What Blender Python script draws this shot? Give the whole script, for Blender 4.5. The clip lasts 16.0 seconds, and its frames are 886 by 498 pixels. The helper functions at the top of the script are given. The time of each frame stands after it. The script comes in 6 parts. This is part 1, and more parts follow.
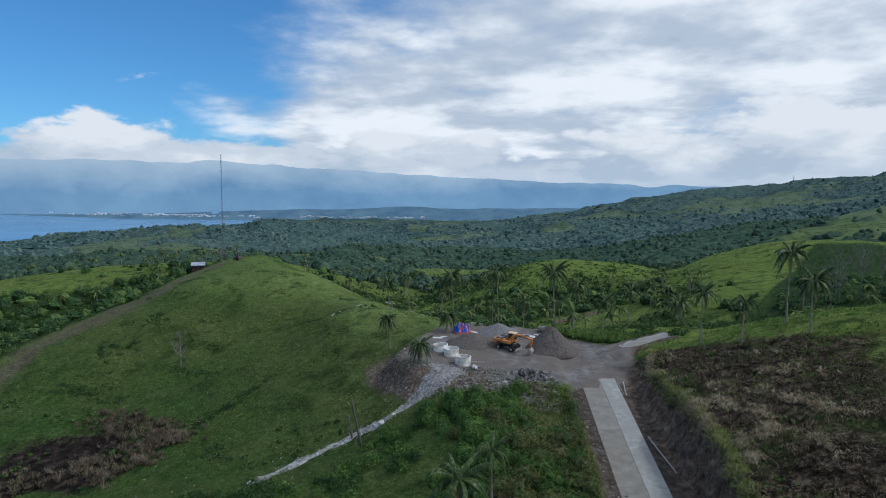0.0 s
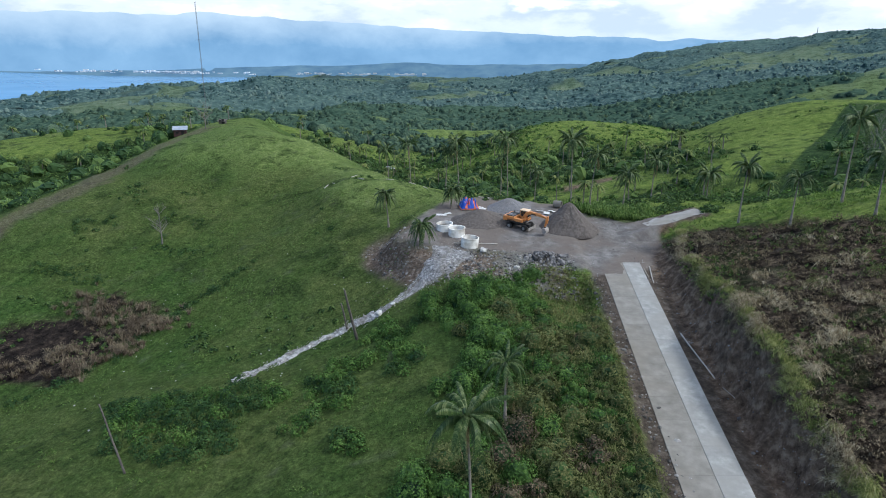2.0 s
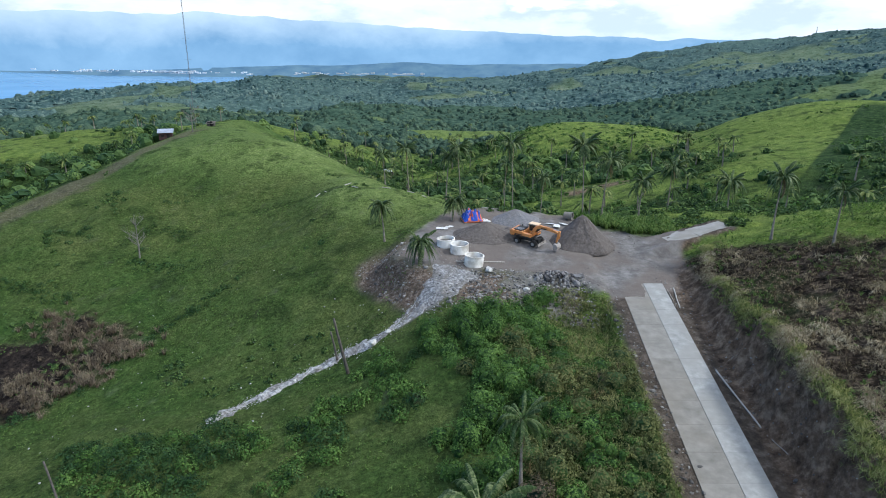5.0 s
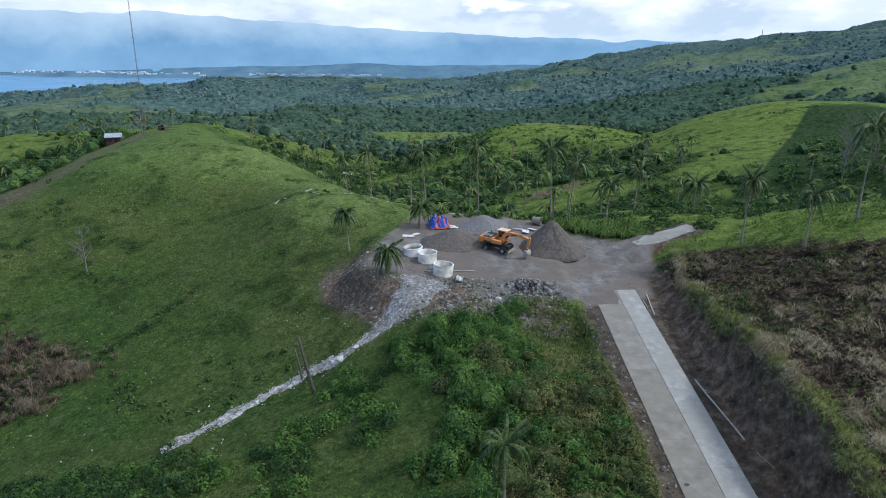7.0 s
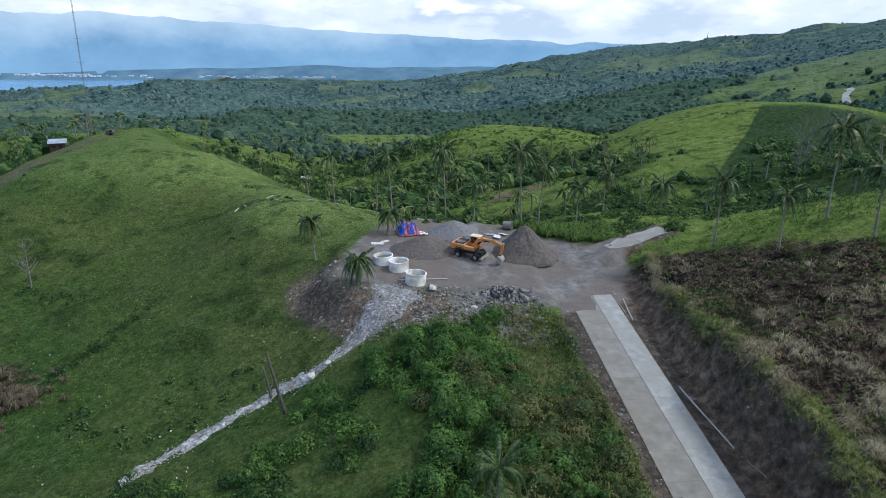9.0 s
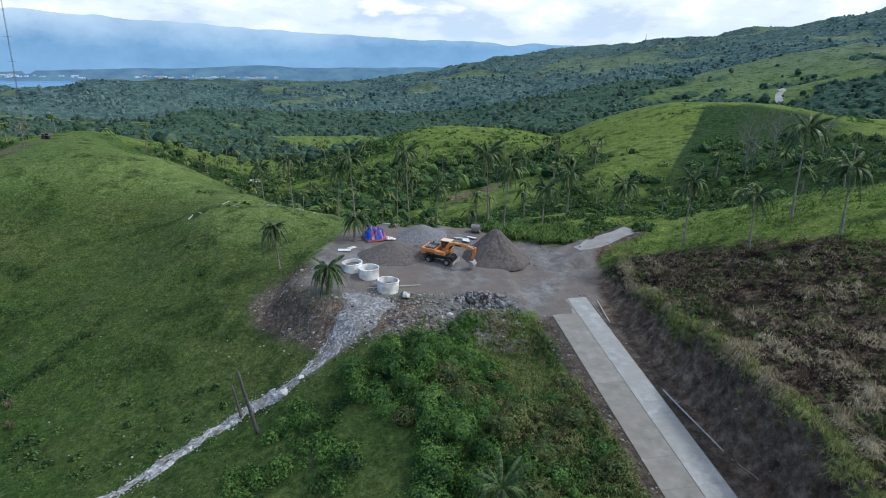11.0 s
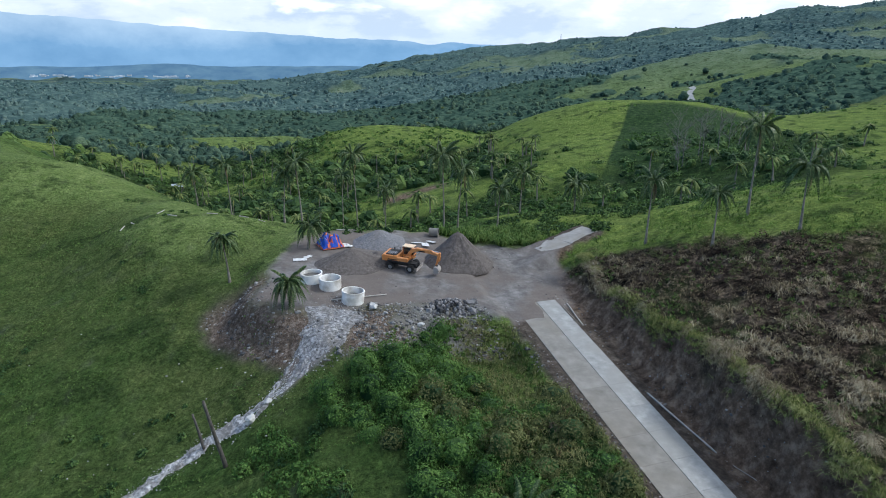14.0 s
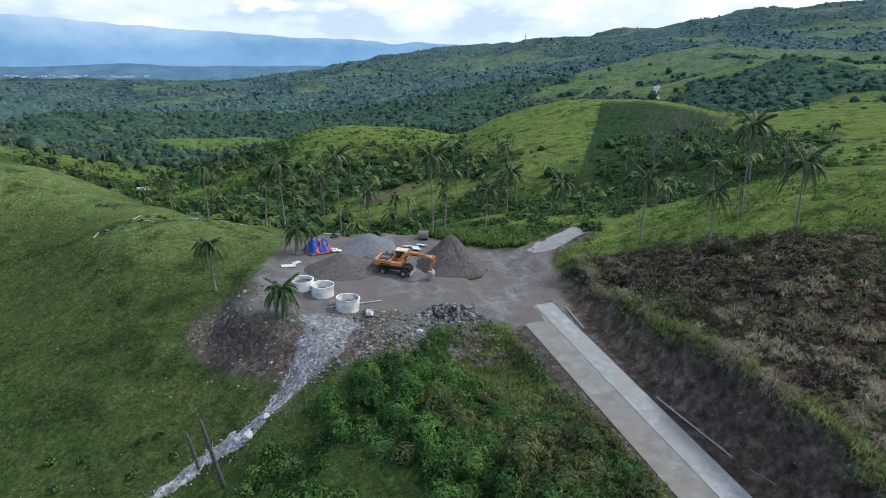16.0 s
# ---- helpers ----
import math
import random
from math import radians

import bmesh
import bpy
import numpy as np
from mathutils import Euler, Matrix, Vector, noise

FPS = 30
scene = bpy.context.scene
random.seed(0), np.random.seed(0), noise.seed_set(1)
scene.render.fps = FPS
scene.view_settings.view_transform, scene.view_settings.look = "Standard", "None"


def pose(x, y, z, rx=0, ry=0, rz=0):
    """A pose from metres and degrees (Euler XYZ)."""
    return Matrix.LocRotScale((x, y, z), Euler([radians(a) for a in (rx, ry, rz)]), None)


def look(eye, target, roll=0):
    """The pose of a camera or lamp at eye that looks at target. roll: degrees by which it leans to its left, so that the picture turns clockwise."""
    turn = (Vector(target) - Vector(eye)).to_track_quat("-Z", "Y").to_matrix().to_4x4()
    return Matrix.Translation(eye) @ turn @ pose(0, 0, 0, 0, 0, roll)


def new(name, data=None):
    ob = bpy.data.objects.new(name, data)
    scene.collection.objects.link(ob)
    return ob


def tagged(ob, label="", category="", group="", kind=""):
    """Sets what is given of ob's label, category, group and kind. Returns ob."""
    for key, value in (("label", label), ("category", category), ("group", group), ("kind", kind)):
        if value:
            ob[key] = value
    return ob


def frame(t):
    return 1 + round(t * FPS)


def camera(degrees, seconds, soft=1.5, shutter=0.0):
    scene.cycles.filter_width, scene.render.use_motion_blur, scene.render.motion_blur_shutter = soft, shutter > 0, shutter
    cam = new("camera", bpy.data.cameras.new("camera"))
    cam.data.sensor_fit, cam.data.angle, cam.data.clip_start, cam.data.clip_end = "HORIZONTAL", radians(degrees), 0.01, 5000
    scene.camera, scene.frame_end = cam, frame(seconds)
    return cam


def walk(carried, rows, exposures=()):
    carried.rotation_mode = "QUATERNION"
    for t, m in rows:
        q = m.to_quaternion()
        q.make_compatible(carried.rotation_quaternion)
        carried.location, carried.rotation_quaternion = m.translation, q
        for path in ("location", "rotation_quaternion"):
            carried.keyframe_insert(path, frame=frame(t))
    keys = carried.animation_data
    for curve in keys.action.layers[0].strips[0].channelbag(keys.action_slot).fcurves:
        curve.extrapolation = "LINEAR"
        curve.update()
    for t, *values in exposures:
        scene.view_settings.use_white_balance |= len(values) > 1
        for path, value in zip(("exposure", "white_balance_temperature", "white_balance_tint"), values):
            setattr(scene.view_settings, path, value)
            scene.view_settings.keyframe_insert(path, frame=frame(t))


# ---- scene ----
# the way of the camera
cam = camera(69.4, 16.0, soft=1.0)
PATH = [
    (0, (1.364, -0.815, 26.242), (1.332, 0.741, 26.132), -0.1),
    (0.5, (1.289, 3.579, 26.335), (1.253, 5.134, 26.222), -0.2),
    (1, (1.200, 6.940, 26.220), (1.161, 8.488, 26.022), -0.1),
    (1.5, (1.033, 9.955, 26.230), (0.994, 11.461, 25.824), -0.2),
    (2, (0.824, 12.444, 26.242), (0.786, 13.939, 25.799), -0.2),
    (2.5, (0.732, 14.679, 26.174), (0.692, 16.174, 25.731), -0.2),
    (3, (0.663, 16.479, 26.111), (0.622, 17.974, 25.667), -0.2),
    (3.5, (0.610, 18.124, 26.097), (0.568, 19.619, 25.653), -0.2),
    (6, (-0.255, 23.464, 26.187), (-0.257, 24.959, 25.745), -0.1),
    (6.5, (-0.498, 24.249, 26.231), (-0.467, 25.745, 25.790), -0.1),
    (7, (-0.867, 24.980, 26.252), (-0.803, 26.475, 25.810), -0.1),
    (7.5, (-1.253, 25.789, 26.234), (-1.165, 27.284, 25.793), -0.1),
    (8, (-1.632, 26.472, 26.233), (-1.525, 27.965, 25.793), -0.1),
    (8.5, (-2.087, 27.178, 26.233), (-1.954, 28.670, 25.794), -0.1),
    (9, (-2.521, 27.862, 26.221), (-2.354, 29.350, 25.783), -0.1),
    (11.5, (-5.794, 31.239, 26.176), (-5.470, 32.700, 25.738), 0.1),
    (12, (-6.450, 31.967, 26.196), (-6.090, 33.420, 25.756), 0.1),
    (12.5, (-7.138, 32.689, 26.176), (-6.741, 34.133, 25.738), 0.1),
    (13, (-7.781, 33.418, 26.164), (-7.353, 34.853, 25.725), 0.2),
    (13.5, (-8.457, 34.170, 26.152), (-8.006, 35.598, 25.713), 0.2),
    (14, (-9.098, 34.903, 26.132), (-8.629, 36.325, 25.693), 0.2),
    (14.5, (-9.741, 35.705, 26.087), (-9.252, 37.119, 25.647), 0.2),
    (15, (-10.388, 36.418, 26.058), (-9.881, 37.826, 25.618), 0.2),
    (15.5, (-11.008, 37.212, 26.019), (-10.482, 38.613, 25.579), 0.2),
    (16, (-11.543, 37.956, 25.986), (-10.999, 39.350, 25.547), 0.2),
]
EXPOSURES = [(0.0, -0.56, 5850, 9), (1.0, -0.56, 5850, 9), (1.6, -0.52, 5850, 9), (2.1, 0.26, 5950, 9), (2.6, 0.46, 6000, 9), (3.6, 0.56, 6000, 9), (6.0, 0.0, 5850, 9), (8.0, -0.03, 5850, 9), (16.0, 0.03, 5850, 9)]
walk(cam, [(t, look(eye, target, roll)) for t, eye, target, roll in PATH], EXPOSURES)

# ---- light: a broken overcast sky, a veiled sun to the right ----
SUN_AZ, SUN_EL = 98.0, 46.0
world = bpy.data.worlds.new("sky")
scene.world = world
world.use_nodes = True
wn, wl = world.node_tree.nodes, world.node_tree.links
wn.clear()


def wnode(kind, **values):
    n = wn.new(kind)
    for k, v in values.items():
        n.inputs[k].default_value = v
    return n


def wmath(op, a, b=None):
    n = wn.new("ShaderNodeMath")
    n.operation = op
    for i, v in enumerate((a, b)):
        if v is None:
            continue
        if isinstance(v, (int, float)):
            n.inputs[i].default_value = v
        else:
            wl.new(v, n.inputs[i])
    return n.outputs[0]


def wmix(fac, a, b):
    n = wn.new("ShaderNodeMix")
    n.data_type = "RGBA"
    for sock, v in ((n.inputs[0], fac), (n.inputs[6], a), (n.inputs[7], b)):
        if isinstance(v, tuple):
            sock.default_value = (*v, 1)
        else:
            wl.new(v, sock)
    return n.outputs[2]


def wramp(fac, stops):
    n = wn.new("ShaderNodeValToRGB")
    n.color_ramp.interpolation = "EASE"
    while len(n.color_ramp.elements) < len(stops):
        n.color_ramp.elements.new(0.5)
    for e, (p, c) in zip(n.color_ramp.elements, stops):
        e.position, e.color = p, (*c, 1)
    wl.new(fac, n.inputs[0])
    return n.outputs[0]


sky = wn.new("ShaderNodeTexSky")
sky.sky_type, sky.sun_disc = "NISHITA", False
sky.sun_elevation, sky.sun_rotation = radians(SUN_EL), radians(SUN_AZ)
sky.air_density, sky.dust_density = 1.0, 0.4
skyc = wn.new("ShaderNodeVectorMath")
skyc.operation = "MULTIPLY"
skyc.inputs[1].default_value = (0.066, 0.125, 0.172)
wl.new(sky.outputs[0], skyc.inputs[0])
coord = wn.new("ShaderNodeTexCoord")
sep = wn.new("ShaderNodeSeparateXYZ")
wl.new(coord.outputs["Generated"], sep.inputs[0])
dx, dy, dz = sep.outputs
up = wmath("MAXIMUM", dz, 0.0)
# cloud deck seen in perspective: the direction laid on a plane overhead
flat = wmath("ADD", up, 0.15)
deck = wn.new("ShaderNodeCombineXYZ")
wl.new(wmath("DIVIDE", dx, flat), deck.inputs[0])
wl.new(wmath("DIVIDE", dy, flat), deck.inputs[1])


def wnoise(vec, scale, detail, rough, shift=(0, 0, 0), stretch=(1, 1, 1)):
    m = wn.new("ShaderNodeMapping")
    m.inputs["Location"].default_value, m.inputs["Scale"].default_value = shift, stretch
    wl.new(vec, m.inputs[0])
    n = wnode("ShaderNodeTexNoise", Scale=scale, Detail=detail, Roughness=rough)
    wl.new(m.outputs[0], n.inputs["Vector"])
    return n.outputs[0]


big = wnoise(deck.outputs[0], 0.42, 7, 0.52, (3.1, 1.7, 0.4))
fine = wnoise(deck.outputs[0], 1.25, 8, 0.55, (0.3, 6.2, 0))
# low cumulus: puffs seen side on
puff = wnoise(coord.outputs["Generated"], 7.0, 9, 0.55, (0.7, 0.2, 0.15), (1, 1, 2.6))
# clearer towards the west, at height
west = wmath("MULTIPLY", wmath("ADD", wmath("MULTIPLY", dx, -1.0), -0.14), 0.70)
west = wmath("MAXIMUM", west, 0.0)
cover = wmath("ADD", wmath("SUBTRACT", big, west), wmath("MULTIPLY", wmath("SUBTRACT", fine, 0.5), 0.35))
high = wramp(cover, [(0.33, (0, 0, 0)), (0.47, (1, 1, 1))])
band = wramp(dz, [(0.035, (1, 1, 1)), (0.16, (0, 0, 0))])
low = wramp(wmath("ADD", puff, wmath("MULTIPLY", wmath("SUBTRACT", band, 0.45), 0.46)), [(0.46, (0, 0, 0)), (0.56, (1, 1, 1))])
shade = wramp(wmath("ADD", wmath("MULTIPLY", fine, 0.6), wmath("MULTIPLY", big, 0.45)),
              [(0.37, (0.42, 0.51, 0.63)), (0.47, (0.72, 0.80, 0.90)), (0.58, (1.28, 1.29, 1.28))])
lowshade = wramp(wmath("ADD", puff, wmath("MULTIPLY", dz, 1.1)),
                 [(0.44, (0.66, 0.76, 0.87)), (0.56, (0.88, 0.94, 1.0)), (0.70, (1.15, 1.16, 1.16))])
col = wmix(high, skyc.outputs[0], shade)
col = wmix(low, col, lowshade)
haze = wramp(dz, [(0.0, (1, 1, 1)), (0.075, (0, 0, 0))])
col = wmix(wmath("MULTIPLY", haze, 0.6), col, (0.66, 0.80, 0.95))
back = wnode("ShaderNodeBackground", Strength=1.0)
wl.new(col, back.inputs[0])
wout = wn.new("ShaderNodeOutputWorld")
wl.new(back.outputs[0], wout.inputs[0])

sun_lamp = bpy.data.lights.new("sun", "SUN")
sun_lamp.energy, sun_lamp.angle, sun_lamp.color = 2.6, radians(7), (1.0, 0.95, 0.87)
sun = new("sun", sun_lamp)
sun.matrix_world = look((0, 0, 0), (-math.sin(radians(SUN_AZ)) * math.cos(radians(SUN_EL)), -math.cos(radians(SUN_AZ)) * math.cos(radians(SUN_EL)), -math.sin(radians(SUN_EL))))

# ---- materials ----
MATS = {}


def material(name, stops, scale=1.0, detail=6.0, rough=0.85, bump=0.0, bump_scale=None, second=None, metal=0.0, island=0.0, per_object=0.0, spec=0.3, translucent=0.0):
    """A surface whose colour runs through stops by noise at the given scale (per metre), tinted by a second, larger noise and by piece."""
    m = bpy.data.materials.new(name)
    m.use_nodes = True
    n, l = m.node_tree.nodes, m.node_tree.links
    b = n["Principled BSDF"]
    geo = n.new("ShaderNodeNewGeometry")
    vec = geo.outputs["Position"]
    tex = n.new("ShaderNodeTexNoise")
    tex.inputs["Scale"].default_value, tex.inputs["Detail"].default_value, tex.inputs["Roughness"].default_value = scale, detail, 0.62
    l.new(vec, tex.inputs["Vector"])
    fac = tex.outputs[0]
    if island or per_object:
        r = geo.outputs["Random Per Island"]
        if per_object:
            r = n.new("ShaderNodeObjectInfo").outputs["Random"]
        mr = n.new("ShaderNodeMath")
        mr.operation = "MULTIPLY_ADD"
        mr.inputs[1].default_value, mr.inputs[2].default_value = island or per_object, -0.5 * (island or per_object)
        l.new(r, mr.inputs[0])
        ad = n.new("ShaderNodeMath")
        ad.operation = "ADD"
        l.new(fac, ad.inputs[0])
        l.new(mr.outputs[0], ad.inputs[1])
        fac = ad.outputs[0]
    ramp = n.new("ShaderNodeValToRGB")
    while len(ramp.color_ramp.elements) < len(stops):
        ramp.color_ramp.elements.new(0.5)
    for e, (p, c) in zip(ramp.color_ramp.elements, stops):
        e.position, e.color = p, (*c, 1)
    l.new(fac, ramp.inputs[0])
    out = ramp.outputs[0]
    if second:
        s2, c2, amount = second
        t2 = n.new("ShaderNodeTexNoise")
        t2.inputs["Scale"].default_value, t2.inputs["Detail"].default_value = s2, 5
        l.new(vec, t2.inputs["Vector"])
        r2 = n.new("ShaderNodeValToRGB")
        r2.color_ramp.elements[0].position, r2.color_ramp.elements[1].position = 0.42, 0.62
        r2.color_ramp.elements[1].color = (amount, amount, amount, 1)
        l.new(t2.outputs[0], r2.inputs[0])
        mx = n.new("ShaderNodeMix")
        mx.data_type = "RGBA"
        l.new(r2.outputs[0], mx.inputs[0])
        l.new(out, mx.inputs[6])
        mx.inputs[7].default_value = (*c2, 1)
        out = mx.outputs[2]
    l.new(out, b.inputs["Base Color"])
    b.inputs["Roughness"].default_value, b.inputs["Metallic"].default_value = rough, metal
    b.inputs["Specular IOR Level"].default_value = spec
    if bump:
        bt = n.new("ShaderNodeTexNoise")
        bt.inputs["Scale"].default_value, bt.inputs["Detail"].default_value = bump_scale or scale * 3, 5
        l.new(vec, bt.inputs["Vector"])
        bp = n.new("ShaderNodeBump")
        bp.inputs["Strength"].default_value, bp.inputs["Distance"].default_value = 0.9, bump
        l.new(bt.outputs[0], bp.inputs["Height"])
        l.new(bp.outputs[0], b.inputs["Normal"])
    if translucent:
        tr = n.new("ShaderNodeBsdfTranslucent")
        l.new(out, tr.inputs[0])
        ms = n.new("ShaderNodeMixShader")
        ms.inputs[0].default_value = translucent
        l.new(b.outputs[0], ms.inputs[1])
        l.new(tr.outputs[0], ms.inputs[2])
        l.new(ms.outputs[0], n["Material Output"].inputs[0])
    if translucent or name in ('far_leaf', 'canopy'):
        b.inputs['Specular IOR Level'].default_value = spec * 0.4 if translucent else 0.0
    MATS[name] = m
    return m


leaf = material("shrub_leaf", [(0.25, (0.018, 0.044, 0.012)), (0.5, (0.066, 0.138, 0.030)), (0.75, (0.18, 0.29, 0.072))], 0.35, island=0.26, rough=0.6, translucent=0.25)
leaf_olive = material("olive_leaf", [(0.25, (0.032, 0.043, 0.016)), (0.5, (0.098, 0.116, 0.040)), (0.75, (0.21, 0.22, 0.088))], 0.35, island=0.3, rough=0.65, translucent=0.2)
leaf_brown = material("withered_leaf", [(0.25, (0.034, 0.028, 0.018)), (0.5, (0.108, 0.088, 0.056)), (0.75, (0.22, 0.178, 0.118))], 0.4, island=0.35, rough=0.75, translucent=0.15)
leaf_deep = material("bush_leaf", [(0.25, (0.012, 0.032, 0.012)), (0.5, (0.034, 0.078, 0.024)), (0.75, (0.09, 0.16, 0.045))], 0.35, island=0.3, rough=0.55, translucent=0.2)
leaf_dark = material("tree_leaf", [(0.2, (0.022, 0.05, 0.018)), (0.5, (0.055, 0.105, 0.034)), (0.8, (0.13, 0.20, 0.055))], 0.12, island=0.7, rough=0.65, translucent=0.2)
# palm leaf's palest stop puts the fronds' bright glints into the colour
palm_leaf = material("palm_leaf", [(0.2, (0.020, 0.045, 0.014)), (0.5, (0.056, 0.098, 0.030)), (0.8, (0.24, 0.28, 0.125))], 0.5, island=0.35, rough=0.4, spec=0.5, translucent=0.25)
palm_dry = material("palm_dry", [(0.3, (0.16, 0.12, 0.06)), (0.7, (0.30, 0.24, 0.13))], 1.5, island=0.4)
palm_far = material("palm_far_leaf", [(0.2, (0.025, 0.05, 0.014)), (0.5, (0.065, 0.11, 0.028)), (0.8, (0.20, 0.23, 0.075))], 0.05, island=0.7, rough=0.6, translucent=0.2)
trunk_mat = material("palm_trunk", [(0.3, (0.12, 0.105, 0.088)), (0.6, (0.25, 0.225, 0.19)), (0.8, (0.36, 0.335, 0.29))], 3.0, bump=0.03, bump_scale=9)
dry_blade = material("dry_grass", [(0.2, (0.03, 0.023, 0.015)), (0.5, (0.095, 0.073, 0.044)), (0.8, (0.34, 0.28, 0.18))], 0.3, island=0.8, rough=0.8, translucent=0.2)
green_blade = material("grass_blade", [(0.2, (0.045, 0.09, 0.02)), (0.5, (0.09, 0.165, 0.036)), (0.8, (0.18, 0.25, 0.07))], 0.25, island=0.7, rough=0.7, translucent=0.25)
stone_mat = material("stone", [(0.25, (0.07, 0.068, 0.066)), (0.55, (0.16, 0.155, 0.15)), (0.8, (0.32, 0.31, 0.295))], 1.6, island=0.7, bump=0.03)
white_stone = material("pale_stone", [(0.3, (0.26, 0.26, 0.25)), (0.7, (0.50, 0.49, 0.47))], 2.0, island=0.5, bump=0.03)
concrete = material("old_concrete", [(0.25, (0.15, 0.141, 0.124)), (0.5, (0.22, 0.208, 0.185)), (0.8, (0.305, 0.292, 0.265))], 0.7, detail=10, rough=0.9, bump=0.004, bump_scale=25, second=(0.16, (0.20, 0.18, 0.15), 0.7), per_object=0.08)
concrete_new = material("new_concrete", [(0.25, (0.22, 0.222, 0.212)), (0.5, (0.305, 0.305, 0.292)), (0.8, (0.43, 0.43, 0.415))], 1.1, detail=9, rough=0.85, bump=0.004, bump_scale=25, second=(0.3, (0.27, 0.265, 0.245), 0.75), per_object=0.06)
concrete_ring = material("ring_concrete", [(0.25, (0.70, 0.68, 0.64)), (0.5, (0.82, 0.81, 0.78)), (0.8, (0.88, 0.87, 0.85))], 1.2, detail=9, rough=0.85, bump=0.006, bump_scale=14, second=(0.8, (0.36, 0.325, 0.27), 0.75))
gravel_mat = material("grey_gravel", [(0.3, (0.075, 0.075, 0.083)), (0.5, (0.155, 0.155, 0.165)), (0.7, (0.27, 0.27, 0.28))], 5.0, detail=10, rough=0.95, bump=0.06, bump_scale=6, second=(0.25, (0.17, 0.155, 0.14), 0.6))
sand_mat = material("dark_sand", [(0.3, (0.055, 0.047, 0.043)), (0.5, (0.098, 0.085, 0.078)), (0.7, (0.165, 0.145, 0.132))], 2.5, detail=10, rough=0.95, bump=0.05, bump_scale=5, second=(0.3, (0.12, 0.105, 0.096), 0.6))
wood_mat = material("weathered_wood", [(0.3, (0.20, 0.17, 0.14)), (0.7, (0.40, 0.36, 0.31))], 4.0, bump=0.01)
dark_wood = material("charred_wood", [(0.3, (0.05, 0.045, 0.04)), (0.7, (0.14, 0.125, 0.11))], 3.0, bump=0.02)

# ---- numbers of the land ----


def smooth(a, b, v):
    t = np.clip((v - a) / (b - a), 0, 1)
    return t * t * (3 - 2 * t)


def value_noise(x, y, seed=0):
    xi, yi = np.floor(x).astype(np.int64), np.floor(y).astype(np.int64)
    fx, fy = x - xi, y - yi
    fx, fy = fx * fx * fx * (fx * (fx * 6 - 15) + 10), fy * fy * fy * (fy * (fy * 6 - 15) + 10)

    def h(i, j):
        n = (i * 374761393 + j * 668265263 + seed * 1442695041) & 0x7FFFFFFF
        n = ((n ^ (n >> 13)) * 1274126177) & 0x7FFFFFFF
        return ((n ^ (n >> 16)) & 0xFFFF) / 32767.5 - 1

    a, b, c, d = h(xi, yi), h(xi + 1, yi), h(xi, yi + 1), h(xi + 1, yi + 1)
    return (a * (1 - fx) + b * fx) * (1 - fy) + (c * (1 - fx) + d * fx) * fy


def fbm(x, y, octaves=4, seed=0):
    s, amp = 0, 0.5
    for o in range(octaves):
        s = s + amp * value_noise(x * 2**o + 17.3 * o, y * 2**o - 9.1 * o, seed + o)
        amp *= 0.5
    return s


# heights of the near land on a coarse plan
XK = np.array([-170, -125, -85, -50, -22, 0, 22, 45, 75, 115, 160.0])
YK = np.array([20, 60, 90, 118, 145, 180, 225, 280.0])
NEAR = np.array([
    (-39.4, -31.2, -24, -18.5, -14.8, -13.3, -10.5, -5.2, 6.6, 25.2, 47.2),
    (-34.6, -29.5, -24.1, -18.4, -12.8, -8.1, -9.1, -0.8, 9.1, 22.5, 37),
    (-30.8, -27.7, -25.1, -16.3, -12, -6.3, -2.4, 3.3, 11.3, 20.3, 28.3),
    (-28, -24.1, -22.2, -17.2, -11.3, -2.5, -5.5, 3, 12.8, 17.5, 18.5),
    (-26.8, -18, -15.9, -10.5, -2.7, 1.9, 1.3, 1.4, 7.4, 11, 9.1),
    (-26.3, -6.8, -3.2, -3.3, 4.7, -0.4, -5.4, -1.4, -2.4, -0.8, 3.4),
    (-27.8, -4.1, 9.1, 8.9, -6.4, -24.4, -26.6, -18.3, -14.5, -11.2, 0.6),
    (-27.3, -1.1, 10.2, -12.1, -29.8, -30.8, -26.8, -23, -16.2, -7, -0.5),
])
# heights of the far land: distance by bearing
RK = np.log(np.array([200, 300, 430, 650, 1100, 1900, 2800, 4000.0]))
AK = np.array([-50, -35, -25, -15, -5, 5, 15, 25, 35, 45, 60.0])
FAR = np.array([
    (-28, -24, -15, -15, -15, -15, -16, -12, -6, 2, 14),
    (-26, -20, -12, -22, -32, -28, -20, -8, -1, -2, 6),
    (-26, -9, -6, -10, -32, -20, -10, 0, 9, 1, 12),
    (-50, -42, -40, -42, -48, -60, -50, -40, -25, -10, 4),
    (-58, -52, -48, -52, -58, -52, -36, -12, 16, 46, 36),
    (-84, -62, -40, -40, -54, -50, -14, 16, 56, 86, 104),
    (-120, -125, -130, -64, -62, -46, 40, 92, 138, 208, 258),
    (-120, -125, -130, -62, -75, -90, 0, 50, 80, 110, 120),
])


def weights(K, v):
    v = np.clip(v, K[0], K[-1])
    i = np.clip(np.searchsorted(K, v, "right") - 1, 0, len(K) - 2)
    h = K[i + 1] - K[i]
    t = (v - K[i]) / h
    return i, h, t


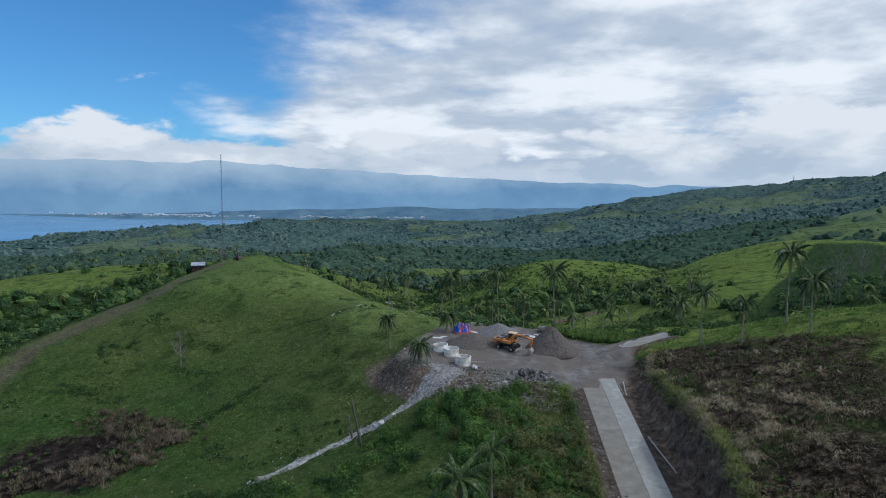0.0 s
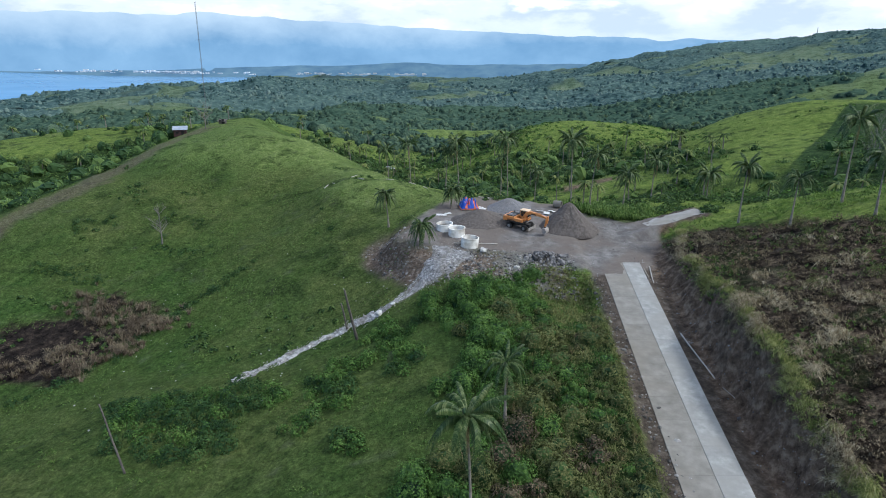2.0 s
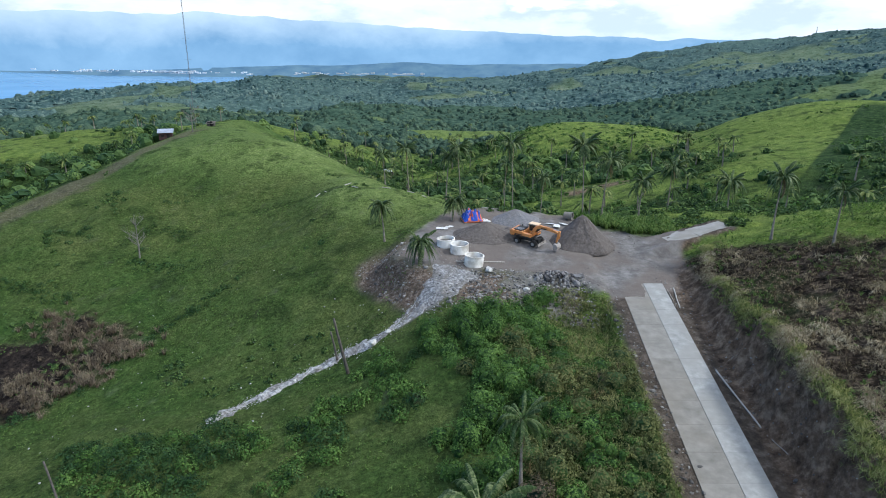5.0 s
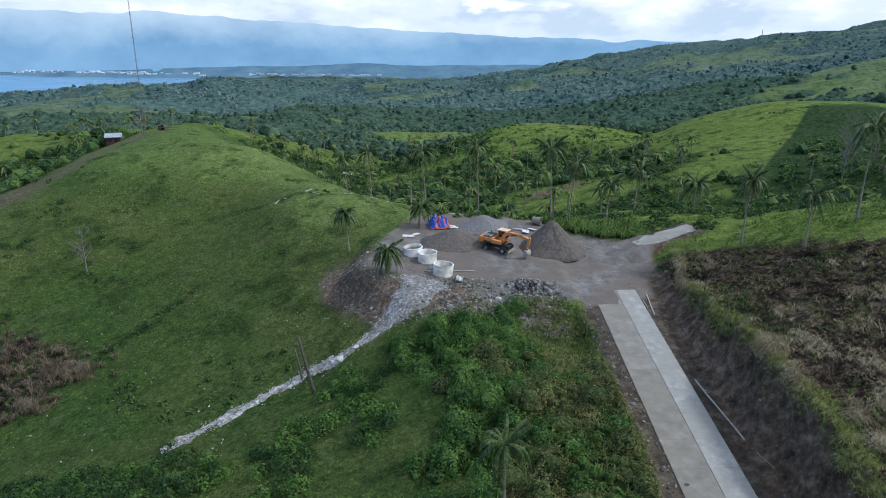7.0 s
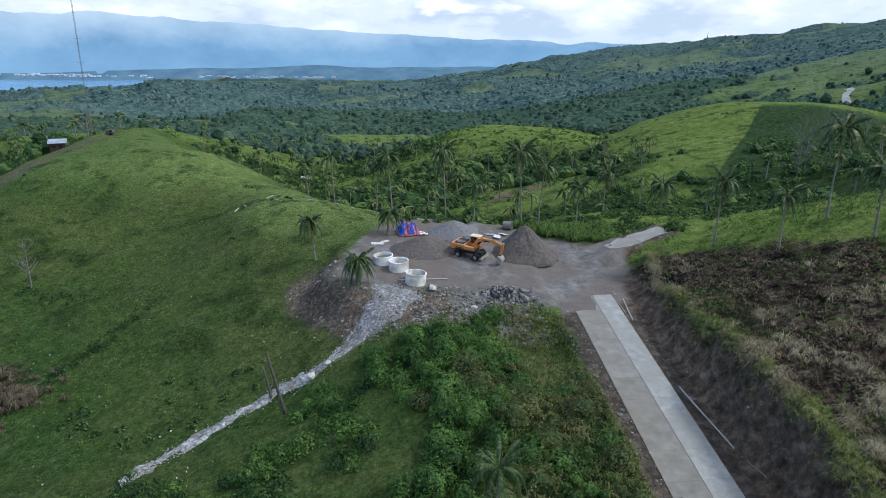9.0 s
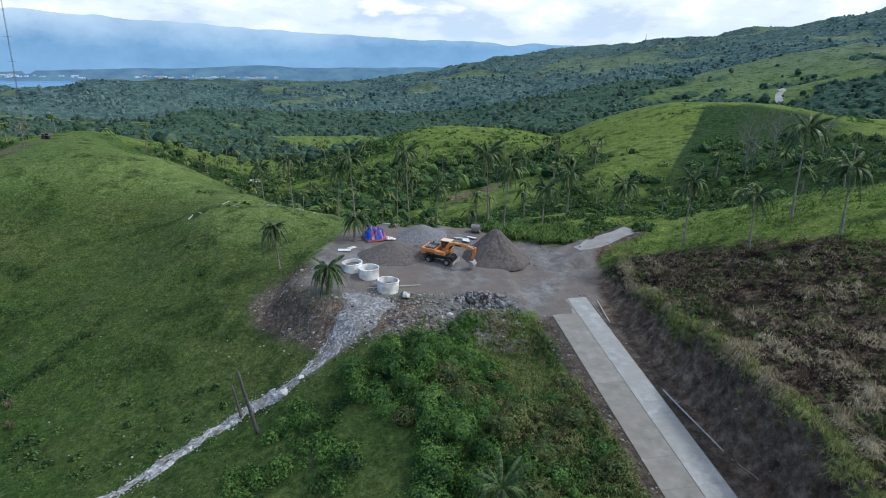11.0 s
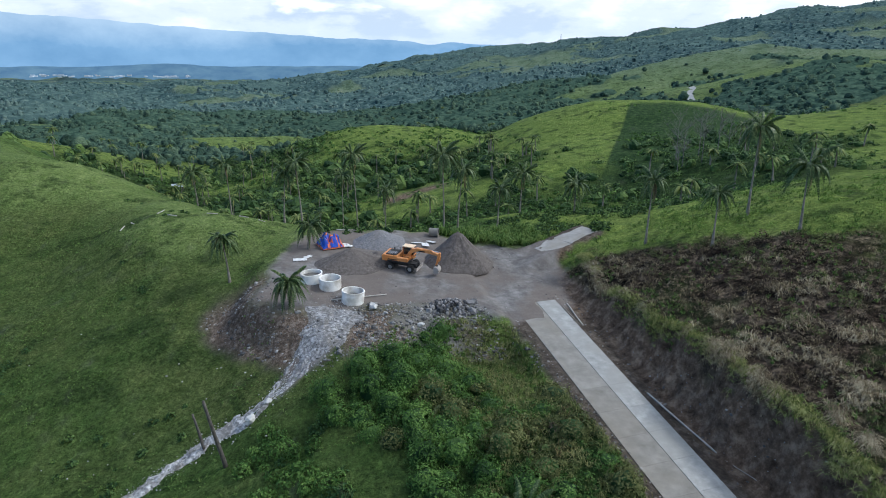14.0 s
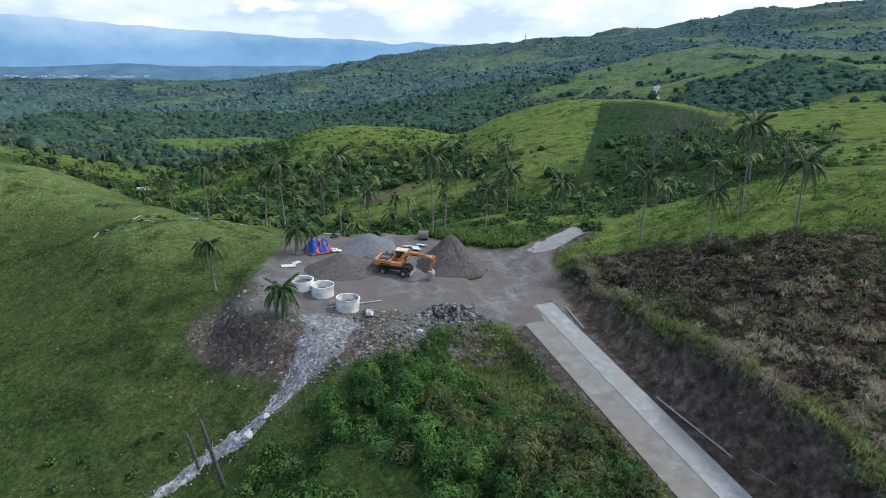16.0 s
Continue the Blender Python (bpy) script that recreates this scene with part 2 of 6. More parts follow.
def hermite(K, T, v, along):
    """Cubic through the table rows T (len(K) x n), one value a column: along says which columns."""
    i, h, t = weights(K, v)
    lo, hi = np.clip(i - 1, 0, None), np.clip(i + 2, None, len(K) - 1)
    p0, p1 = T[i, along], T[i + 1, along]
    m0 = (p1 - T[lo, along]) / (K[i + 1] - K[lo]) * h
    m1 = (T[hi, along] - p0) / (K[hi] - K[i]) * h
    return p0 * (2 * t**3 - 3 * t**2 + 1) + m0 * (t**3 - 2 * t**2 + t) + p1 * (-2 * t**3 + 3 * t**2) + m1 * (t**3 - t**2)


def table(XK, YK, T, x, y):
    """Bicubic look-up of T (rows YK, columns XK)."""
    i, h, t = weights(XK, x)
    cols = [np.clip(i + k, 0, len(XK) - 1) for k in (-1, 0, 1, 2)]
    v = [hermite(YK, T, y, c) for c in cols]
    m0 = (v[2] - v[0]) / (XK[cols[2]] - XK[cols[0]]) * h
    m1 = (v[3] - v[1]) / (XK[cols[3]] - XK[cols[1]]) * h
    return v[1] * (2 * t**3 - 3 * t**2 + 1) + m0 * (t**3 - 2 * t**2 + t) + v[2] * (-2 * t**3 + 3 * t**2) + m1 * (t**3 - t**2)


# the concrete road: middle line, half width, height
def road_x(y):
    return 29.6 + (y - 113) * 0.058


def road_z(y):
    return -1.9 + 0.11 * (y - 127.6)


ROAD_HALF, ROAD_END = 3.5, 127.6
# the second road, past the yard, climbing to the east
R2A, R2B = (37.0, 143.5, 0.6), (56.0, 148.5, 4.2)


def second_road(x, y):
    ux, uy = R2B[0] - R2A[0], R2B[1] - R2A[1]
    ln = math.hypot(ux, uy)
    s = ((x - R2A[0]) * ux + (y - R2A[1]) * uy) / ln
    d = (-(x - R2A[0]) * uy + (y - R2A[1]) * ux) / ln
    return s, d, R2A[2] + (R2B[2] - R2A[2]) * s / ln


def pad_z(x, y):
    return -0.045 * (x - 4) + 0.115 * (y - 130)


def pad_edge(x, y):
    """Metres inside the gravel yard (below 0: outside)."""
    w = 1.2 * fbm(x * 0.25, y * 0.25, 3, 31)
    south = y - np.interp(x, [-20, -13, -8, -2, 6, 13, 20, 25, 32, 38], [150, 138, 131, 126.5, 129.5, 128.8, 127, 122, 123, 128])
    north = np.interp(x, [-20, -10, 0, 10, 22, 31, 36, 41], [140, 152, 159, 160, 158, 149, 147, 147]) - y
    west = x - np.interp(y, [120, 135, 150, 165], [-12, -10, -5, 2])
    east = np.interp(y, [120, 128, 136, 142, 150], [35, 36, 39, 42, 42]) - x
    return np.minimum(np.minimum(south, north), np.minimum(west, east)) + w


def spill_y(x):
    """The pale rubble that ran down from the yard: its middle line."""
    return np.interp(x, [-34, -31.6, -27.4, -24.2, -21.5, -17.2, -12.5, -9.3, -7.3, -5.3, -3.1, -1.4, 0.6, 2.2], [104.5, 107.3, 110.2, 112.8, 114.4, 115.8, 116.2, 117.8, 119.2, 121.2, 122.8, 125, 128.6, 131.2])


def spill_half(x):
    return np.interp(x, [-34, -32, -28, -20, -14, -10, -6, -3, 0.6], [1.0, 1.7, 1.35, 1.0, 1.35, 1.3, 2.0, 3.3, 4.8])


def land(x, y, detail=True):
    x, y = np.asarray(x, float), np.asarray(y, float)
    near = table(XK, YK, NEAR, x, y)
    r, az = np.hypot(x, y - 40), np.degrees(np.arctan2(x, y - 40))
    far = table(AK, RK, FAR, az, np.log(np.maximum(r, 200)))
    far = far + fbm(x / 160, y / 160, 5, 3) * np.clip((r - 250) * 0.026, 0, 30)
    # knolls and a saddle along the near skyline: bearing, distance, height, widths
    for a0, r0, h0, wa, wr in ((9.0, 410, 9.5, 6.0, 75), (20.3, 420, -7.0, 2.6, 90), (28.5, 425, 6.5, 4.5, 80), (38.0, 425, 3.0, 6.0, 80), (50.5, 470, 6.0, 5.0, 90), (-4.0, 520, 5.0, 7.0, 80), (-18.5, 430, 4.0, 3.0, 60), (-22.4, 1880, 13.0, 1.1, 140), (-16.7, 1930, 18.0, 1.5, 180), (-14.3, 1900, 9.0, 1.1, 160), (-19.5, 1750, -6.0, 1.2, 150), (-9.0, 1500, 10.0, 3.0, 150), (-3.0, 1750, 12.0, 3.5, 180), (4.0, 1350, 12.0, 4.0, 160)):
        far = far + h0 * np.exp(-(((az - a0) / wa) ** 2) - ((r - r0) / wr) ** 2)
    w = smooth(345, 285, y) * smooth(215, 160, x) * smooth(-235, -170, x)
    z = near * w + far * (1 - w)
    if detail:
        z = z + (0.9 * fbm(x / 14, y / 14, 3, 7) + 0.35 * fbm(x / 3.5, y / 3.5, 3, 11)) * smooth(900, 200, r)
    # yard
    e = pad_edge(x, y)
    k = smooth(-6.5 - 2.5 * smooth(130, 124, y), 0.5, e)
    z = z * (1 - k) + (pad_z(x, y) + 0.12 * fbm(x / 3, y / 3, 3, 5)) * k
    # road bench, verge and cut bank
    d = x - road_x(y)
    on = smooth(144, 138, y)
    wob = 0.9 * fbm(x / 4, y / 4, 3, 21) + 0.9 * fbm(x / 1.3, y / 1.3, 3, 22)
    k = smooth(-7.6, -5.4, d + wob * 0.6) * (1 - smooth(6.2, 10.6, d + wob)) * on
    rz = road_z(y) - 0.10 + (0.15 + 0.05 * fbm(x / 1.4, y / 1.4, 3, 24)) * smooth(116, 126.5, y) * smooth(1.4, -0.6, d) - 0.25 * smooth(3.6, 6.0, d) + 0.06 * fbm(x / 1.5, y / 1.5, 2, 9) * smooth(3.2, 4.2, np.abs(d))
    z = z * (1 - k) + rz * k
    # second road
    s, d2, z2 = second_road(x, y)
    k = smooth(4.6, 2.9, np.abs(d2)) * smooth(-6, -1, s) * (1 - smooth(17, 24, s))
    z = z * (1 - k) + (z2 - 0.12 + 0.2 * smooth(1.5, 2.5, np.abs(d2)) + 0.22 * fbm(x / 1.5, y / 1.5, 3, 25)) * k
    return z


def wood_mask(x, y):
    """How far the land is wooded, 0 to 1."""
    r, az = np.hypot(x, y - 40), np.degrees(np.arctan2(x, y - 40))
    spur = smooth(830, 900, r) * smooth(1250, 1090, r + 60 * fbm(x / 80, y / 80, 3, 66)) * smooth(26, 31, az)
    open_land = fbm(x / 230, y / 200, 4, 61) * 1.5 + spur * (1.15 - 1.5 * np.abs(fbm(x / 130, y / 70, 4, 68))) + 0.5 * smooth(1900, 2600, r) * smooth(20, 30, az) * smooth(0.0, 0.2, fbm(x / 300, y / 90, 3, 67))
    open_land = open_land + 0.9 * smooth(23, 27, az) * smooth(820, 880, r) * smooth(1230, 1120, r + 70 * fbm(x / 80, y / 80, 3, 66)) * smooth(0.26, 0.10, np.abs(fbm(x / 110, y / 60, 4, 68)))
    open_land = open_land + 1.0 * smooth(-12, -20, az) * smooth(1000, 800, r) * smooth(-0.02, 0.12, fbm(x / 75, y / 75, 3, 70)) + 0.30 * fbm(x / 45, y / 45, 3, 69)
    far_woods = smooth(450, 560, r + 90 * fbm(x / 90, y / 90, 3, 62)) * smooth(0.42, 0.26, open_land)
    # ravines between the near hills
    mid = smooth(150, 175, r) * smooth(620, 500, r)
    clear = smooth(1.0, 0.7, np.hypot((x - 60) / 36, (y - 290) / 34))
    low = smooth(-9, -16, land(x, y, False)) * smooth(-0.14, 0.06, fbm(x / 40, y / 40, 3, 63) + 0.04) * (1 - clear)
    gully = smooth(55, 25, np.hypot((x - 138) / 1.6, (y - 222))) * smooth(-0.2, 0.1, fbm(x / 25, y / 25, 3, 64) + 0.1)
    left = smooth(-135, -150, x - 0.25 * (y - 200)) * smooth(0.0, 0.16, fbm(x / 48, y / 48, 3, 65) - 0.05) * smooth(90, 130, y)
    # tree belt beside the ridge track, and the jungle of the ravine behind the yard
    side = x - np.interp(y, [120, 170, 182, 198, 214, 243, 262], [-124, -112, -108, -101, -95, -89, -87])
    belt = smooth(-10, -14, side) * smooth(-46, -34, side + 16 * fbm(x / 20, y / 20, 3, 113)) * smooth(140, 160, y) * smooth(285, 255, y)
    jungle = smooth(1.12, 0.85, np.hypot((x - 44) / 78, (y - 338 + 0.25 * (x - 44)) / 50) + 0.35 * fbm(x / 22, y / 22, 3, 114)) * (1 - clear)
    jungle = np.maximum(jungle, smooth(1.1, 0.8, np.hypot((x - 206) / 64, (y - 268) / 30) + 0.35 * fbm(x / 20, y / 20, 3, 116)))
    hump = smooth(1.1, 0.8, np.hypot((x + 128) / 26, (y - 400) / 26) + 0.4 * fbm(x / 18, y / 18, 3, 115))
    # cleared meadows in the western valley: place and half widths
    meadows = np.max([smooth(1.1, 0.8, np.hypot((x - a) / p, (y - b) / q) + 0.3 * fbm(x / 40, y / 40, 3, 110)) for a, b, p, q in ((-240, 372, 62, 46), (-365, 640, 110, 70), (-520, 1075, 150, 70), (-180, 480, 60, 40), (-620, 1300, 140, 60), (-80, 470, 70, 46), (524, 706, 34, 48))], axis=0)
    return np.maximum(np.maximum(far_woods, mid * np.clip(low + gully + left, 0, 1)) * (1 - 0.9 * meadows), np.clip(belt + jungle + hump, 0, 1))


def ground_z(x, y):
    return float(land(np.array([x]), np.array([y]))[0])


# ---- mesh helpers ----


def sheet_mesh(name, V, F, mat, smooth_faces=False):
    """A mesh from arrays of corners (n x 3) and faces (m x 3 or m x 4)."""
    V, F = np.asarray(V, np.float32), np.asarray(F, np.int32)
    me = bpy.data.meshes.new(name)
    k = F.shape[1]
    me.vertices.add(len(V))
    me.vertices.foreach_set("co", V.ravel())
    me.loops.add(F.size)
    me.loops.foreach_set("vertex_index", F.ravel())
    me.polygons.add(len(F))
    me.polygons.foreach_set("loop_start", np.arange(0, F.size, k, dtype=np.int32))
    me.polygons.foreach_set("use_smooth", np.full(len(F), smooth_faces))
    me.update(calc_edges=True)
    me.materials.append(mat)
    return me


def part(name, bm, mat=None, parent=None, label="", smooth_faces=False):
    """Links a bmesh, or a mesh, as one object under parent."""
    if isinstance(bm, bmesh.types.BMesh):
        me = bpy.data.meshes.new(name)
        bmesh.ops.recalc_face_normals(bm, faces=bm.faces)
        if smooth_faces:
            for f in bm.faces:
                f.smooth = True
        bm.to_mesh(me)
        bm.free()
        me.materials.append(mat)
    else:
        me = bm
    ob = new(name, me)
    if parent:
        ob.parent = parent
    if label:
        ob["label"] = label
    return ob


def grid_faces(nx, ny):
    i = np.arange((nx - 1) * (ny - 1))
    a = (i // (nx - 1)) * nx + i % (nx - 1)
    return np.stack([a, a + 1, a + nx + 1, a + nx], 1)


def spread(lo, hi, step, far_lo, far_hi, grow):
    """Even steps between lo and hi, growing ones out to far_lo and far_hi."""
    mid = list(np.arange(lo, hi + step / 2, step))
    for sign, end in ((1, far_hi), (-1, far_lo)):
        v, s, out = (mid[-1] if sign > 0 else mid[0]), step, []
        while (end - v) * sign > 0:
            s *= grow
            v += sign * s
            out.append(v)
        mid = mid + out if sign > 0 else out[::-1] + mid
    return np.array(mid)


# ---- the ground: one sheet to the horizon ----
gx, gy = spread(-62, 76, 0.7, -4300, 4300, 1.042), spread(40, 168, 0.7, -700, 4600, 1.032)
X, Y = [a.ravel() for a in np.meshgrid(gx, gy)]
Z = land(X, Y)
D = X - road_x(Y)
R, AZ = np.hypot(X, Y - 40), np.degrees(np.arctan2(X, Y - 40))
e = pad_edge(X, Y)
n1, n2, n3 = fbm(X / 7, Y / 7, 4, 41), fbm(X / 2.2, Y / 2.2, 3, 42), fbm(X / 60, Y / 60, 4, 43)
gravel = smooth(-1.6, 1.0, e + 2.0 * n2 + 1.0 * n1)
near_road = smooth(145, 140, Y)
soil = smooth(-6.4, -5.2, D + n2 * 0.8) * smooth(10.6, 9.4, D + n1 * 1.4 + n2) * near_road
# spoil heap slopes below the yard
fan = smooth(1.15, 0.75, np.abs(Y - spill_y(X)) / (spill_half(X) + 0.3) + 0.5 * n2) * smooth(-10, -7, X) * smooth(3, 1, X)
gravel = np.maximum(gravel, fan)
heap = smooth(-12.5, -8.5, e + 3.0 * n1 + 1.2 * n2) * smooth(-20.5, -17, X) * smooth(-1, -4, X) * smooth(117.5, 121, Y + 2 * n2) * smooth(146, 139, Y)
heap = np.maximum(heap, smooth(-9.5, -7.0, e + 2.0 * n1) * smooth(-1.5, 1, X) * smooth(21, 18, X + 2 * n2) * smooth(131, 127, Y))
rubble = smooth(0.15, 0.75, smooth(6.5, 10.5, X + 2 * n2) * smooth(20.5, 17, X + 2 * n2) * smooth(119.0, 122.5, Y + 2.5 * n2 + 2 * n1 - 0.15 * (X - 8)) * smooth(131, 129, Y) + 0.5 * n2)
gravel = np.maximum(gravel, 0.85 * rubble)
soil = np.maximum(soil, heap * (1 - gravel))
s2, d2, _z = second_road(X, Y)
soil = np.maximum(soil, smooth(4.2, 3.2, np.abs(d2) + n2) * smooth(-4, 0, s2) * smooth(16.0, 14.5, s2))
DRY_TOP = ([40, 46, 53, 63, 72, 85], [141, 138, 126, 114, 108, 100])
dry = smooth(8.0, 10.0, D + n2) * smooth(46, 30, D + 9 * n1 + 6 * n2 - 0.16 * (Y - 100)) * smooth(3.0, -4.0, Y - np.interp(X, *DRY_TOP) + 9 * n1 + 4 * n2)
burnt = smooth(9, 5, np.hypot((X + 79) / 1.5, Y - 126) - 5 + 9 * n1 + 4 * n2)
dry = np.maximum(dry, burnt)
left_ridge = np.interp(Y, [120, 170, 182, 198, 214, 243, 262], [-124, -112, -108, -101, -95, -89, -87])
track = smooth(7, 3.5, np.abs(X - left_ridge + 5) + 5 * n1 + 3 * n2) * smooth(120, 150, Y) * smooth(262, 248, Y)
soil, heap = np.maximum(soil, 0.6 * track), np.maximum(heap, 0.6 * track)
red = smooth(9, 5, np.hypot((X - 60) / 2.3, (Y - 303 - 0.15 * (X - 60)) / 0.9) + 5 * n1)
soil = np.maximum(soil, red)
lush = np.clip(0.55 + 0.9 * n3 + 0.4 * n1 , 0, 1)
# mask of the hilltop's yellower grass and its painted sunlight
crest_from = np.interp(X, [-80, -40, -12], [1.5, 0.0, -2.0])
crest = smooth(0, 6.5, Z + 1.5 * n1 - crest_from) * smooth(8, -4, X) * smooth(300, 270, Y) * smooth(136, 150, Y) * (0.6 + 0.4 * smooth(-80, -40, X))
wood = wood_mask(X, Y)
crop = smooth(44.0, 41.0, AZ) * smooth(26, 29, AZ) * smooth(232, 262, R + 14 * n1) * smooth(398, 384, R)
# under the thicket the ground goes dark: shade between shrubs put into its colour
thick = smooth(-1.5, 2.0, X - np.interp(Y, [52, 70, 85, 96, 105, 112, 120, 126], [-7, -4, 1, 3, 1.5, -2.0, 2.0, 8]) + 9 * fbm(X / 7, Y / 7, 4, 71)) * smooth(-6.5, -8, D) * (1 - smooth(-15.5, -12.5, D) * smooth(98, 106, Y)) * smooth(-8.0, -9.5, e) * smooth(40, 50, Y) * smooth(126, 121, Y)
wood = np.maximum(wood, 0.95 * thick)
# fresh pasture, and mid hills whose sun patches are put into the colour
sunny_fresh = np.clip(smooth(140, 215, R + 50 * n3) * smooth(-12, 0, AZ) * (0.55 + 0.45 * smooth(620, 480, R)) + smooth(300, 350, R) * smooth(2, -8, AZ) + smooth(-98, -125, X - 0.25 * (Y - 200)) * 0.8 + smooth(8, 12, D) * smooth(92, 104, Y + 0.6 * (X - 60)) + 0.8 * smooth(-16, -13, D) * smooth(-4, -6, D) * smooth(94, 104, Y), 0, 1)
ground_me = sheet_mesh("ground", np.stack([X, Y, Z], 1), grid_faces(len(gx), len(gy)), None, True)
for nm, rgb in (("zone", (gravel, soil, dry)), ("cover", (lush, wood, heap)), ("meadow", (sunny_fresh, smooth(550, 1350, R), burnt)), ("field", (crop, crest, np.maximum(smooth(4.5, 6.5, D) * near_road, red)))):
    at = ground_me.color_attributes.new(nm, "FLOAT_COLOR", "POINT")
    at.data.foreach_set("color", np.stack([*rgb, np.ones_like(X)], 1).astype(np.float32).ravel())

gm = bpy.data.materials.new("ground_cover")
gm.use_nodes = True
gn, gl = gm.node_tree.nodes, gm.node_tree.links


def gnode(kind, **v):
    n = gn.new(kind)
    for k, val in v.items():
        n.inputs[k].default_value = val
    return n


gpos = gn.new("ShaderNodeNewGeometry").outputs["Position"]


def gnoise(scale, detail=6, rough=0.6):
    n = gnode("ShaderNodeTexNoise", Scale=scale, Detail=detail, Roughness=rough)
    gl.new(gpos, n.inputs["Vector"])
    return n.outputs[0]


def gramp(fac, *stops):
    n = gn.new("ShaderNodeValToRGB")
    while len(n.color_ramp.elements) < len(stops):
        n.color_ramp.elements.new(0.5)
    for el, (p, c) in zip(n.color_ramp.elements, stops):
        el.position, el.color = p, (*c, 1)
    gl.new(fac, n.inputs[0])
    return n.outputs[0]


def gmix(fac, a, b, kind="MIX"):
    n = gn.new("ShaderNodeMix")
    n.data_type, n.blend_type = "RGBA", kind
    for sock, v in ((n.inputs[0], fac), (n.inputs[6], a), (n.inputs[7], b)):
        if isinstance(v, tuple):
            sock.default_value = (*v, 1)
        elif isinstance(v, float):
            sock.default_value = v
        else:
            gl.new(v, sock)
    return n.outputs[2]


def gmask(name):
    a = gn.new("ShaderNodeAttribute")
    a.attribute_name = name
    s = gn.new("ShaderNodeSeparateColor")
    gl.new(a.outputs["Color"], s.inputs[0])
    return s.outputs


m_gravel, m_soil, m_dry = gmask("zone")
m_sunny_fresh, m_far, m_burnt = gmask("meadow")
m_lush, m_wood, m_heap = gmask("cover")
grass = gramp(gnoise(0.75, 12, 0.78), (0.36, (0.017, 0.045, 0.011)), (0.5, (0.046, 0.098, 0.021)), (0.64, (0.096, 0.158, 0.040)))
pale = gramp(gnoise(0.6, 12, 0.78), (0.36, (0.052, 0.080, 0.020)), (0.64, (0.145, 0.172, 0.055)))
grass = gmix(m_lush, pale, grass)
m_crop, m_sunlit_crest, m_bank = gmask("field")
# crest grass yellower and brighter: sun on the hill's shoulder put into its colour
grass = gmix(m_sunlit_crest, grass, gramp(gnoise(0.5, 12, 0.78), (0.36, (0.095, 0.15, 0.034)), (0.64, (0.225, 0.285, 0.092))))
speck = gramp(gnoise(2.2, 14, 0.86), (0.40, (0.30, 0.32, 0.34)), (0.5, (0.80, 0.80, 0.88)), (0.60, (1.40, 1.37, 1.46)))
meadow = gramp(gnoise(0.3, 12, 0.76), (0.36, (0.072, 0.125, 0.024)), (0.64, (0.22, 0.28, 0.064)))
grass = gmix(m_sunny_fresh, grass, meadow)
worn = gramp(gnoise(0.055, 7, 0.6), (0.50, (0, 0, 0)), (0.68, (0.35, 0.35, 0.35)))
grass = gmix(worn, grass, gramp(gnoise(1.1, 12, 0.8), (0.36, (0.075, 0.11, 0.027)), (0.64, (0.175, 0.205, 0.065))))
# far pasture duller and bluer: distance haze put into the grass colour
hazed_land = gramp(gnoise(0.035, 11, 0.72), (0.34, (0.05, 0.085, 0.055)), (0.48, (0.115, 0.165, 0.095)), (0.66, (0.18, 0.22, 0.14)))
grass = gmix(m_far, grass, hazed_land)
weeds = gramp(gnoise(0.16, 8, 0.65), (0.53, (0, 0, 0)), (0.62, (0.85, 0.85, 0.85)))
grass = gmix(weeds, grass, gramp(gnoise(0.9, 10, 0.8), (0.38, (0.018, 0.036, 0.010)), (0.62, (0.06, 0.095, 0.026))))
bare = gramp(gnoise(0.45, 9, 0.7), (0.69, (0, 0, 0)), (0.75, (0.5, 0.5, 0.5)))
grass = gmix(bare, grass, (0.12, 0.095, 0.06))
# floor of woods and thicket, with the shade under plants put into its colour
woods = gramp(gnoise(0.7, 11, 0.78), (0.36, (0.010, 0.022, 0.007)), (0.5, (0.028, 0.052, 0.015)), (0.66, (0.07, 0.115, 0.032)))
# far woodland floor turns bluer, haze put into its colour
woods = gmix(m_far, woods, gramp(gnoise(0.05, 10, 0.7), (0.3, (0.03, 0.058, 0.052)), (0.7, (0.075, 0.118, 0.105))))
dryc = gramp(gnoise(0.55, 10, 0.72), (0.38, (0.010, 0.008, 0.006)), (0.5, (0.046, 0.034, 0.023)), (0.66, (0.20, 0.155, 0.10)))
dryc = gmix(gramp(gnoise(0.12, 6), (0.52, (0, 0, 0)), (0.64, (0.6, 0.6, 0.6))), dryc, (0.05, 0.075, 0.022))
soilc = gramp(gnoise(0.9, 11, 0.72), (0.34, (0.046, 0.032, 0.022)), (0.5, (0.145, 0.104, 0.074)), (0.66, (0.30, 0.23, 0.17)))
heapc = gramp(gnoise(1.6, 11, 0.78), (0.34, (0.045, 0.034, 0.026)), (0.5, (0.135, 0.103, 0.08)), (0.68, (0.33, 0.28, 0.24)))
soilc = gmix(m_bank, gramp(gnoise(0.9, 11, 0.72), (0.3, (0.038, 0.032, 0.027)), (0.5, (0.095, 0.078, 0.064)), (0.72, (0.22, 0.19, 0.16))), soilc)
soilc = gmix(m_heap, soilc, heapc)
gravc = gramp(gnoise(0.5, 13, 0.75), (0.34, (0.085, 0.080, 0.077)), (0.5, (0.155, 0.148, 0.144)), (0.66, (0.245, 0.235, 0.228)))
gravc = gmix(gramp(gnoise(0.13, 6), (0.38, (0, 0, 0)), (0.55, (0.8, 0.8, 0.8))), gravc, (0.145, 0.122, 0.107))
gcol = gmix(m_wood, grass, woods)
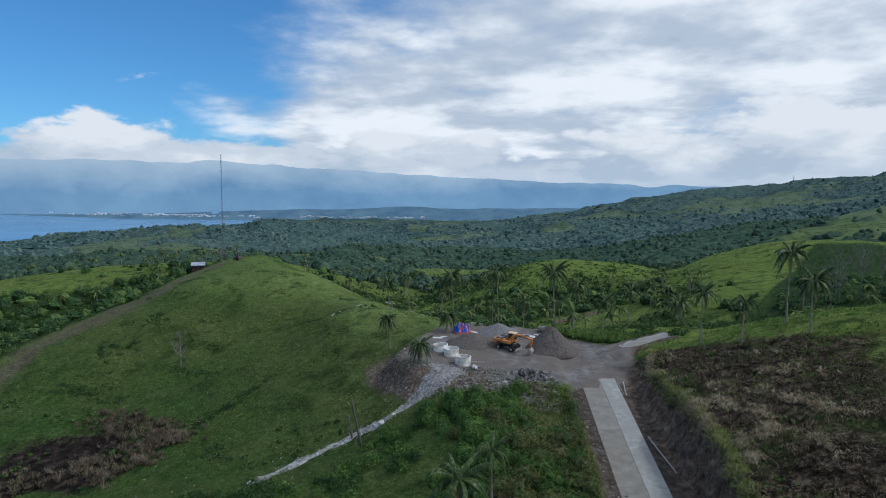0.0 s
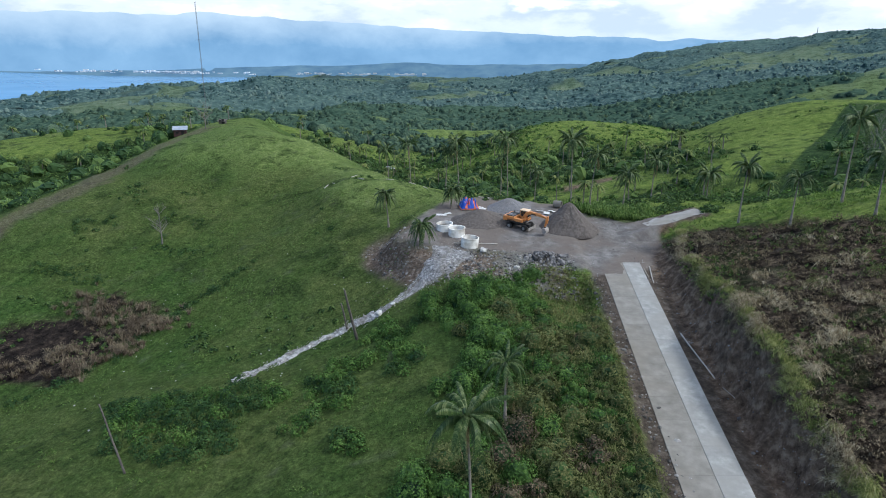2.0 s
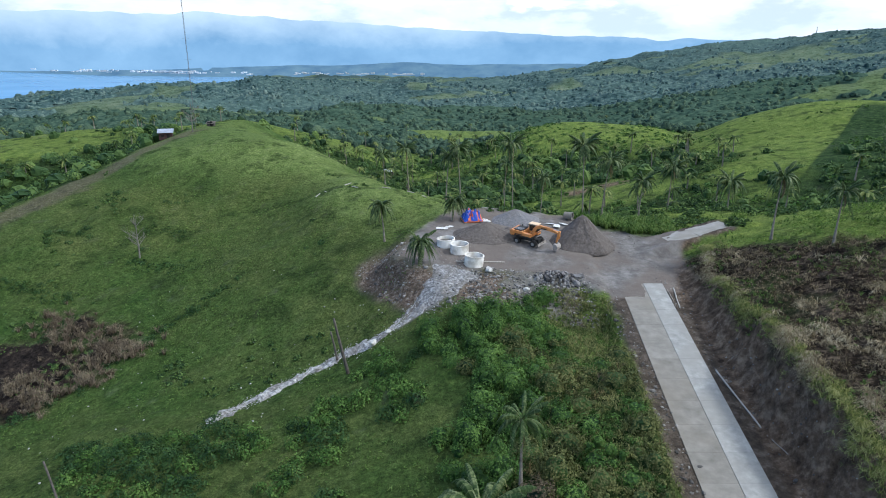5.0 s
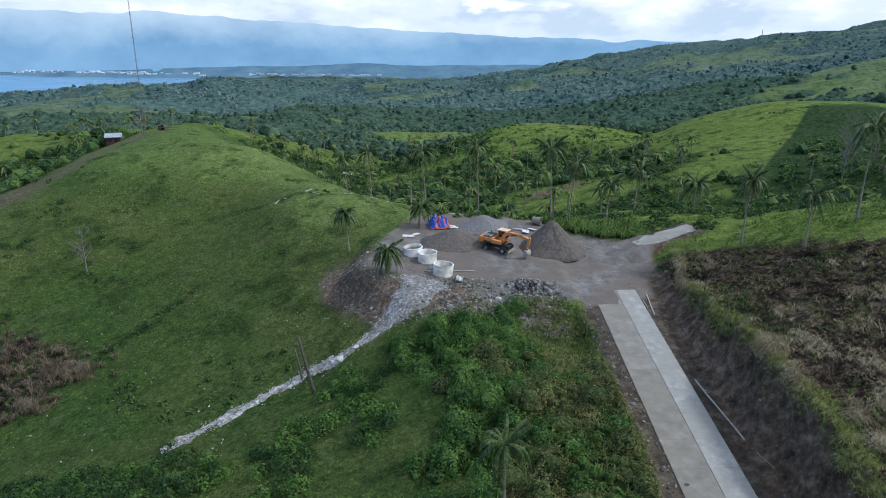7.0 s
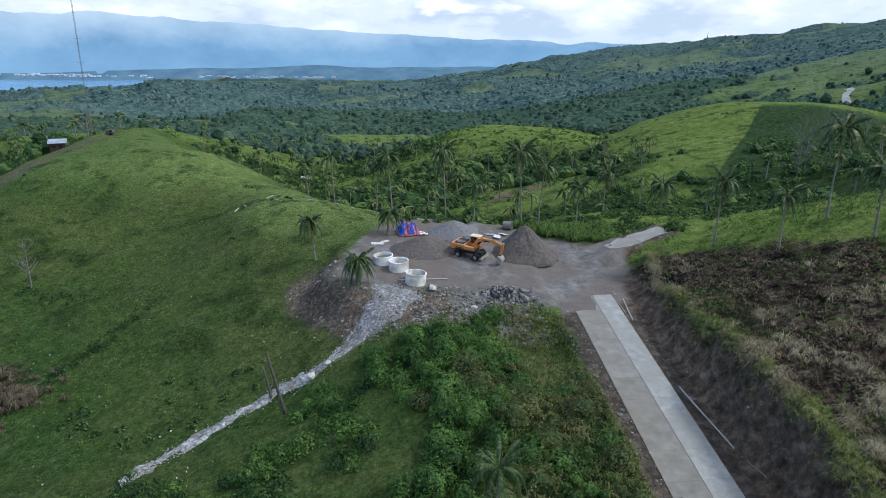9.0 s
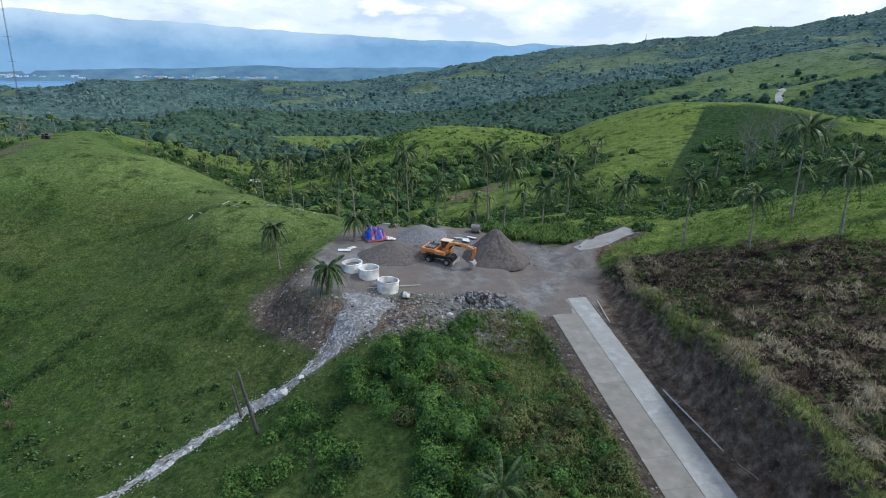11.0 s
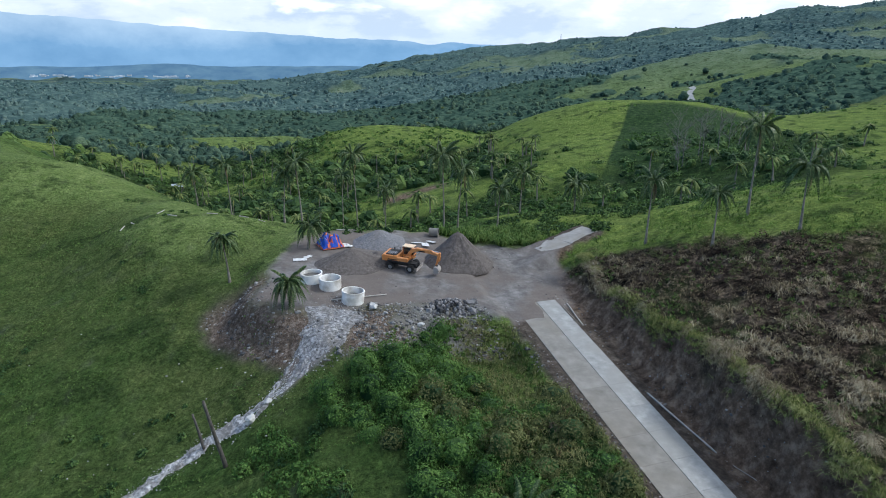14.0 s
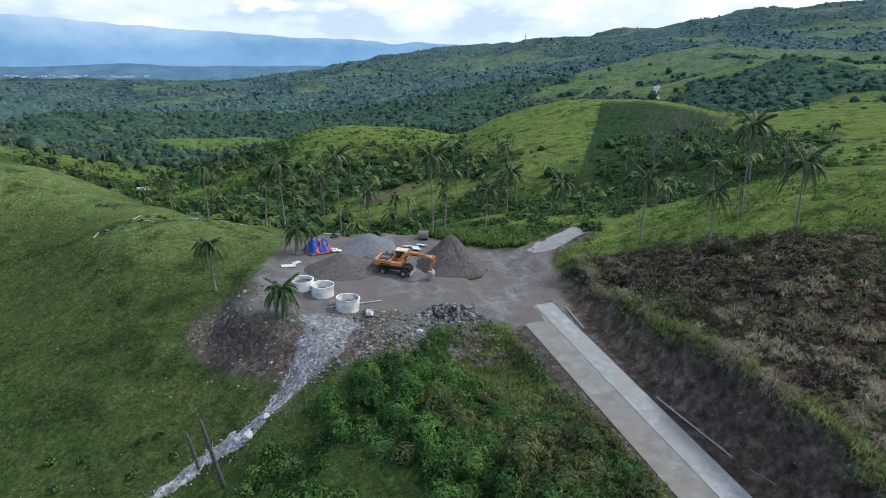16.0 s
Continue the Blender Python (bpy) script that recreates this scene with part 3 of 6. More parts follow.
# the planted field ends at a straight edge across the hill
edge = gn.new("ShaderNodeVectorMath")
edge.operation = "DOT_PRODUCT"
edge.inputs[1].default_value = (1.0, -0.7625, 0.0)
gl.new(gpos, edge.inputs[0])
eline = gn.new("ShaderNodeMapRange")
eline.inputs[1].default_value, eline.inputs[2].default_value = -57.6, -56.4
gl.new(edge.outputs["Value"], eline.inputs[0])
efac = gn.new("ShaderNodeMath")
efac.operation = "MULTIPLY"
gl.new(m_crop, efac.inputs[0])
gl.new(eline.outputs[0], efac.inputs[1])
gcol = gmix(efac.outputs[0], gcol, gramp(gnoise(0.6, 10, 0.75), (0.36, (0.012, 0.03, 0.012)), (0.5, (0.035, 0.068, 0.022)), (0.66, (0.075, 0.115, 0.038))))
dryc = gmix(m_burnt, dryc, gramp(gnoise(0.5, 10, 0.75), (0.4, (0.012, 0.010, 0.009)), (0.54, (0.04, 0.031, 0.024)), (0.68, (0.13, 0.10, 0.065))))
gcol = gmix(m_dry, gcol, dryc)
gcol = gmix(0.85, gcol, speck, "MULTIPLY")
gcol = gmix(m_soil, gcol, soilc)
gcol = gmix(m_gravel, gcol, gravc)
gb = gn["Principled BSDF"]
gl.new(gcol, gb.inputs["Base Color"])
gb.inputs["Roughness"].default_value, gb.inputs["Specular IOR Level"].default_value = 0.95, 0.03
gbump = gnode("ShaderNodeBump", Strength=1.0, Distance=0.6)
gl.new(gnoise(1.6, 10, 0.7), gbump.inputs["Height"])
gstr = gn.new("ShaderNodeMath")
gstr.operation = "MULTIPLY_ADD"
gstr.inputs[1].default_value, gstr.inputs[2].default_value = -0.8, 1.0
gl.new(m_gravel, gstr.inputs[0])
gl.new(gstr.outputs[0], gbump.inputs["Strength"])
gl.new(gbump.outputs[0], gb.inputs["Normal"])
ground_me.materials[0] = gm
ground = tagged(part("ground", ground_me, gm), "green hilly grassland with a cut earth bank and gravel yard", "ground", kind="structure")

# ---- the bay and the far mountains ----
wm = material("sea", [(0.3, (0.10, 0.24, 0.42)), (0.7, (0.16, 0.32, 0.50))], 0.004, rough=0.25, bump=0.1, bump_scale=0.05, spec=0.5)
av, rv = np.radians(np.linspace(-62, -16.6, 40)), np.linspace(1500, 4850, 36)
A2, R2 = [a.ravel() for a in np.meshgrid(av, rv)]
sea_z = -66 + 61 * np.maximum(R2 - 2150, 0) / 2700 * np.interp(np.degrees(A2), [-38, -28, -20], [1.0, 0.25, 0.0])
tagged(part("water", sheet_mesh("water", np.stack([R2 * np.sin(A2), 40 + R2 * np.cos(A2), sea_z], 1), grid_faces(40, 36), wm, True)),
       "calm blue bay below the mountains", "sea", kind="structure")


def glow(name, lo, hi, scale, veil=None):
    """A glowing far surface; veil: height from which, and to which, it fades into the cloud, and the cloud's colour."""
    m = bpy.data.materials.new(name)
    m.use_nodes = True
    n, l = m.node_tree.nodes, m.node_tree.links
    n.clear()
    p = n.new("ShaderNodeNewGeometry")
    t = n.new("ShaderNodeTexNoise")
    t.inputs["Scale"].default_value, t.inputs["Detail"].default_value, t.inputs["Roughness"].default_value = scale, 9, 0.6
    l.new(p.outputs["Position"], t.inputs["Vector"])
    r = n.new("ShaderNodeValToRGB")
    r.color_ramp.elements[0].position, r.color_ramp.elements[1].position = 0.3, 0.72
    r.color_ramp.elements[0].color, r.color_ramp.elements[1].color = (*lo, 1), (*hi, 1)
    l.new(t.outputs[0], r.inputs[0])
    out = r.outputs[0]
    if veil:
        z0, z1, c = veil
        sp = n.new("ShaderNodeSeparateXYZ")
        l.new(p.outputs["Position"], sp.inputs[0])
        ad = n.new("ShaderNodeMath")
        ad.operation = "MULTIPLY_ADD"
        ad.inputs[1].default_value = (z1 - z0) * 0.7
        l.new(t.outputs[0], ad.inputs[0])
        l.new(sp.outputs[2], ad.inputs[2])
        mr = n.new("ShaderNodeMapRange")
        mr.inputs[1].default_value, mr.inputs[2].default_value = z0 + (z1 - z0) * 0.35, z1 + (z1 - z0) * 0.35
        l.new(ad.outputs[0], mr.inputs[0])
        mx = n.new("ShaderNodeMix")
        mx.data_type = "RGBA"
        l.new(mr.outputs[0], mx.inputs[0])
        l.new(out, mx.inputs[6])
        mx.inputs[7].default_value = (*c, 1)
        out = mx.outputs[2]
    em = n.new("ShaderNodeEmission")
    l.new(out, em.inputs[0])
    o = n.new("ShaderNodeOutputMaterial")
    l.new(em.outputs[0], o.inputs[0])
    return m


def far_range(name, dist, peaks, base, rough, seed, mat, label):
    """A mountain range round the horizon: crest heights in degrees over bearings, with folded flanks."""
    az = np.linspace(-62, 62, 420)
    crest = np.interp(az, *peaks)
    crest = crest + rough * fbm(az / 5, az * 0 + seed, 6, seed)
    rows = []
    for k in np.linspace(0, 1, 14):
        el = np.radians(base + (crest - base) * k)
        d = dist - 420 * (1 - k) + 160 * fbm(az / 1.6, az * 0 + k * 2.2, 4, seed + 5) * (1 - k)
        rows.append(np.stack([d * np.sin(np.radians(az)), 40 + d * np.cos(np.radians(az)), 33 + d * np.tan(el)], 1))
    return tagged(part(name, sheet_mesh(name, np.concatenate(rows), grid_faces(420, 14), mat, True)), label, "mountains", kind="structure")


# both ranges emit their colour: distance haze and cloud veil are painted, not lit
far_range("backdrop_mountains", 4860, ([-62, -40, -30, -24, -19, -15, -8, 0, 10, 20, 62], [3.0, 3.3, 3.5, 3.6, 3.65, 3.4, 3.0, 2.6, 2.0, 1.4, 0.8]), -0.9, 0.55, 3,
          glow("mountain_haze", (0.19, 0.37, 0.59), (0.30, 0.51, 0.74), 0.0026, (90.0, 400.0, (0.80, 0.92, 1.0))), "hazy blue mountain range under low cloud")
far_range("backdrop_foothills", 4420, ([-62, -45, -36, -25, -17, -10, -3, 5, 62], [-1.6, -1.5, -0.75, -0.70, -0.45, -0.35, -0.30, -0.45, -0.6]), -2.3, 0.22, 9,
          glow("foothill_haze", (0.095, 0.195, 0.32), (0.175, 0.305, 0.41), 0.012), "low foothills and coastal plain glowing haze blue")

# ---- plants ----
rng = np.random.default_rng(5)


def leaf_quads(P, N, size, aspect=0.55, loose=0.45):
    """Leaf blades as diamonds: one round each point of P, facing about N, of the given half length."""
    n = len(P)
    N = N + rng.normal(0, loose, (n, 3))
    N /= np.linalg.norm(N, axis=1, keepdims=True) + 1e-9
    t = np.cross(N, rng.normal(0, 1, (n, 3)))
    t /= np.linalg.norm(t, axis=1, keepdims=True) + 1e-9
    b = np.cross(N, t)
    s = np.reshape(size, (-1, 1)) * np.ones((n, 1))
    V = np.stack([P - t * s, P + b * s * aspect + N * s * 0.12, P + t * s, P - b * s * aspect + N * s * 0.12], 1).reshape(-1, 3)
    return V


def quad_faces(n):
    return np.arange(n * 4).reshape(-1, 4)


def clump_leaves(C, rad, high, count, size, loose=0.45, lift=0.0):
    """Leaves over the upper shell of bushes at C (n x 3) with radius and height arrays."""
    n = len(C)
    k = np.repeat(np.arange(n), count)
    d = rng.normal(0, 1, (len(k), 3))
    d[:, 2] = np.abs(d[:, 2]) * 0.9 + 0.02
    d /= np.linalg.norm(d, axis=1, keepdims=True)
    lump = 0.72 + 0.28 * np.sin(d[:, 0] * 5 + k) * np.cos(d[:, 1] * 6 + k * 1.7) + rng.normal(0, 0.10, len(k))
    P = C[k] + d * np.stack([rad[k] * lump, rad[k] * lump, high[k] * lump], 1)
    return leaf_quads(P, d + (0, 0, lift), size[k] * rng.uniform(0.6, 1.35, len(k)), 0.55, loose)


def tufts(C, blades, length, lean, width):
    """Grass tufts: arching blades, two quads each. length, lean and width: arrays by tuft."""
    k = np.repeat(np.arange(len(C)), blades)
    a = rng.uniform(0, 2 * np.pi, len(k))
    L = length[k] * rng.uniform(0.55, 1.2, len(k))
    out = np.stack([np.cos(a), np.sin(a), 0 * a], 1)
    side = np.stack([-np.sin(a), np.cos(a), 0 * a], 1) * (width[k] * rng.uniform(0.7, 1.3, len(k)))[:, None]
    base = C[k] + out * (L * 0.08)[:, None]
    le = lean[k] * rng.uniform(0.5, 1.4, len(k))
    mid = base + out * (L * 0.35 * le)[:, None] + np.array([0, 0, 1]) * (L * 0.62)[:, None]
    tip = base + out * (L * 0.95 * le)[:, None] + np.array([0, 0, 1]) * (L * (0.95 - 0.65 * np.clip(le, 0, 1.3)))[:, None]
    V = np.stack([base - side, base + side, mid + side * 0.8, mid - side * 0.8, tip + side * 0.15, tip - side * 0.15], 1).reshape(-1, 3)
    i = np.arange(len(k)) * 6
    F = np.concatenate([np.stack([i, i + 1, i + 2, i + 3], 1), np.stack([i + 3, i + 2, i + 4, i + 5], 1)])
    return V, F


def lumpy_crowns(C, rad, high, sides, rings):
    """Tree crowns as uneven domes of many facets: rings as shares of (radius, height) from the top down."""
    n = len(C)
    turn = rng.uniform(0, 6.283, n)
    V = [C + np.stack([0 * rad, 0 * rad, high], 1)]
    for q, (fr, fh) in enumerate(rings):
        for j in range(sides):
            a = turn + (j + 0.5 * (q % 2)) * 2 * np.pi / sides
            w = rad * fr * rng.uniform(0.70, 1.25, n)
            V.append(C + np.stack([np.cos(a) * w, np.sin(a) * w, high * (fh + rng.uniform(-0.14, 0.14, n))], 1))
    m = 1 + sides * len(rings)
    V = np.stack(V, 1).reshape(-1, 3)
    F = [(0, 1 + j, 1 + (j + 1) % sides) for j in range(sides)]
    for q in range(len(rings) - 1):
        o, p = 1 + q * sides, 1 + (q + 1) * sides
        for j in range(sides):
            jn = (j + 1) % sides
            F += [(o + j, p + j, p + jn), (o + j, p + jn, o + jn)]
    F = (np.array(F)[None] + (np.arange(n) * m)[:, None, None]).reshape(-1, 3)
    return V, F


def stuff(name, V, F, mat, label, category, round_faces=False):
    return tagged(part(name, sheet_mesh(name, V, F, mat, round_faces)), label, category, kind="stuff")


def on_ground(x, y, lift=0.0):
    return np.stack([x, y, land(x, y) + lift], 1)


# thicket between the rubble and the road: rounded shrubs packed side by side
def mound_leaves(x, y, rad, high, thick, size, loose=0.28, lift=-0.15):
    """Leaves over packed shrubs; their number goes with each one's size."""
    count = np.maximum(20, thick * rad * (rad + high) / 2).astype(int)
    k = np.repeat(np.arange(len(x)), count)
    d = rng.normal(0, 1, (len(k), 3))
    d[:, 2] = np.abs(d[:, 2]) * 0.9 - 0.05
    d /= np.linalg.norm(d, axis=1, keepdims=True)
    lump = 0.80 + 0.22 * np.sin(d[:, 0] * 6 + k) * np.cos(d[:, 1] * 7 + k * 1.7) + rng.normal(0, 0.07, len(k))
    P = on_ground(x, y, lift)[k] + d * np.stack([rad[k] * lump, rad[k] * lump, high[k] * lump], 1)
    V = leaf_quads(P, d + (0, 0, 0.1), size * rng.uniform(0.6, 1.4, len(k)), 0.6, loose)
    return V, quad_faces(len(k))


def packed(x, y, rad, gap):
    """Picks shrubs that do not crowd one another, the first come first."""
    keep = []
    for i in range(len(x)):
        if all((x[i] - x[j]) ** 2 + (y[i] - y[j]) ** 2 > (gap * (rad[i] + rad[j])) ** 2 for j in keep):
            keep.append(i)
    return np.array(keep, int)


THICKET_W = ([52, 70, 85, 96, 105, 112, 120, 126], [-7, -4, 1, 3, 1.5, -2.0, 2.0, 8])
x, y = rng.uniform(-12, 25, 5200), rng.uniform(52, 125, 5200)
d = x - road_x(y)
inside = smooth(-0.5, 1.0, x - np.interp(y, *THICKET_W) + 9 * fbm(x / 7, y / 7, 4, 71)) * smooth(-6.6, -7.6, d) * (1 - smooth(-15.5, -12.5, d + 3 * fbm(x / 5, y / 5, 3, 74)) * smooth(98, 106, y)) * smooth(-4.5, -6.0, pad_edge(x, y) - 2 * smooth(6, 12, x)) * (y < np.interp(x, [-6, 0, 2, 9, 13.8, 20], [116, 120.5, 119, 120.5, 125, 124]))
verge_side = smooth(-20, -13, d + 6 * fbm(x / 7, y / 7, 3, 90))
k = rng.random(5200) < inside * (1 - 0.25 * verge_side)
x, y, verge_side = x[k], y[k], verge_side[k]
rad = np.where(rng.random(len(x)) < 0.35 + 0.6 * verge_side, rng.uniform(0.45, 0.95, len(x)), rng.uniform(1.0, 2.5, len(x)))
order = np.argsort(-rad + 0.9 * rng.random(len(x)))
order = order[packed(x[order], y[order], rad[order], 0.64)]
x, y, rad, verge_side = x[order], y[order], rad[order], verge_side[order]
swell = 1.6 * np.clip(fbm(x / 5, y / 5, 2, 73) + 0.15, 0, 0.6)
tone = fbm(x / 8, y / 8, 3, 72) + rng.normal(0, 0.10, len(x)) + 0.22 * verge_side - 0.3 * smooth(9, 3, x - np.interp(y, *THICKET_W))
high = rad * rng.uniform(0.8, 1.5, len(x)) * (1 - 0.3 * verge_side)
for name, k, mat, label in (("shrub_mounds", tone < 0.10, leaf, "packed mounds of bright green shrub on the slope"), ("olive_shrubs", (tone >= 0.10) & (tone < 0.50), leaf_olive, "low olive-green shrubs in the thicket beside the road"), ("withered_shrubs", tone >= 0.50, leaf_brown, "brownish withered shrubs among the green thicket")):
    stuff(name, *mound_leaves(x[k], y[k], rad[k], high[k], 210, 0.125, 0.34, swell[k] - 0.15), mat, label, "shrubs")
    # dark solid domes added under the leaves to block light and shade the mounds
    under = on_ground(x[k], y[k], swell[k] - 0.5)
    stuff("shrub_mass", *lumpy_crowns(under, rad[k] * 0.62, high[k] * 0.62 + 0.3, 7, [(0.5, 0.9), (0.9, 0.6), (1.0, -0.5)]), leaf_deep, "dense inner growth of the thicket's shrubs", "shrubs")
tx_, ty_, ttone = x, y, tone
# bushes by the rubble, the brush lines and the weedy clumps of the pasture
spots = [(-51, 102, 3), (-46, 100, 4), (-41, 98, 5), (-40.5, 102, 4), (-36, 97, 5), (-34, 93.5, 4), (-30.5, 97, 4), (-27, 96.4, 3), (-36, 88, 4), (-31, 88, 3), (-41, 92, 4), (-46, 95, 3), (-16.8, 99.5, 3), (-16, 102, 2.2), (-16.6, 95, 3), (-14.5, 91, 2), (-9, 105.5, 3), (-9, 102, 2.6), (-11, 108.5, 2.6), (-5.5, 96.5, 2), (-5.5, 99.5, 1.6), (-11.5, 81, 2), (-19, 88, 2.2)]
x, y, rad = [np.concatenate(v) for v in zip(*[(a + rng.normal(0, 0.55 * q, int(9 * q)), b + rng.normal(0, 0.45 * q, int(9 * q)), rng.uniform(0.5, 1.5, int(9 * q)) * (0.78 + 0.17 * q)) for a, b, q in spots])]
k = packed(x, y, rad, 0.55)
k = k[np.abs(y[k] - spill_y(x[k])) > spill_half(x[k]) + 0.8]
x, y, rad = x[k], y[k], rad[k]
hi = rad * rng.uniform(0.9, 1.4, len(x))
bright = rng.random(len(x)) < np.where(x > -24, 0.75, 0.25)
for name, k, mat, label in (("slope_bushes", ~bright, leaf_deep, "dark leafy bushes below the rubble stream"), ("slope_shrubs", bright, leaf, "green shrubs scattered below the rubble stream")):
    stuff(name, *mound_leaves(x[k], y[k], rad[k], hi[k], 130, 0.15, 0.35), mat, label, "bushes")
lines = [((-45, 144), (-59, 127), 60), ((-59, 158), (-72, 162), 30), ((-80, 150), (-98, 157), 40), ((-64, 119), (-74, 110), 34), ((-74, 138), (-84, 141), 20), ((-86, 182), (-90, 196), 14), ((-70, 174), (-66, 172), 12), ((-97, 171), (-86, 173), 16), ((-73, 188), (-70, 187), 6), ((-31, 154), (-28, 152), 7)]
x = np.concatenate([a[0] + (b[0] - a[0]) * rng.random(n) + rng.normal(0, 2.2, n) for a, b, n in lines])
y = np.concatenate([np.interp(x[i0:i0 + n], sorted((a[0], b[0])), (a[1], b[1]) if a[0] < b[0] else (b[1], a[1])) + rng.normal(0, 1.6, n) for (a, b, n), i0 in zip(lines, np.cumsum([0] + [q[2] for q in lines]))])
rad = rng.uniform(0.4, 1.25, len(x))
stuff("brush", *mound_leaves(x, y, rad, rad * rng.uniform(0.6, 1.1, len(x)), 70, 0.16, 0.4), leaf_deep, "dark low brush in lines across the hillside", "brush")
b = ttone > 0.3
C = on_ground(tx_[b], ty_[b], 0.1)
V, F = tufts(C, 26, rng.uniform(0.7, 1.5, b.sum()), np.full(b.sum(), 0.8), np.full(b.sum(), 0.03))
brown_mix = material("withered_grass", [(0.2, (0.045, 0.04, 0.02)), (0.5, (0.10, 0.095, 0.04)), (0.8, (0.24, 0.20, 0.09))], 0.3, island=0.8, rough=0.8, translucent=0.2)
stuff("withered_undergrowth", V, F, brown_mix, "brownish withered undergrowth among the green thicket", "dry grass")

# dark bushes: the left gully, the hedge behind the yard, the hill
x2, y2 = rng.uniform(-110, -20, 900), rng.uniform(105, 215, 900)
k2 = (fbm(x2 / 11, y2 / 11, 3, 76) + 0.25 * smooth(26, 4, np.abs(y2 - 128 - 0.62 * (x2 + 60) * -0.5)) > 0.42)
x3, y3 = rng.uniform(2, 40, 150), rng.uniform(158, 166, 150)
y3 = y3 - smooth(26, 40, x3) * 10
k3 = rng.random(150) < 0.55
x4, y4 = rng.uniform(40, 110, 500), rng.uniform(152, 178, 500)
k4 = fbm(x4 / 8, y4 / 8, 3, 77) > 0.0
x5, y5 = 53.2 + rng.normal(0, 0.9, 16), 146.6 + rng.normal(0, 1.2, 16)
x, y = np.concatenate([x2[k2], x3[k3], x4[k4], x5]), np.concatenate([y2[k2], y3[k3], y4[k4], y5])
C = on_ground(x, y, -0.15)
rad = np.concatenate([rng.uniform(0.35, 1.0, k2.sum()), rng.uniform(0.7, 1.4, k3.sum()), rng.uniform(0.6, 1.5, k4.sum()), rng.uniform(0.6, 1.3, 16)])
stuff("bushes", clump_leaves(C, rad, rad * 0.95, 60, 0.16 + 0.12 * rad), quad_faces(len(x) * 60), leaf_dark, "dark green bushes scattered over the grassy slopes", "bushes")

# shrubs over the hills beyond the ravine
x, y = rng.uniform(-60, 330, 7800), rng.uniform(172, 460, 7800)
r = np.hypot(x, y - 40)
k = (fbm(x / 28, y / 28, 4, 101) + 0.4 * fbm(x / 6, y / 6, 2, 102) + 0.45 * smooth(-4, -16, land(x, y, False)) > 0.30) & (r > 165) & (r < 470) & ((x > -5) | (y > 275))
C = on_ground(x[k], y[k], -0.2)
rad = rng.uniform(0.5, 1.7, k.sum())
stuff("hill_shrubs", clump_leaves(C, rad, rad * 0.9, 22, 0.30 * rad + 0.12, 0.4, 0.3), quad_faces(k.sum() * 22), leaf, "scattered green shrubs on the far pasture hills", "shrubs")
# bleached reeds round the burnt patch in the left gully
spots = [(-72, 136, 3.5, 40), (-65, 132, 3.2, 60), (-59, 129, 2.6, 50), (-62.5, 122.5, 2.4, 40), (-68, 119, 2.2, 40), (-73, 124, 2.5, 30), (-78, 141, 3, 30), (-84, 119, 4, 30)]
x, y = [np.concatenate(v) for v in zip(*[(a + rng.normal(0, q, n), b + rng.normal(0, 0.7 * q, n)) for a, b, q, n in spots])]
C = on_ground(x, y, -0.1)
pale_blade = material("pale_straw", [(0.2, (0.10, 0.078, 0.042)), (0.5, (0.28, 0.225, 0.135)), (0.8, (0.58, 0.51, 0.36))], 0.4, island=0.7, rough=0.8, translucent=0.25)
reed_blade = material("gully_reed", [(0.2, (0.055, 0.042, 0.03)), (0.5, (0.15, 0.118, 0.08)), (0.8, (0.31, 0.26, 0.18))], 0.3, island=0.5, rough=0.8, translucent=0.2)
V, F = tufts(C, 46, rng.uniform(0.9, 2.3, len(x)), rng.uniform(0.4, 0.9, len(x)), np.full(len(x), 0.035))
stuff("gully_reeds", V, F, reed_blade, "tall withered reeds round the burnt gully", "dry grass")
# tall cane grass where the yard meets the ravine
x, y = rng.uniform(24, 44, 130), rng.uniform(149, 162, 130)
k = (pad_edge(x, y) < -0.8) & (np.abs(second_road(x, y)[1]) > 3.4)
C = on_ground(x[k], y[k], -0.1)
V, F = tufts(C, 46, rng.uniform(1.8, 3.2, len(C)), np.full(len(C), 0.75), np.full(len(C), 0.06))
stuff("cane_grass", V, F, green_blade, "tall green cane grass at the yard's rim", "grass")

# dry grass on the land above the cut bank
x, y = rng.uniform(34, 82, 6500), rng.uniform(58, 142, 6500)
d = x - road_x(y)
k = rng.random(6500) < 1.3 * smooth(8.6, 10.0, d) * smooth(40, 27, d + 9 * fbm(x / 7, y / 7, 4, 41) - 0.16 * (y - 100)) * smooth(2, -4, y - np.interp(x, *DRY_TOP) + 9 * fbm(x / 7, y / 7, 4, 41)) * (0.15 + 0.85 * smooth(-0.15, 0.15, fbm(x / 5, y / 5, 3, 81)))
C = on_ground(x[k], y[k], -0.05)
V, F = tufts(C, 20, rng.uniform(0.35, 1.0, len(C)), rng.uniform(0.6, 1.3, len(C)), np.full(len(C), 0.022))
stuff("dry_grass", V, F, dry_blade, "dry brown grass above the earth bank", "dry grass")
x, y = rng.uniform(38, 90, 2600), rng.uniform(56, 142, 2600)
d = x - road_x(y)
k = (rng.random(2600) < 0.9 * smooth(9.6, 11.0, d) * smooth(48, 32, d - 0.16 * (y - 100)) * smooth(2, -3, y - np.interp(x, *DRY_TOP) + 9 * fbm(x / 7, y / 7, 4, 41))) & (fbm(x / 4, y / 4, 3, 82) > -0.10)
x, y = x[k], y[k]
rad = rng.uniform(0.4, 1.5, len(x))
order = packed(x, y, rad, 0.5)
x, y, rad = x[order], y[order], rad[order]
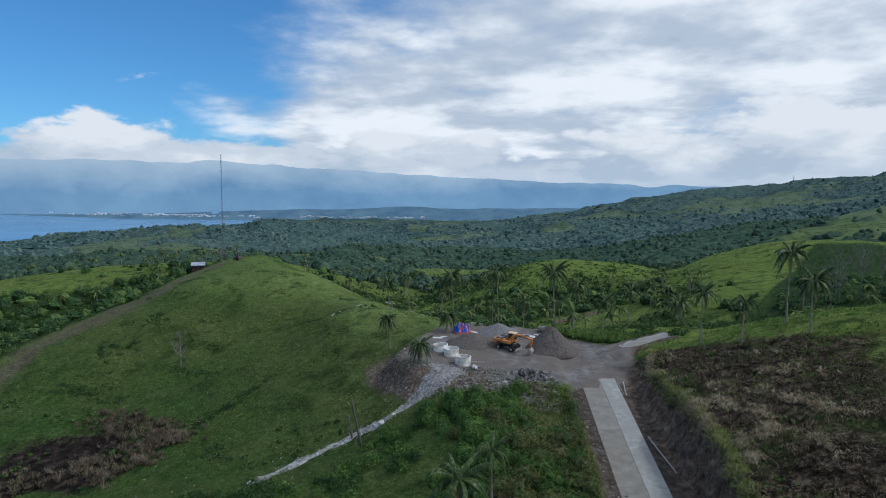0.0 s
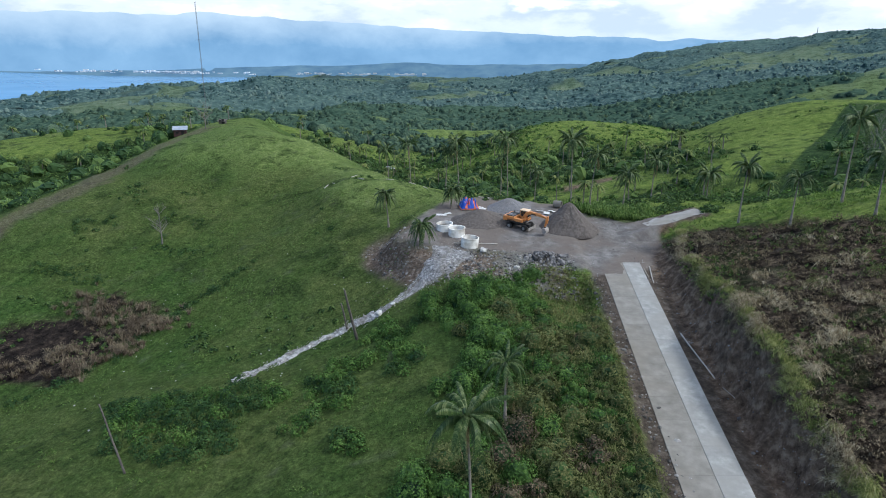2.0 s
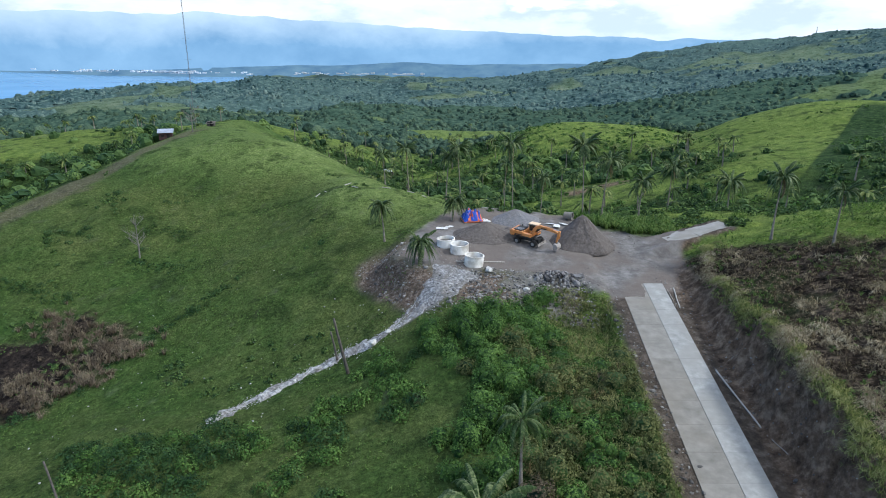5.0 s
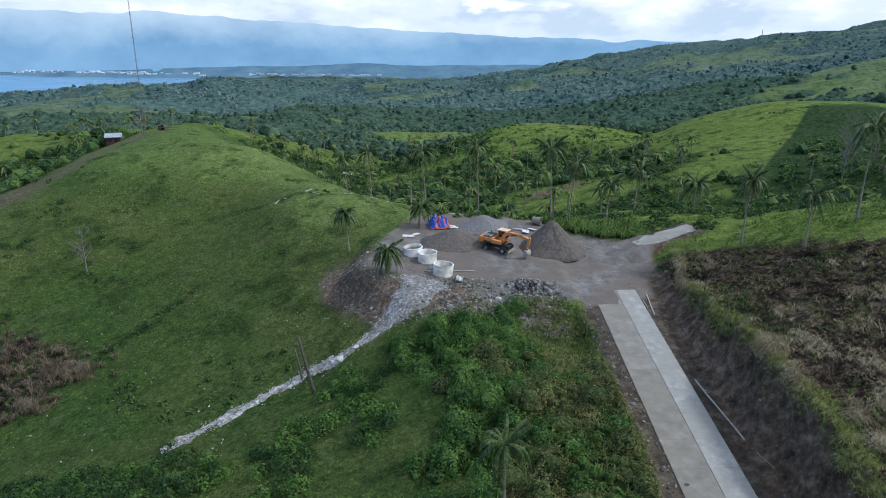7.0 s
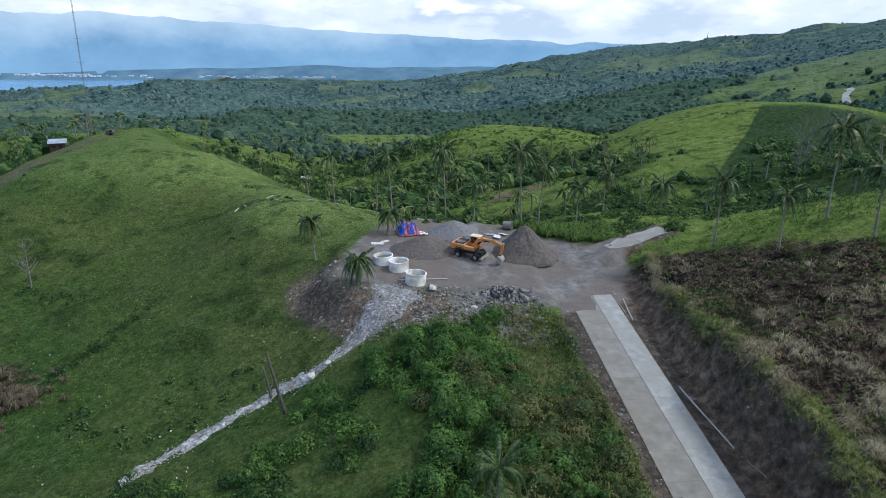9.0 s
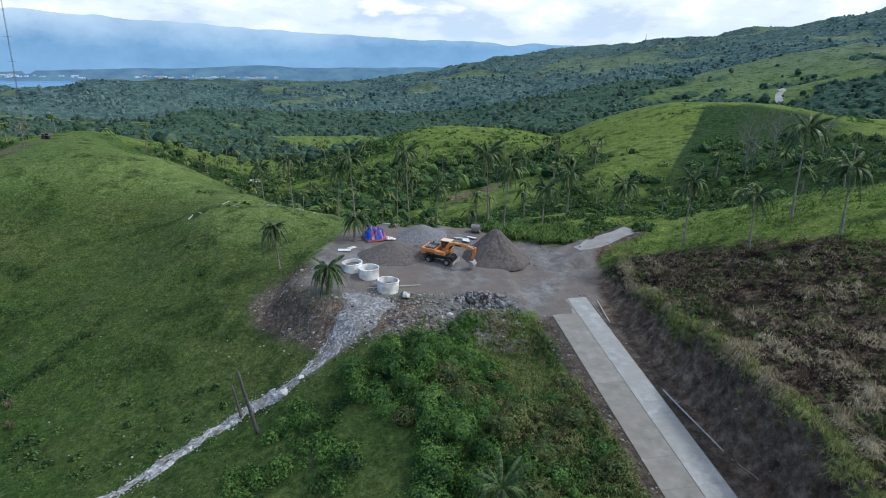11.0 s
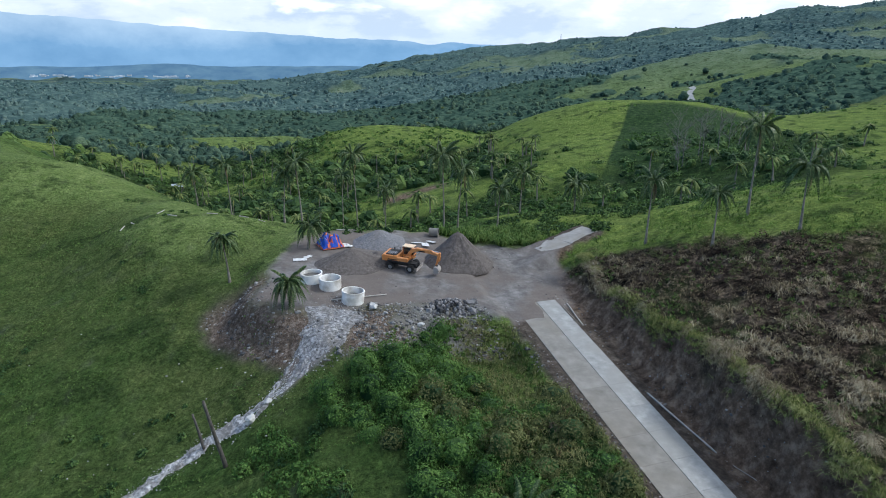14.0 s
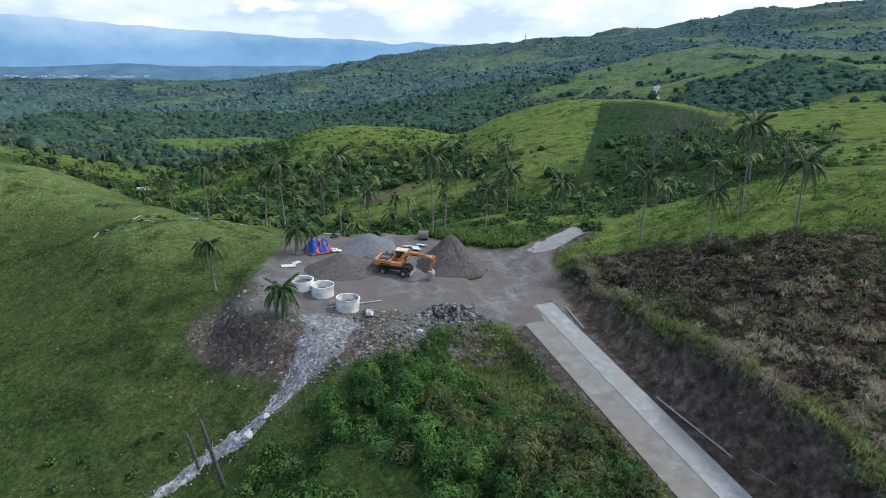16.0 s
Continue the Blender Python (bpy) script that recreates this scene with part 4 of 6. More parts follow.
scrub = material("dead_scrub", [(0.25, (0.024, 0.019, 0.013)), (0.5, (0.095, 0.073, 0.048)), (0.75, (0.26, 0.21, 0.14))], 0.5, island=0.5, rough=0.85, translucent=0.1)
green = fbm(x / 9, y / 9, 3, 89) + 0.25 * smooth(-14, -2, y - np.interp(x, *DRY_TOP)) > 0.14
for name, q, mat, label in (("dead_scrub", ~green, scrub, "dead brown scrub and bracken above the earth bank"), ("green_scrub", green, leaf_olive, "olive-green scrub among the dead bracken")):
    stuff(name, *mound_leaves(x[q], y[q], rad[q], rad[q] * rng.uniform(0.55, 1.1, int(q.sum())), 90, 0.13, 0.5), mat, label, "scrub")
lip_blade = material("lip_grass_blade", [(0.2, (0.09, 0.12, 0.028)), (0.5, (0.21, 0.235, 0.066)), (0.8, (0.42, 0.42, 0.18))], 0.3, island=0.7, rough=0.7, translucent=0.25)
# the bank's lip: straw tufts and bright grass hanging over it by turns
y = rng.uniform(62, 138, 2000)
x = road_x(y) + 10.2 + 2.6 * smooth(124, 138, y) + 0.8 * fbm(y / 3, y * 0, 3, 83) + rng.normal(0, 0.5, 2000)
sel = fbm(y / 5, y * 0 + 3, 3, 84)
for name, k, mat, ln, wd, label in (("straw_fringe", (sel > -0.12) & (rng.random(2000) < 0.62), pale_blade, 0.85, 0.02, "pale straw-coloured grass fringe along the bank's lip"), ("lip_grass", (sel < 0.08) & (rng.random(2000) < 0.6), lip_blade, 0.75, 0.024, "bright green grass hanging over the bank's lip")):
    C = on_ground(x[k], y[k], -0.05)
    V, F = tufts(C, 26, ln * rng.uniform(0.55, 1.25, len(C)), rng.uniform(0.9, 1.5, len(C)), np.full(len(C), wd))
    stuff(name, V, F, mat, label, "grass")
# olive and withered grass on the verge side of the thicket
x, y = rng.uniform(6, 25, 3600), rng.uniform(54, 125, 3600)
d = x - road_x(y)
k = (rng.random(3600) < smooth(-21, -13, d + 6 * fbm(x / 6, y / 6, 3, 90)) * smooth(-6.0, -6.6, d)) & (pad_edge(x, y) < -2.5)
C = on_ground(x[k], y[k], -0.04)
olive = material("olive_grass", [(0.25, (0.06, 0.085, 0.025)), (0.5, (0.13, 0.16, 0.052)), (0.75, (0.26, 0.255, 0.11))], 0.25, island=0.6, rough=0.8, translucent=0.2)
V, F = tufts(C, 15, rng.uniform(0.45, 1.0, len(C)), rng.uniform(0.6, 1.2, len(C)), np.full(len(C), 0.032))
stuff("verge_grass", V, F, olive, "olive-green rank grass between thicket and road", "grass")
# wavy lines of straw further up, and great dry reed clumps on the lip
V, F, base = [], [], 0
for run, n9 in (([(43, 84), (45.5, 85.5), (46, 90), (43.5, 94), (41.8, 99)], 130), ([(56, 84), (51, 91), (49.3, 95.6), (46, 101), (43, 108)], 180), ([(62, 92), (57, 98), (53, 104), (47, 113)], 110), ([(72, 96), (66, 99), (60, 104), (55, 112), (50, 122)], 50), ([(44, 124), (46, 131), (45, 138)], 45), ([(49, 76), (47, 82), (50, 88)], 60)):
    t = rng.uniform(0, len(run) - 1, n9)
    t = t[fbm(t * 2.6, t * 0 + n9, 2, 96) > -0.02]
    x, y = [np.interp(t, np.arange(len(run)), [p[i] for p in run]) + rng.normal(0, 0.75, len(t)) for i in (0, 1)]
    v, f = tufts(on_ground(x, y, -0.05), 36, rng.uniform(0.5, 1.35, len(t)), rng.uniform(0.8, 1.5, len(t)), np.full(len(t), 0.02))
    V.append(v)
    F.append(f + base)
    base += len(v)
stuff("straw_ridge", np.concatenate(V), np.concatenate(F), pale_blade, "wavy lines of bleached straw on the dry slope", "dry grass")
for x0, y0, n0, l0 in ((39.0, 97.2, 13, 1.5), (39.8, 99.2, 7, 1.1), (40.2, 84.0, 9, 1.1), (40.6, 80.5, 8, 1.1)):
    V, F = tufts(on_ground(x0 + rng.normal(0, 0.5, n0), y0 + rng.normal(0, 0.6, n0), -0.1), 70, np.full(n0, l0), np.full(n0, 1.45), np.full(n0, 0.014))
    tagged(part("reed_clump", sheet_mesh("reed_clump", V, F, pale_blade)), "bleached reed clump drooping over the bank's lip", "reeds")
# green grass: verge crest, right-hand pasture
x, y = np.concatenate([rng.uniform(36, 95, 3000), rng.uniform(6, 25, 1500), rng.uniform(37, 43, 500)]), np.concatenate([rng.uniform(80, 160, 3000), rng.uniform(95, 124, 1500), rng.uniform(70, 131, 500)])
d = x - road_x(y)
k = (((d > 11) & (np.abs(second_road(x, y)[1]) > 4)) | (d < -6.2) | ((d > 9) & (d < 11) & (fbm(y / 6, y * 0 + 8, 3, 85) > 0.1))) & (pad_edge(x, y) < -1.2) & (fbm(x / 6, y / 6, 3, 86) > -0.12)
C = on_ground(x[k], y[k], -0.03)
V, F = tufts(C, 10, rng.uniform(0.35, 0.8, len(C)), rng.uniform(0.5, 1.1, len(C)), np.full(len(C), 0.035))
stuff("tall_grass", V, F, green_blade, "tufts of tall green grass", "grass")
# rank tussocks on the pasture above the bank
x, y = rng.uniform(42, 100, 1900), rng.uniform(96, 160, 1900)
d = x - road_x(y)
k = (d > 11) & (np.abs(second_road(x, y)[1]) > 3.6) & (y > np.interp(x, [40, 46, 53, 63, 72, 85], [141, 138, 126, 114, 108, 100]) + 1.5) & (fbm(x / 6, y / 6, 3, 97) > -0.05)
x, y = x[k], y[k]
rad = rng.uniform(0.35, 1.1, len(x))
tussock = material("tussock_leaf", [(0.25, (0.06, 0.115, 0.02)), (0.5, (0.155, 0.25, 0.05)), (0.75, (0.30, 0.39, 0.11))], 0.3, island=0.35, rough=0.7, translucent=0.25)
stuff("tussocks", *mound_leaves(x, y, rad, rad * rng.uniform(0.45, 0.9, len(x)), 75, 0.13, 0.5), tussock, "bright green grass tussocks above the bank", "grass")
# short tufts on the pasture
x, y = rng.uniform(-95, 5, 16000), rng.uniform(66, 200, 16000)
k = (pad_edge(x, y) < -2) & (np.abs(y - spill_y(x)) > 1.6) & (fbm(x / 9, y / 9, 3, 87) + 0.45 * fbm(x / 2, y / 2, 2, 88) > 0.10)
C = on_ground(x[k], y[k], -0.02)
V, F = tufts(C, 6, rng.uniform(0.15, 0.42, len(C)), rng.uniform(0.6, 1.3, len(C)), np.full(len(C), 0.045))
stuff("pasture_tufts", V, F, green_blade, "short tufts on the grazed green hillside", "grass")

# valley leaves lean blue-green and ridge leaves bluer: distance haze put into their colour
valley_leaf = material("valley_leaf", [(0.25, (0.018, 0.038, 0.028)), (0.5, (0.048, 0.082, 0.058)), (0.75, (0.10, 0.145, 0.09))], 0.35, detail=8, island=0.4, rough=0.85, bump=1.2, bump_scale=0.7, second=(0.006, (0.08, 0.125, 0.08), 0.5), spec=0.02)
hazed_ridge_leaf = material("hazed_ridge_leaf", [(0.36, (0.022, 0.05, 0.052)), (0.5, (0.062, 0.108, 0.105)), (0.64, (0.15, 0.205, 0.18))], 0.11, detail=12, island=0.25, rough=0.85, bump=1.5, bump_scale=0.28, second=(0.004, (0.105, 0.16, 0.135), 0.5), spec=0.02)
hazed_ridge_sheet = material("hazed_canopy_leaf", [(0.36, (0.016, 0.040, 0.042)), (0.5, (0.048, 0.086, 0.083)), (0.64, (0.115, 0.165, 0.142))], 0.11, detail=12, rough=0.85, bump=2.2, bump_scale=0.22, second=(0.004, (0.09, 0.14, 0.12), 0.5), spec=0.02)
leaf_canopy = material("canopy", [(0.36, (0.018, 0.038, 0.028)), (0.5, (0.046, 0.080, 0.058)), (0.66, (0.09, 0.135, 0.088))], 0.16, detail=9, rough=0.85, bump=1.6, bump_scale=0.3, second=(0.007, (0.05, 0.088, 0.056), 0.5))
# woods: crowns of leaf clusters near by, rounded lumpy crowns further off
n1, n2 = 7500, 40000
r = np.concatenate([np.sqrt(rng.uniform(150**2, 440**2, n1)), 420 * np.exp(rng.uniform(0, 1, n2) ** 1.1 * math.log(3000 / 420))])
az = np.radians(rng.uniform(-44, 58, n1 + n2))
x, y = r * np.sin(az), 40 + r * np.cos(az)
z = land(x, y, False)
k = (rng.random(n1 + n2) < wood_mask(x, y) * 0.9 + 0.02 * (r > 480)) & ((r > 175) | (y > 195) | (x < -100)) & ~((np.degrees(az) < -14) & ((z < -56) | (r > 2150)) & (r > 1500))
x, y, z, r = x[k], y[k], z[k], r[k]


for name, lo, hi, sides, mat in (("near_woods", 0, 430, 0, leaf_dark), ("valley_woods", 430, 1150, 7, valley_leaf), ("far_woods", 1150, 1e9, 5, hazed_ridge_leaf)):
    s = (r >= lo) & (r < hi)
    m = int(s.sum())
    rad = np.clip(rng.lognormal(0.75, 0.42, m), 0.9, 4.6) * (0.9 + 0.35 * smooth(500, 1700, r[s])) * (0.8 + 0.3 * smooth(150, 300, r[s]))
    high = rad * rng.uniform(0.8, 1.7, m)
    if not sides:
        grow = 1 + 0.55 * smooth(1.2, 0.8, np.hypot((x[s] - 44) / 78, (y[s] - 330) / 55)) + 0.5 * smooth(-70, -100, x[s])
        rad, high = rad * grow, high * grow
        c = np.stack([x[s], y[s], z[s] - 0.4], 1)
        core, core_f = lumpy_crowns(c, rad * 0.58, high * 0.62, 7, [(0.55, 0.86), (0.95, 0.52), (0.8, 0.0)])
        V, F = clump_leaves(c, rad, high, 54, np.full(m, 0.38), 0.55, 0.15), quad_faces(m * 54)
        V, F = np.concatenate([core, V]), np.concatenate([core_f, F[:, [0, 1, 2]] + len(core), F[:, [0, 2, 3]] + len(core)])
    else:
        c = np.stack([x[s], y[s], z[s] + 0.4], 1)
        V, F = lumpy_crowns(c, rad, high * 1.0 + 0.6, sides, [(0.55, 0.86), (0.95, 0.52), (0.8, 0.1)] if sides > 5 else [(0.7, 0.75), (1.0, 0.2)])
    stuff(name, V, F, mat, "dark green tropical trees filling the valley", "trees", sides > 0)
    if sides == 7:
        # ragged leaf sprays over those crowns
        V, t = [], r[s] < 760
        for q, many, size in ((t, 16, 0.52), (~t, 6, 0.70)):
            V.append(clump_leaves(c[q], rad[q] * 1.1, high[q] * 1.15 + 0.7, many, np.full(int(q.sum()), size), 0.6, 0.2))
        V = np.concatenate(V)
        stuff("valley_foliage", V, quad_faces(len(V) // 4), valley_leaf, "ragged foliage of the valley trees", "trees")


def crowns(x, y, cell, seed):
    """Height of rounded crowns packed side by side, 0 to 1, with one size drawn for each."""
    xi, yi = np.floor(x / cell), np.floor(y / cell)
    best = np.zeros_like(x)
    for i in (-1, 0, 1):
        for j in (-1, 0, 1):
            a, b = xi + i, yi + j
            h = np.sin(a * 127.1 + b * 311.7 + seed) * 43758.5453
            h = h - np.floor(h)
            g = np.sin(a * 269.5 + b * 183.3 + seed) * 24634.6345
            g = g - np.floor(g)
            size = 0.55 + 0.5 * np.abs(np.sin(h * 40))
            q = np.hypot(x / cell - a - h, y / cell - b - g) / (0.85 * size)
            best = np.maximum(best, size * np.sqrt(np.maximum(0, 1 - q * q)))
    return best


# the closed canopy of the woods further off
ca, cr = np.radians(np.linspace(-42, 58, 640)), 430 * np.exp(np.linspace(0, math.log(3000 / 430), 300))
CA, CR = [a.ravel() for a in np.meshgrid(ca, cr)]
x, y = CR * np.sin(CA), 40 + CR * np.cos(CA)
mask = wood_mask(x, y) + 0.25 * fbm(x / 14, y / 14, 2, 111)
top = np.maximum(crowns(x, y, 8.0, 1.0), 1.5 * crowns(x, y, 15.0, 2.0) - 0.5)
z = land(x, y, False) - 3.0 + (3.0 + 3.4 * top * (1 + 0.5 * fbm(x / 60, y / 60, 3, 112))) * smooth(0.45, 0.65, mask) * smooth(432, 450, CR)
F = grid_faces(len(ca), len(cr))
F = F[(mask[F].max(axis=1) > 0.5) & ~((np.degrees(CA[F[:, 0]]) < -14) & ((z[F[:, 0]] < -58) | (CR[F[:, 0]] > 2150)) & (CR[F[:, 0]] > 1500))]
for name, lo, hi, mat, label in (("valley_canopy", 0, 1150, leaf_canopy, "closed dark green canopy of the valley woods"), ("ridge_canopy", 1150, 1e9, hazed_ridge_sheet, "closed blue-green canopy of the far ridges")):
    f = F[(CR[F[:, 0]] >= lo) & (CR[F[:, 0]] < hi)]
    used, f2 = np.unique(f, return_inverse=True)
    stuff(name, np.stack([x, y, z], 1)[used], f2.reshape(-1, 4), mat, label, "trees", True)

# coconut palms
FROND = {}


def frond_mesh(kind, length, rise, droop, seed):
    """A feathered palm leaf: rachis along +x that rises and then droops, with hanging leaflets."""
    r = np.random.default_rng(seed)
    t = np.linspace(0, 1, 25)
    px = length * (t - 0.30 * droop * t**2.2)
    pz = length * (rise * t - 1.12 * droop * t**2.0)
    mid = np.stack([px, 0 * t, pz], 1)
    V, F = [], []
    for i in range(24):
        w = 0.055 * (1 - t[i]) + 0.012
        w2 = 0.055 * (1 - t[i + 1]) + 0.012
        b = len(V)
        V += [mid[i] + (0, w, 0), mid[i] + (0, -w, 0), mid[i + 1] + (0, -w2, 0), mid[i + 1] + (0, w2, 0)]
        F.append((b, b + 1, b + 2, b + 3))
    for i in range(4, 25):
        ll = 0.185 * length * math.sin(math.pi * (0.16 + 0.80 * t[i])) ** 0.7 * r.uniform(0.85, 1.1)
        tang = mid[min(i + 1, 24)] - mid[i - 1]
        tang /= np.linalg.norm(tang)
        for sgn in (1, -1):
            for sub in (0.0, 0.5):
                q = mid[i] - tang * sub * length / 25
                out = np.array([0.42, 0, 0]) * tang[0] + np.array([0, sgn * 0.62, -0.34 + r.normal(0, 0.10)])
                hang = np.array([0.30 * tang[0], sgn * 0.20, -0.95 + r.normal(0, 0.10)])
                m = q + out * ll * 0.5
                e2 = m + hang * ll * 0.55
                side = tang * 0.050
                b = len(V)
                V += [q - side, q + side, m + side, m - side, e2 + side * 0.3, e2 - side * 0.3]
                F += [(b, b + 1, b + 2, b + 3), (b + 3, b + 2, b + 4, b + 5)]
    return sheet_mesh("frond", V, F, palm_leaf)


for k, args in enumerate([(3.5, 1.25, 0.62), (4.0, 0.85, 0.80), (4.2, 0.55, 0.98), (4.0, 0.22, 1.08), (3.5, -0.25, 0.80)]):
    FROND[k] = frond_mesh(k, *args, 100 + k)
dead = FROND[4].copy()
dead.materials[0] = palm_dry
FROND[5] = dead


def tube(bm, pts, radii, sides=8, cap=True):
    """A tapering tube through the points."""
    rings = []
    for i, p in enumerate(pts):
        p = Vector(p)
        t = (Vector(pts[min(i + 1, len(pts) - 1)]) - Vector(pts[max(i - 1, 0)])).normalized()
        q = t.to_track_quat("Z", "Y")
        rings.append([bm.verts.new(p + q @ Vector((radii[i] * math.cos(2 * math.pi * k / sides), radii[i] * math.sin(2 * math.pi * k / sides), 0))) for k in range(sides)])
    for a, b in zip(rings, rings[1:]):
        for k in range(sides):
            bm.faces.new((a[k], a[(k + 1) % sides], b[(k + 1) % sides], b[k]))
    if cap:
        bm.faces.new(rings[0][::-1])
        bm.faces.new(rings[-1])
    return bm


def palm(height, lean, turn, fronds, spread, seed, dead_leaves=2, wind=0.25, mop=False):
    """A coconut palm with its foot at the origin; lean: metres that the top stands off to the side."""
    r = random.Random(seed)
    root = new("coconut_palm")
    pts, rad = [], []
    for i in range(13):
        t = i / 12
        pts.append((lean * t**1.7 * math.cos(turn), lean * t**1.7 * math.sin(turn), height * t - 0.4 * (1 - t)))
        rad.append(0.16 * (1 - t) ** 4 + 0.13 - 0.045 * t + (0.01 if i % 2 else 0))
    bm = bmesh.new()
    tube(bm, pts, rad, 9)
    part("trunk", bm, trunk_mat, root, "slender grey ringed trunk", True)
    top = Vector(pts[-1])
    for i in range(int(fronds * 1.45)):
        kind = [1, 3, 2, 4, 3, 2, 3, 4, 0, 3][i % 10] if mop else [0, 1, 2, 2, 1, 3, 0, 3, 2, 4][i % 10]
        a = i * 2.399 + r.uniform(-0.3, 0.3)
        f = part("frond", FROND[kind], parent=root)
        s = spread * r.uniform(0.85, 1.12)
        f.matrix_local = Matrix.Translation(top + Vector((wind * 0.3, 0, 0))) @ Matrix.Rotation(a, 4, "Z") @ Matrix.Rotation(r.uniform(-0.18, 0.18), 4, "Y") @ Matrix.Rotation(r.uniform(-0.4, 0.4), 4, "X") @ Matrix.Diagonal((s, s, s, 1))
    for i in range(dead_leaves):
        f = part("dead_frond", FROND[5], parent=root, label="hanging dry brown frond")
        f.matrix_local = Matrix.Translation(top - Vector((0, 0, 0.15))) @ Matrix.Rotation(r.uniform(0, 6.28), 4, "Z") @ Matrix.Rotation(0.5, 4, "Y") @ Matrix.Diagonal((0.8 * spread,) * 3 + (1,))
    bm = bmesh.new()
    for i in range(7):
        m = Matrix.Translation(top + Vector((0.26 * math.cos(i * 0.9), 0.26 * math.sin(i * 0.9), -0.28 - 0.1 * (i % 3))))
        bmesh.ops.create_icosphere(bm, subdivisions=1, radius=0.14, matrix=m)
    part("coconuts", bm, leaf, root, "cluster of green coconuts", True)
    return root


# plan place, height of the crown, lean, its bearing, leaves, size
PALMS = [
    (67.9, 126.1, 23.9, 1.2, 0.6, 20, 1.15), (65.8, 114.3, 19.7, 1.0, 0.9, 20, 1.1), (53.1, 131.8, 15.1, 0.6, 0.3, 18, 0.95),
    (56.7, 120.9, 14.9, 1.0, 0.8, 16, 0.85), (61.9, 171.6, 6.9, 0.4, 1.0, 22, 1.15), (49.1, 172.6, 9.9, 0.7, 0.5, 20, 1.0),
    (40.2, 164.4, 8.3, 0.5, 0.2, 20, 1.0), (34.5, 171.3, 11.6, 1.4, 0.4, 20, 1.1), (26.4, 161.0, 16.3, 0.5, 2.8, 22, 1.15),
    (0.2, 177.4, 13.6, 0.9, 3.3, 20, 1.1), (-1.6, 179.5, 11.5, 0.8, 0.2, 18, 1.0), (13.6, 186.0, 13.5, 0.9, 2.4, 20, 1.1),
    (-13.5, 200.0, 10.5, 0.7, 2.6, 18, 1.05), (-21.5, 214.0, 6.8, 0.6, 3.0, 18, 1.0), (-0.2, 151.7, 6.8, 0.5, 0.3, 26, 0.84),
    (-5.9, 130.4, 4.4, 0.3, 2.0, 32, 0.86), (-14.4, 146.7, 7.0, 0.7, 2.9, 30, 0.84), (1.8, 63.0, 5.3, 0.6, 2.5, 20, 1.05),
    (6.3, 80.6, 1.4, 0.4, 1.8, 15, 0.85), (13.4, 200.0, 6.6, 0.5, 1.1, 18, 0.9), (22.6, 192.0, 4.0, 0.6, 0.3, 18, 0.95),
]
for i, (x, y, crown, lean, turn, fr, sp) in enumerate(PALMS):
    g = ground_z(x, y)
    p = palm(crown - g, lean, turn, fr, sp, i, 1 + i % 3, mop=fr > 25)
    p.matrix_basis = pose(x - lean * math.cos(turn), y - lean * math.sin(turn), g, 0, 0, 0)
    tagged(p, ["tall coconut palm with a full green crown", "coconut palm with drooping green fronds", "coconut palm with some dry hanging fronds"][i % 3] if crown - g > 9 else "short coconut palm with ragged drooping fronds", "palm tree", "coconut palms round the yard")


# groves of palms further off, joined
def grove(xs, ys, hs):
    V, F, T, TF = [], [], [], []
    zs = land(xs, ys, False)
    for x, y, z, h in zip(xs, ys, zs, hs):
        lx, ly = rng.normal(0, 0.05 * h, 2)
        b = len(T)
        for (px, py, pz, w) in ((x, y, z - 0.5, 0.24), (x + lx * 0.35, y + ly * 0.35, z + h * 0.55, 0.17), (x + lx, y + ly, z + h, 0.13)):
            T += [(px - w, py - w, pz), (px + w, py - w, pz), (px + w, py + w, pz), (px - w, py + w, pz)]
        TF += [(b + o + k, b + o + (k + 1) % 4, b + o + 4 + (k + 1) % 4, b + o + 4 + k) for o in (0, 4) for k in range(4)]
        for k in range(17):
            a, up, ln = k * 2.4 + rng.normal(0, 0.2), rng.uniform(-0.3, 0.75), rng.uniform(3.0, 4.4)
            c, s = math.cos(a), math.sin(a)
            prev = None
            for t in (0.05, 0.4, 0.75, 1.0):
                q = np.array([x + lx + c * ln * t * 0.92, y + ly + s * ln * t * 0.92, z + h + ln * (up * t - 0.72 * t * t)])
                w = 0.42 * math.sin(math.pi * (0.12 + 0.82 * t))
                sd = np.array([-s * w, c * w, -0.45 * w])
                sd2 = np.array([s * w, -c * w, -0.45 * w])
                cur = (q + sd, q, q + sd2)
                if prev is not None:
                    b2 = len(V)
                    V += [*prev, *cur]
                    F += [(b2, b2 + 1, b2 + 4, b2 + 3), (b2 + 1, b2 + 2, b2 + 5, b2 + 4)]
                prev = cur
    return V, F, T, TF


n = 3600
r = 130 * np.exp(rng.uniform(0, math.log(9), n))
az = np.radians(rng.uniform(-44, 52, n))
x, y = r * np.sin(az), 40 + r * np.cos(az)
zz = land(x, y, False)
azd = np.degrees(az)
pm = (0.10 * smooth(-14, -22, zz) + 0.10 * wood_mask(x, y)) * smooth(1100, 500, r)
pm = pm + 0.19 * smooth(1.2, 0.8, np.hypot((x - 40) / 85, (y - 325) / 70)) + 0.22 * smooth(1.2, 0.8, np.hypot((x + 55) / 75, (y - 420) / 45)) + (0.05 + 0.16 * smooth(200, 260, r)) * smooth(14, 6, np.abs(azd - 16)) * smooth(420, 300, r) * smooth(-2, -12, zz) + 0.25 * smooth(12, 5, np.abs(azd + 30)) * smooth(300, 420, r) * smooth(900, 650, r)
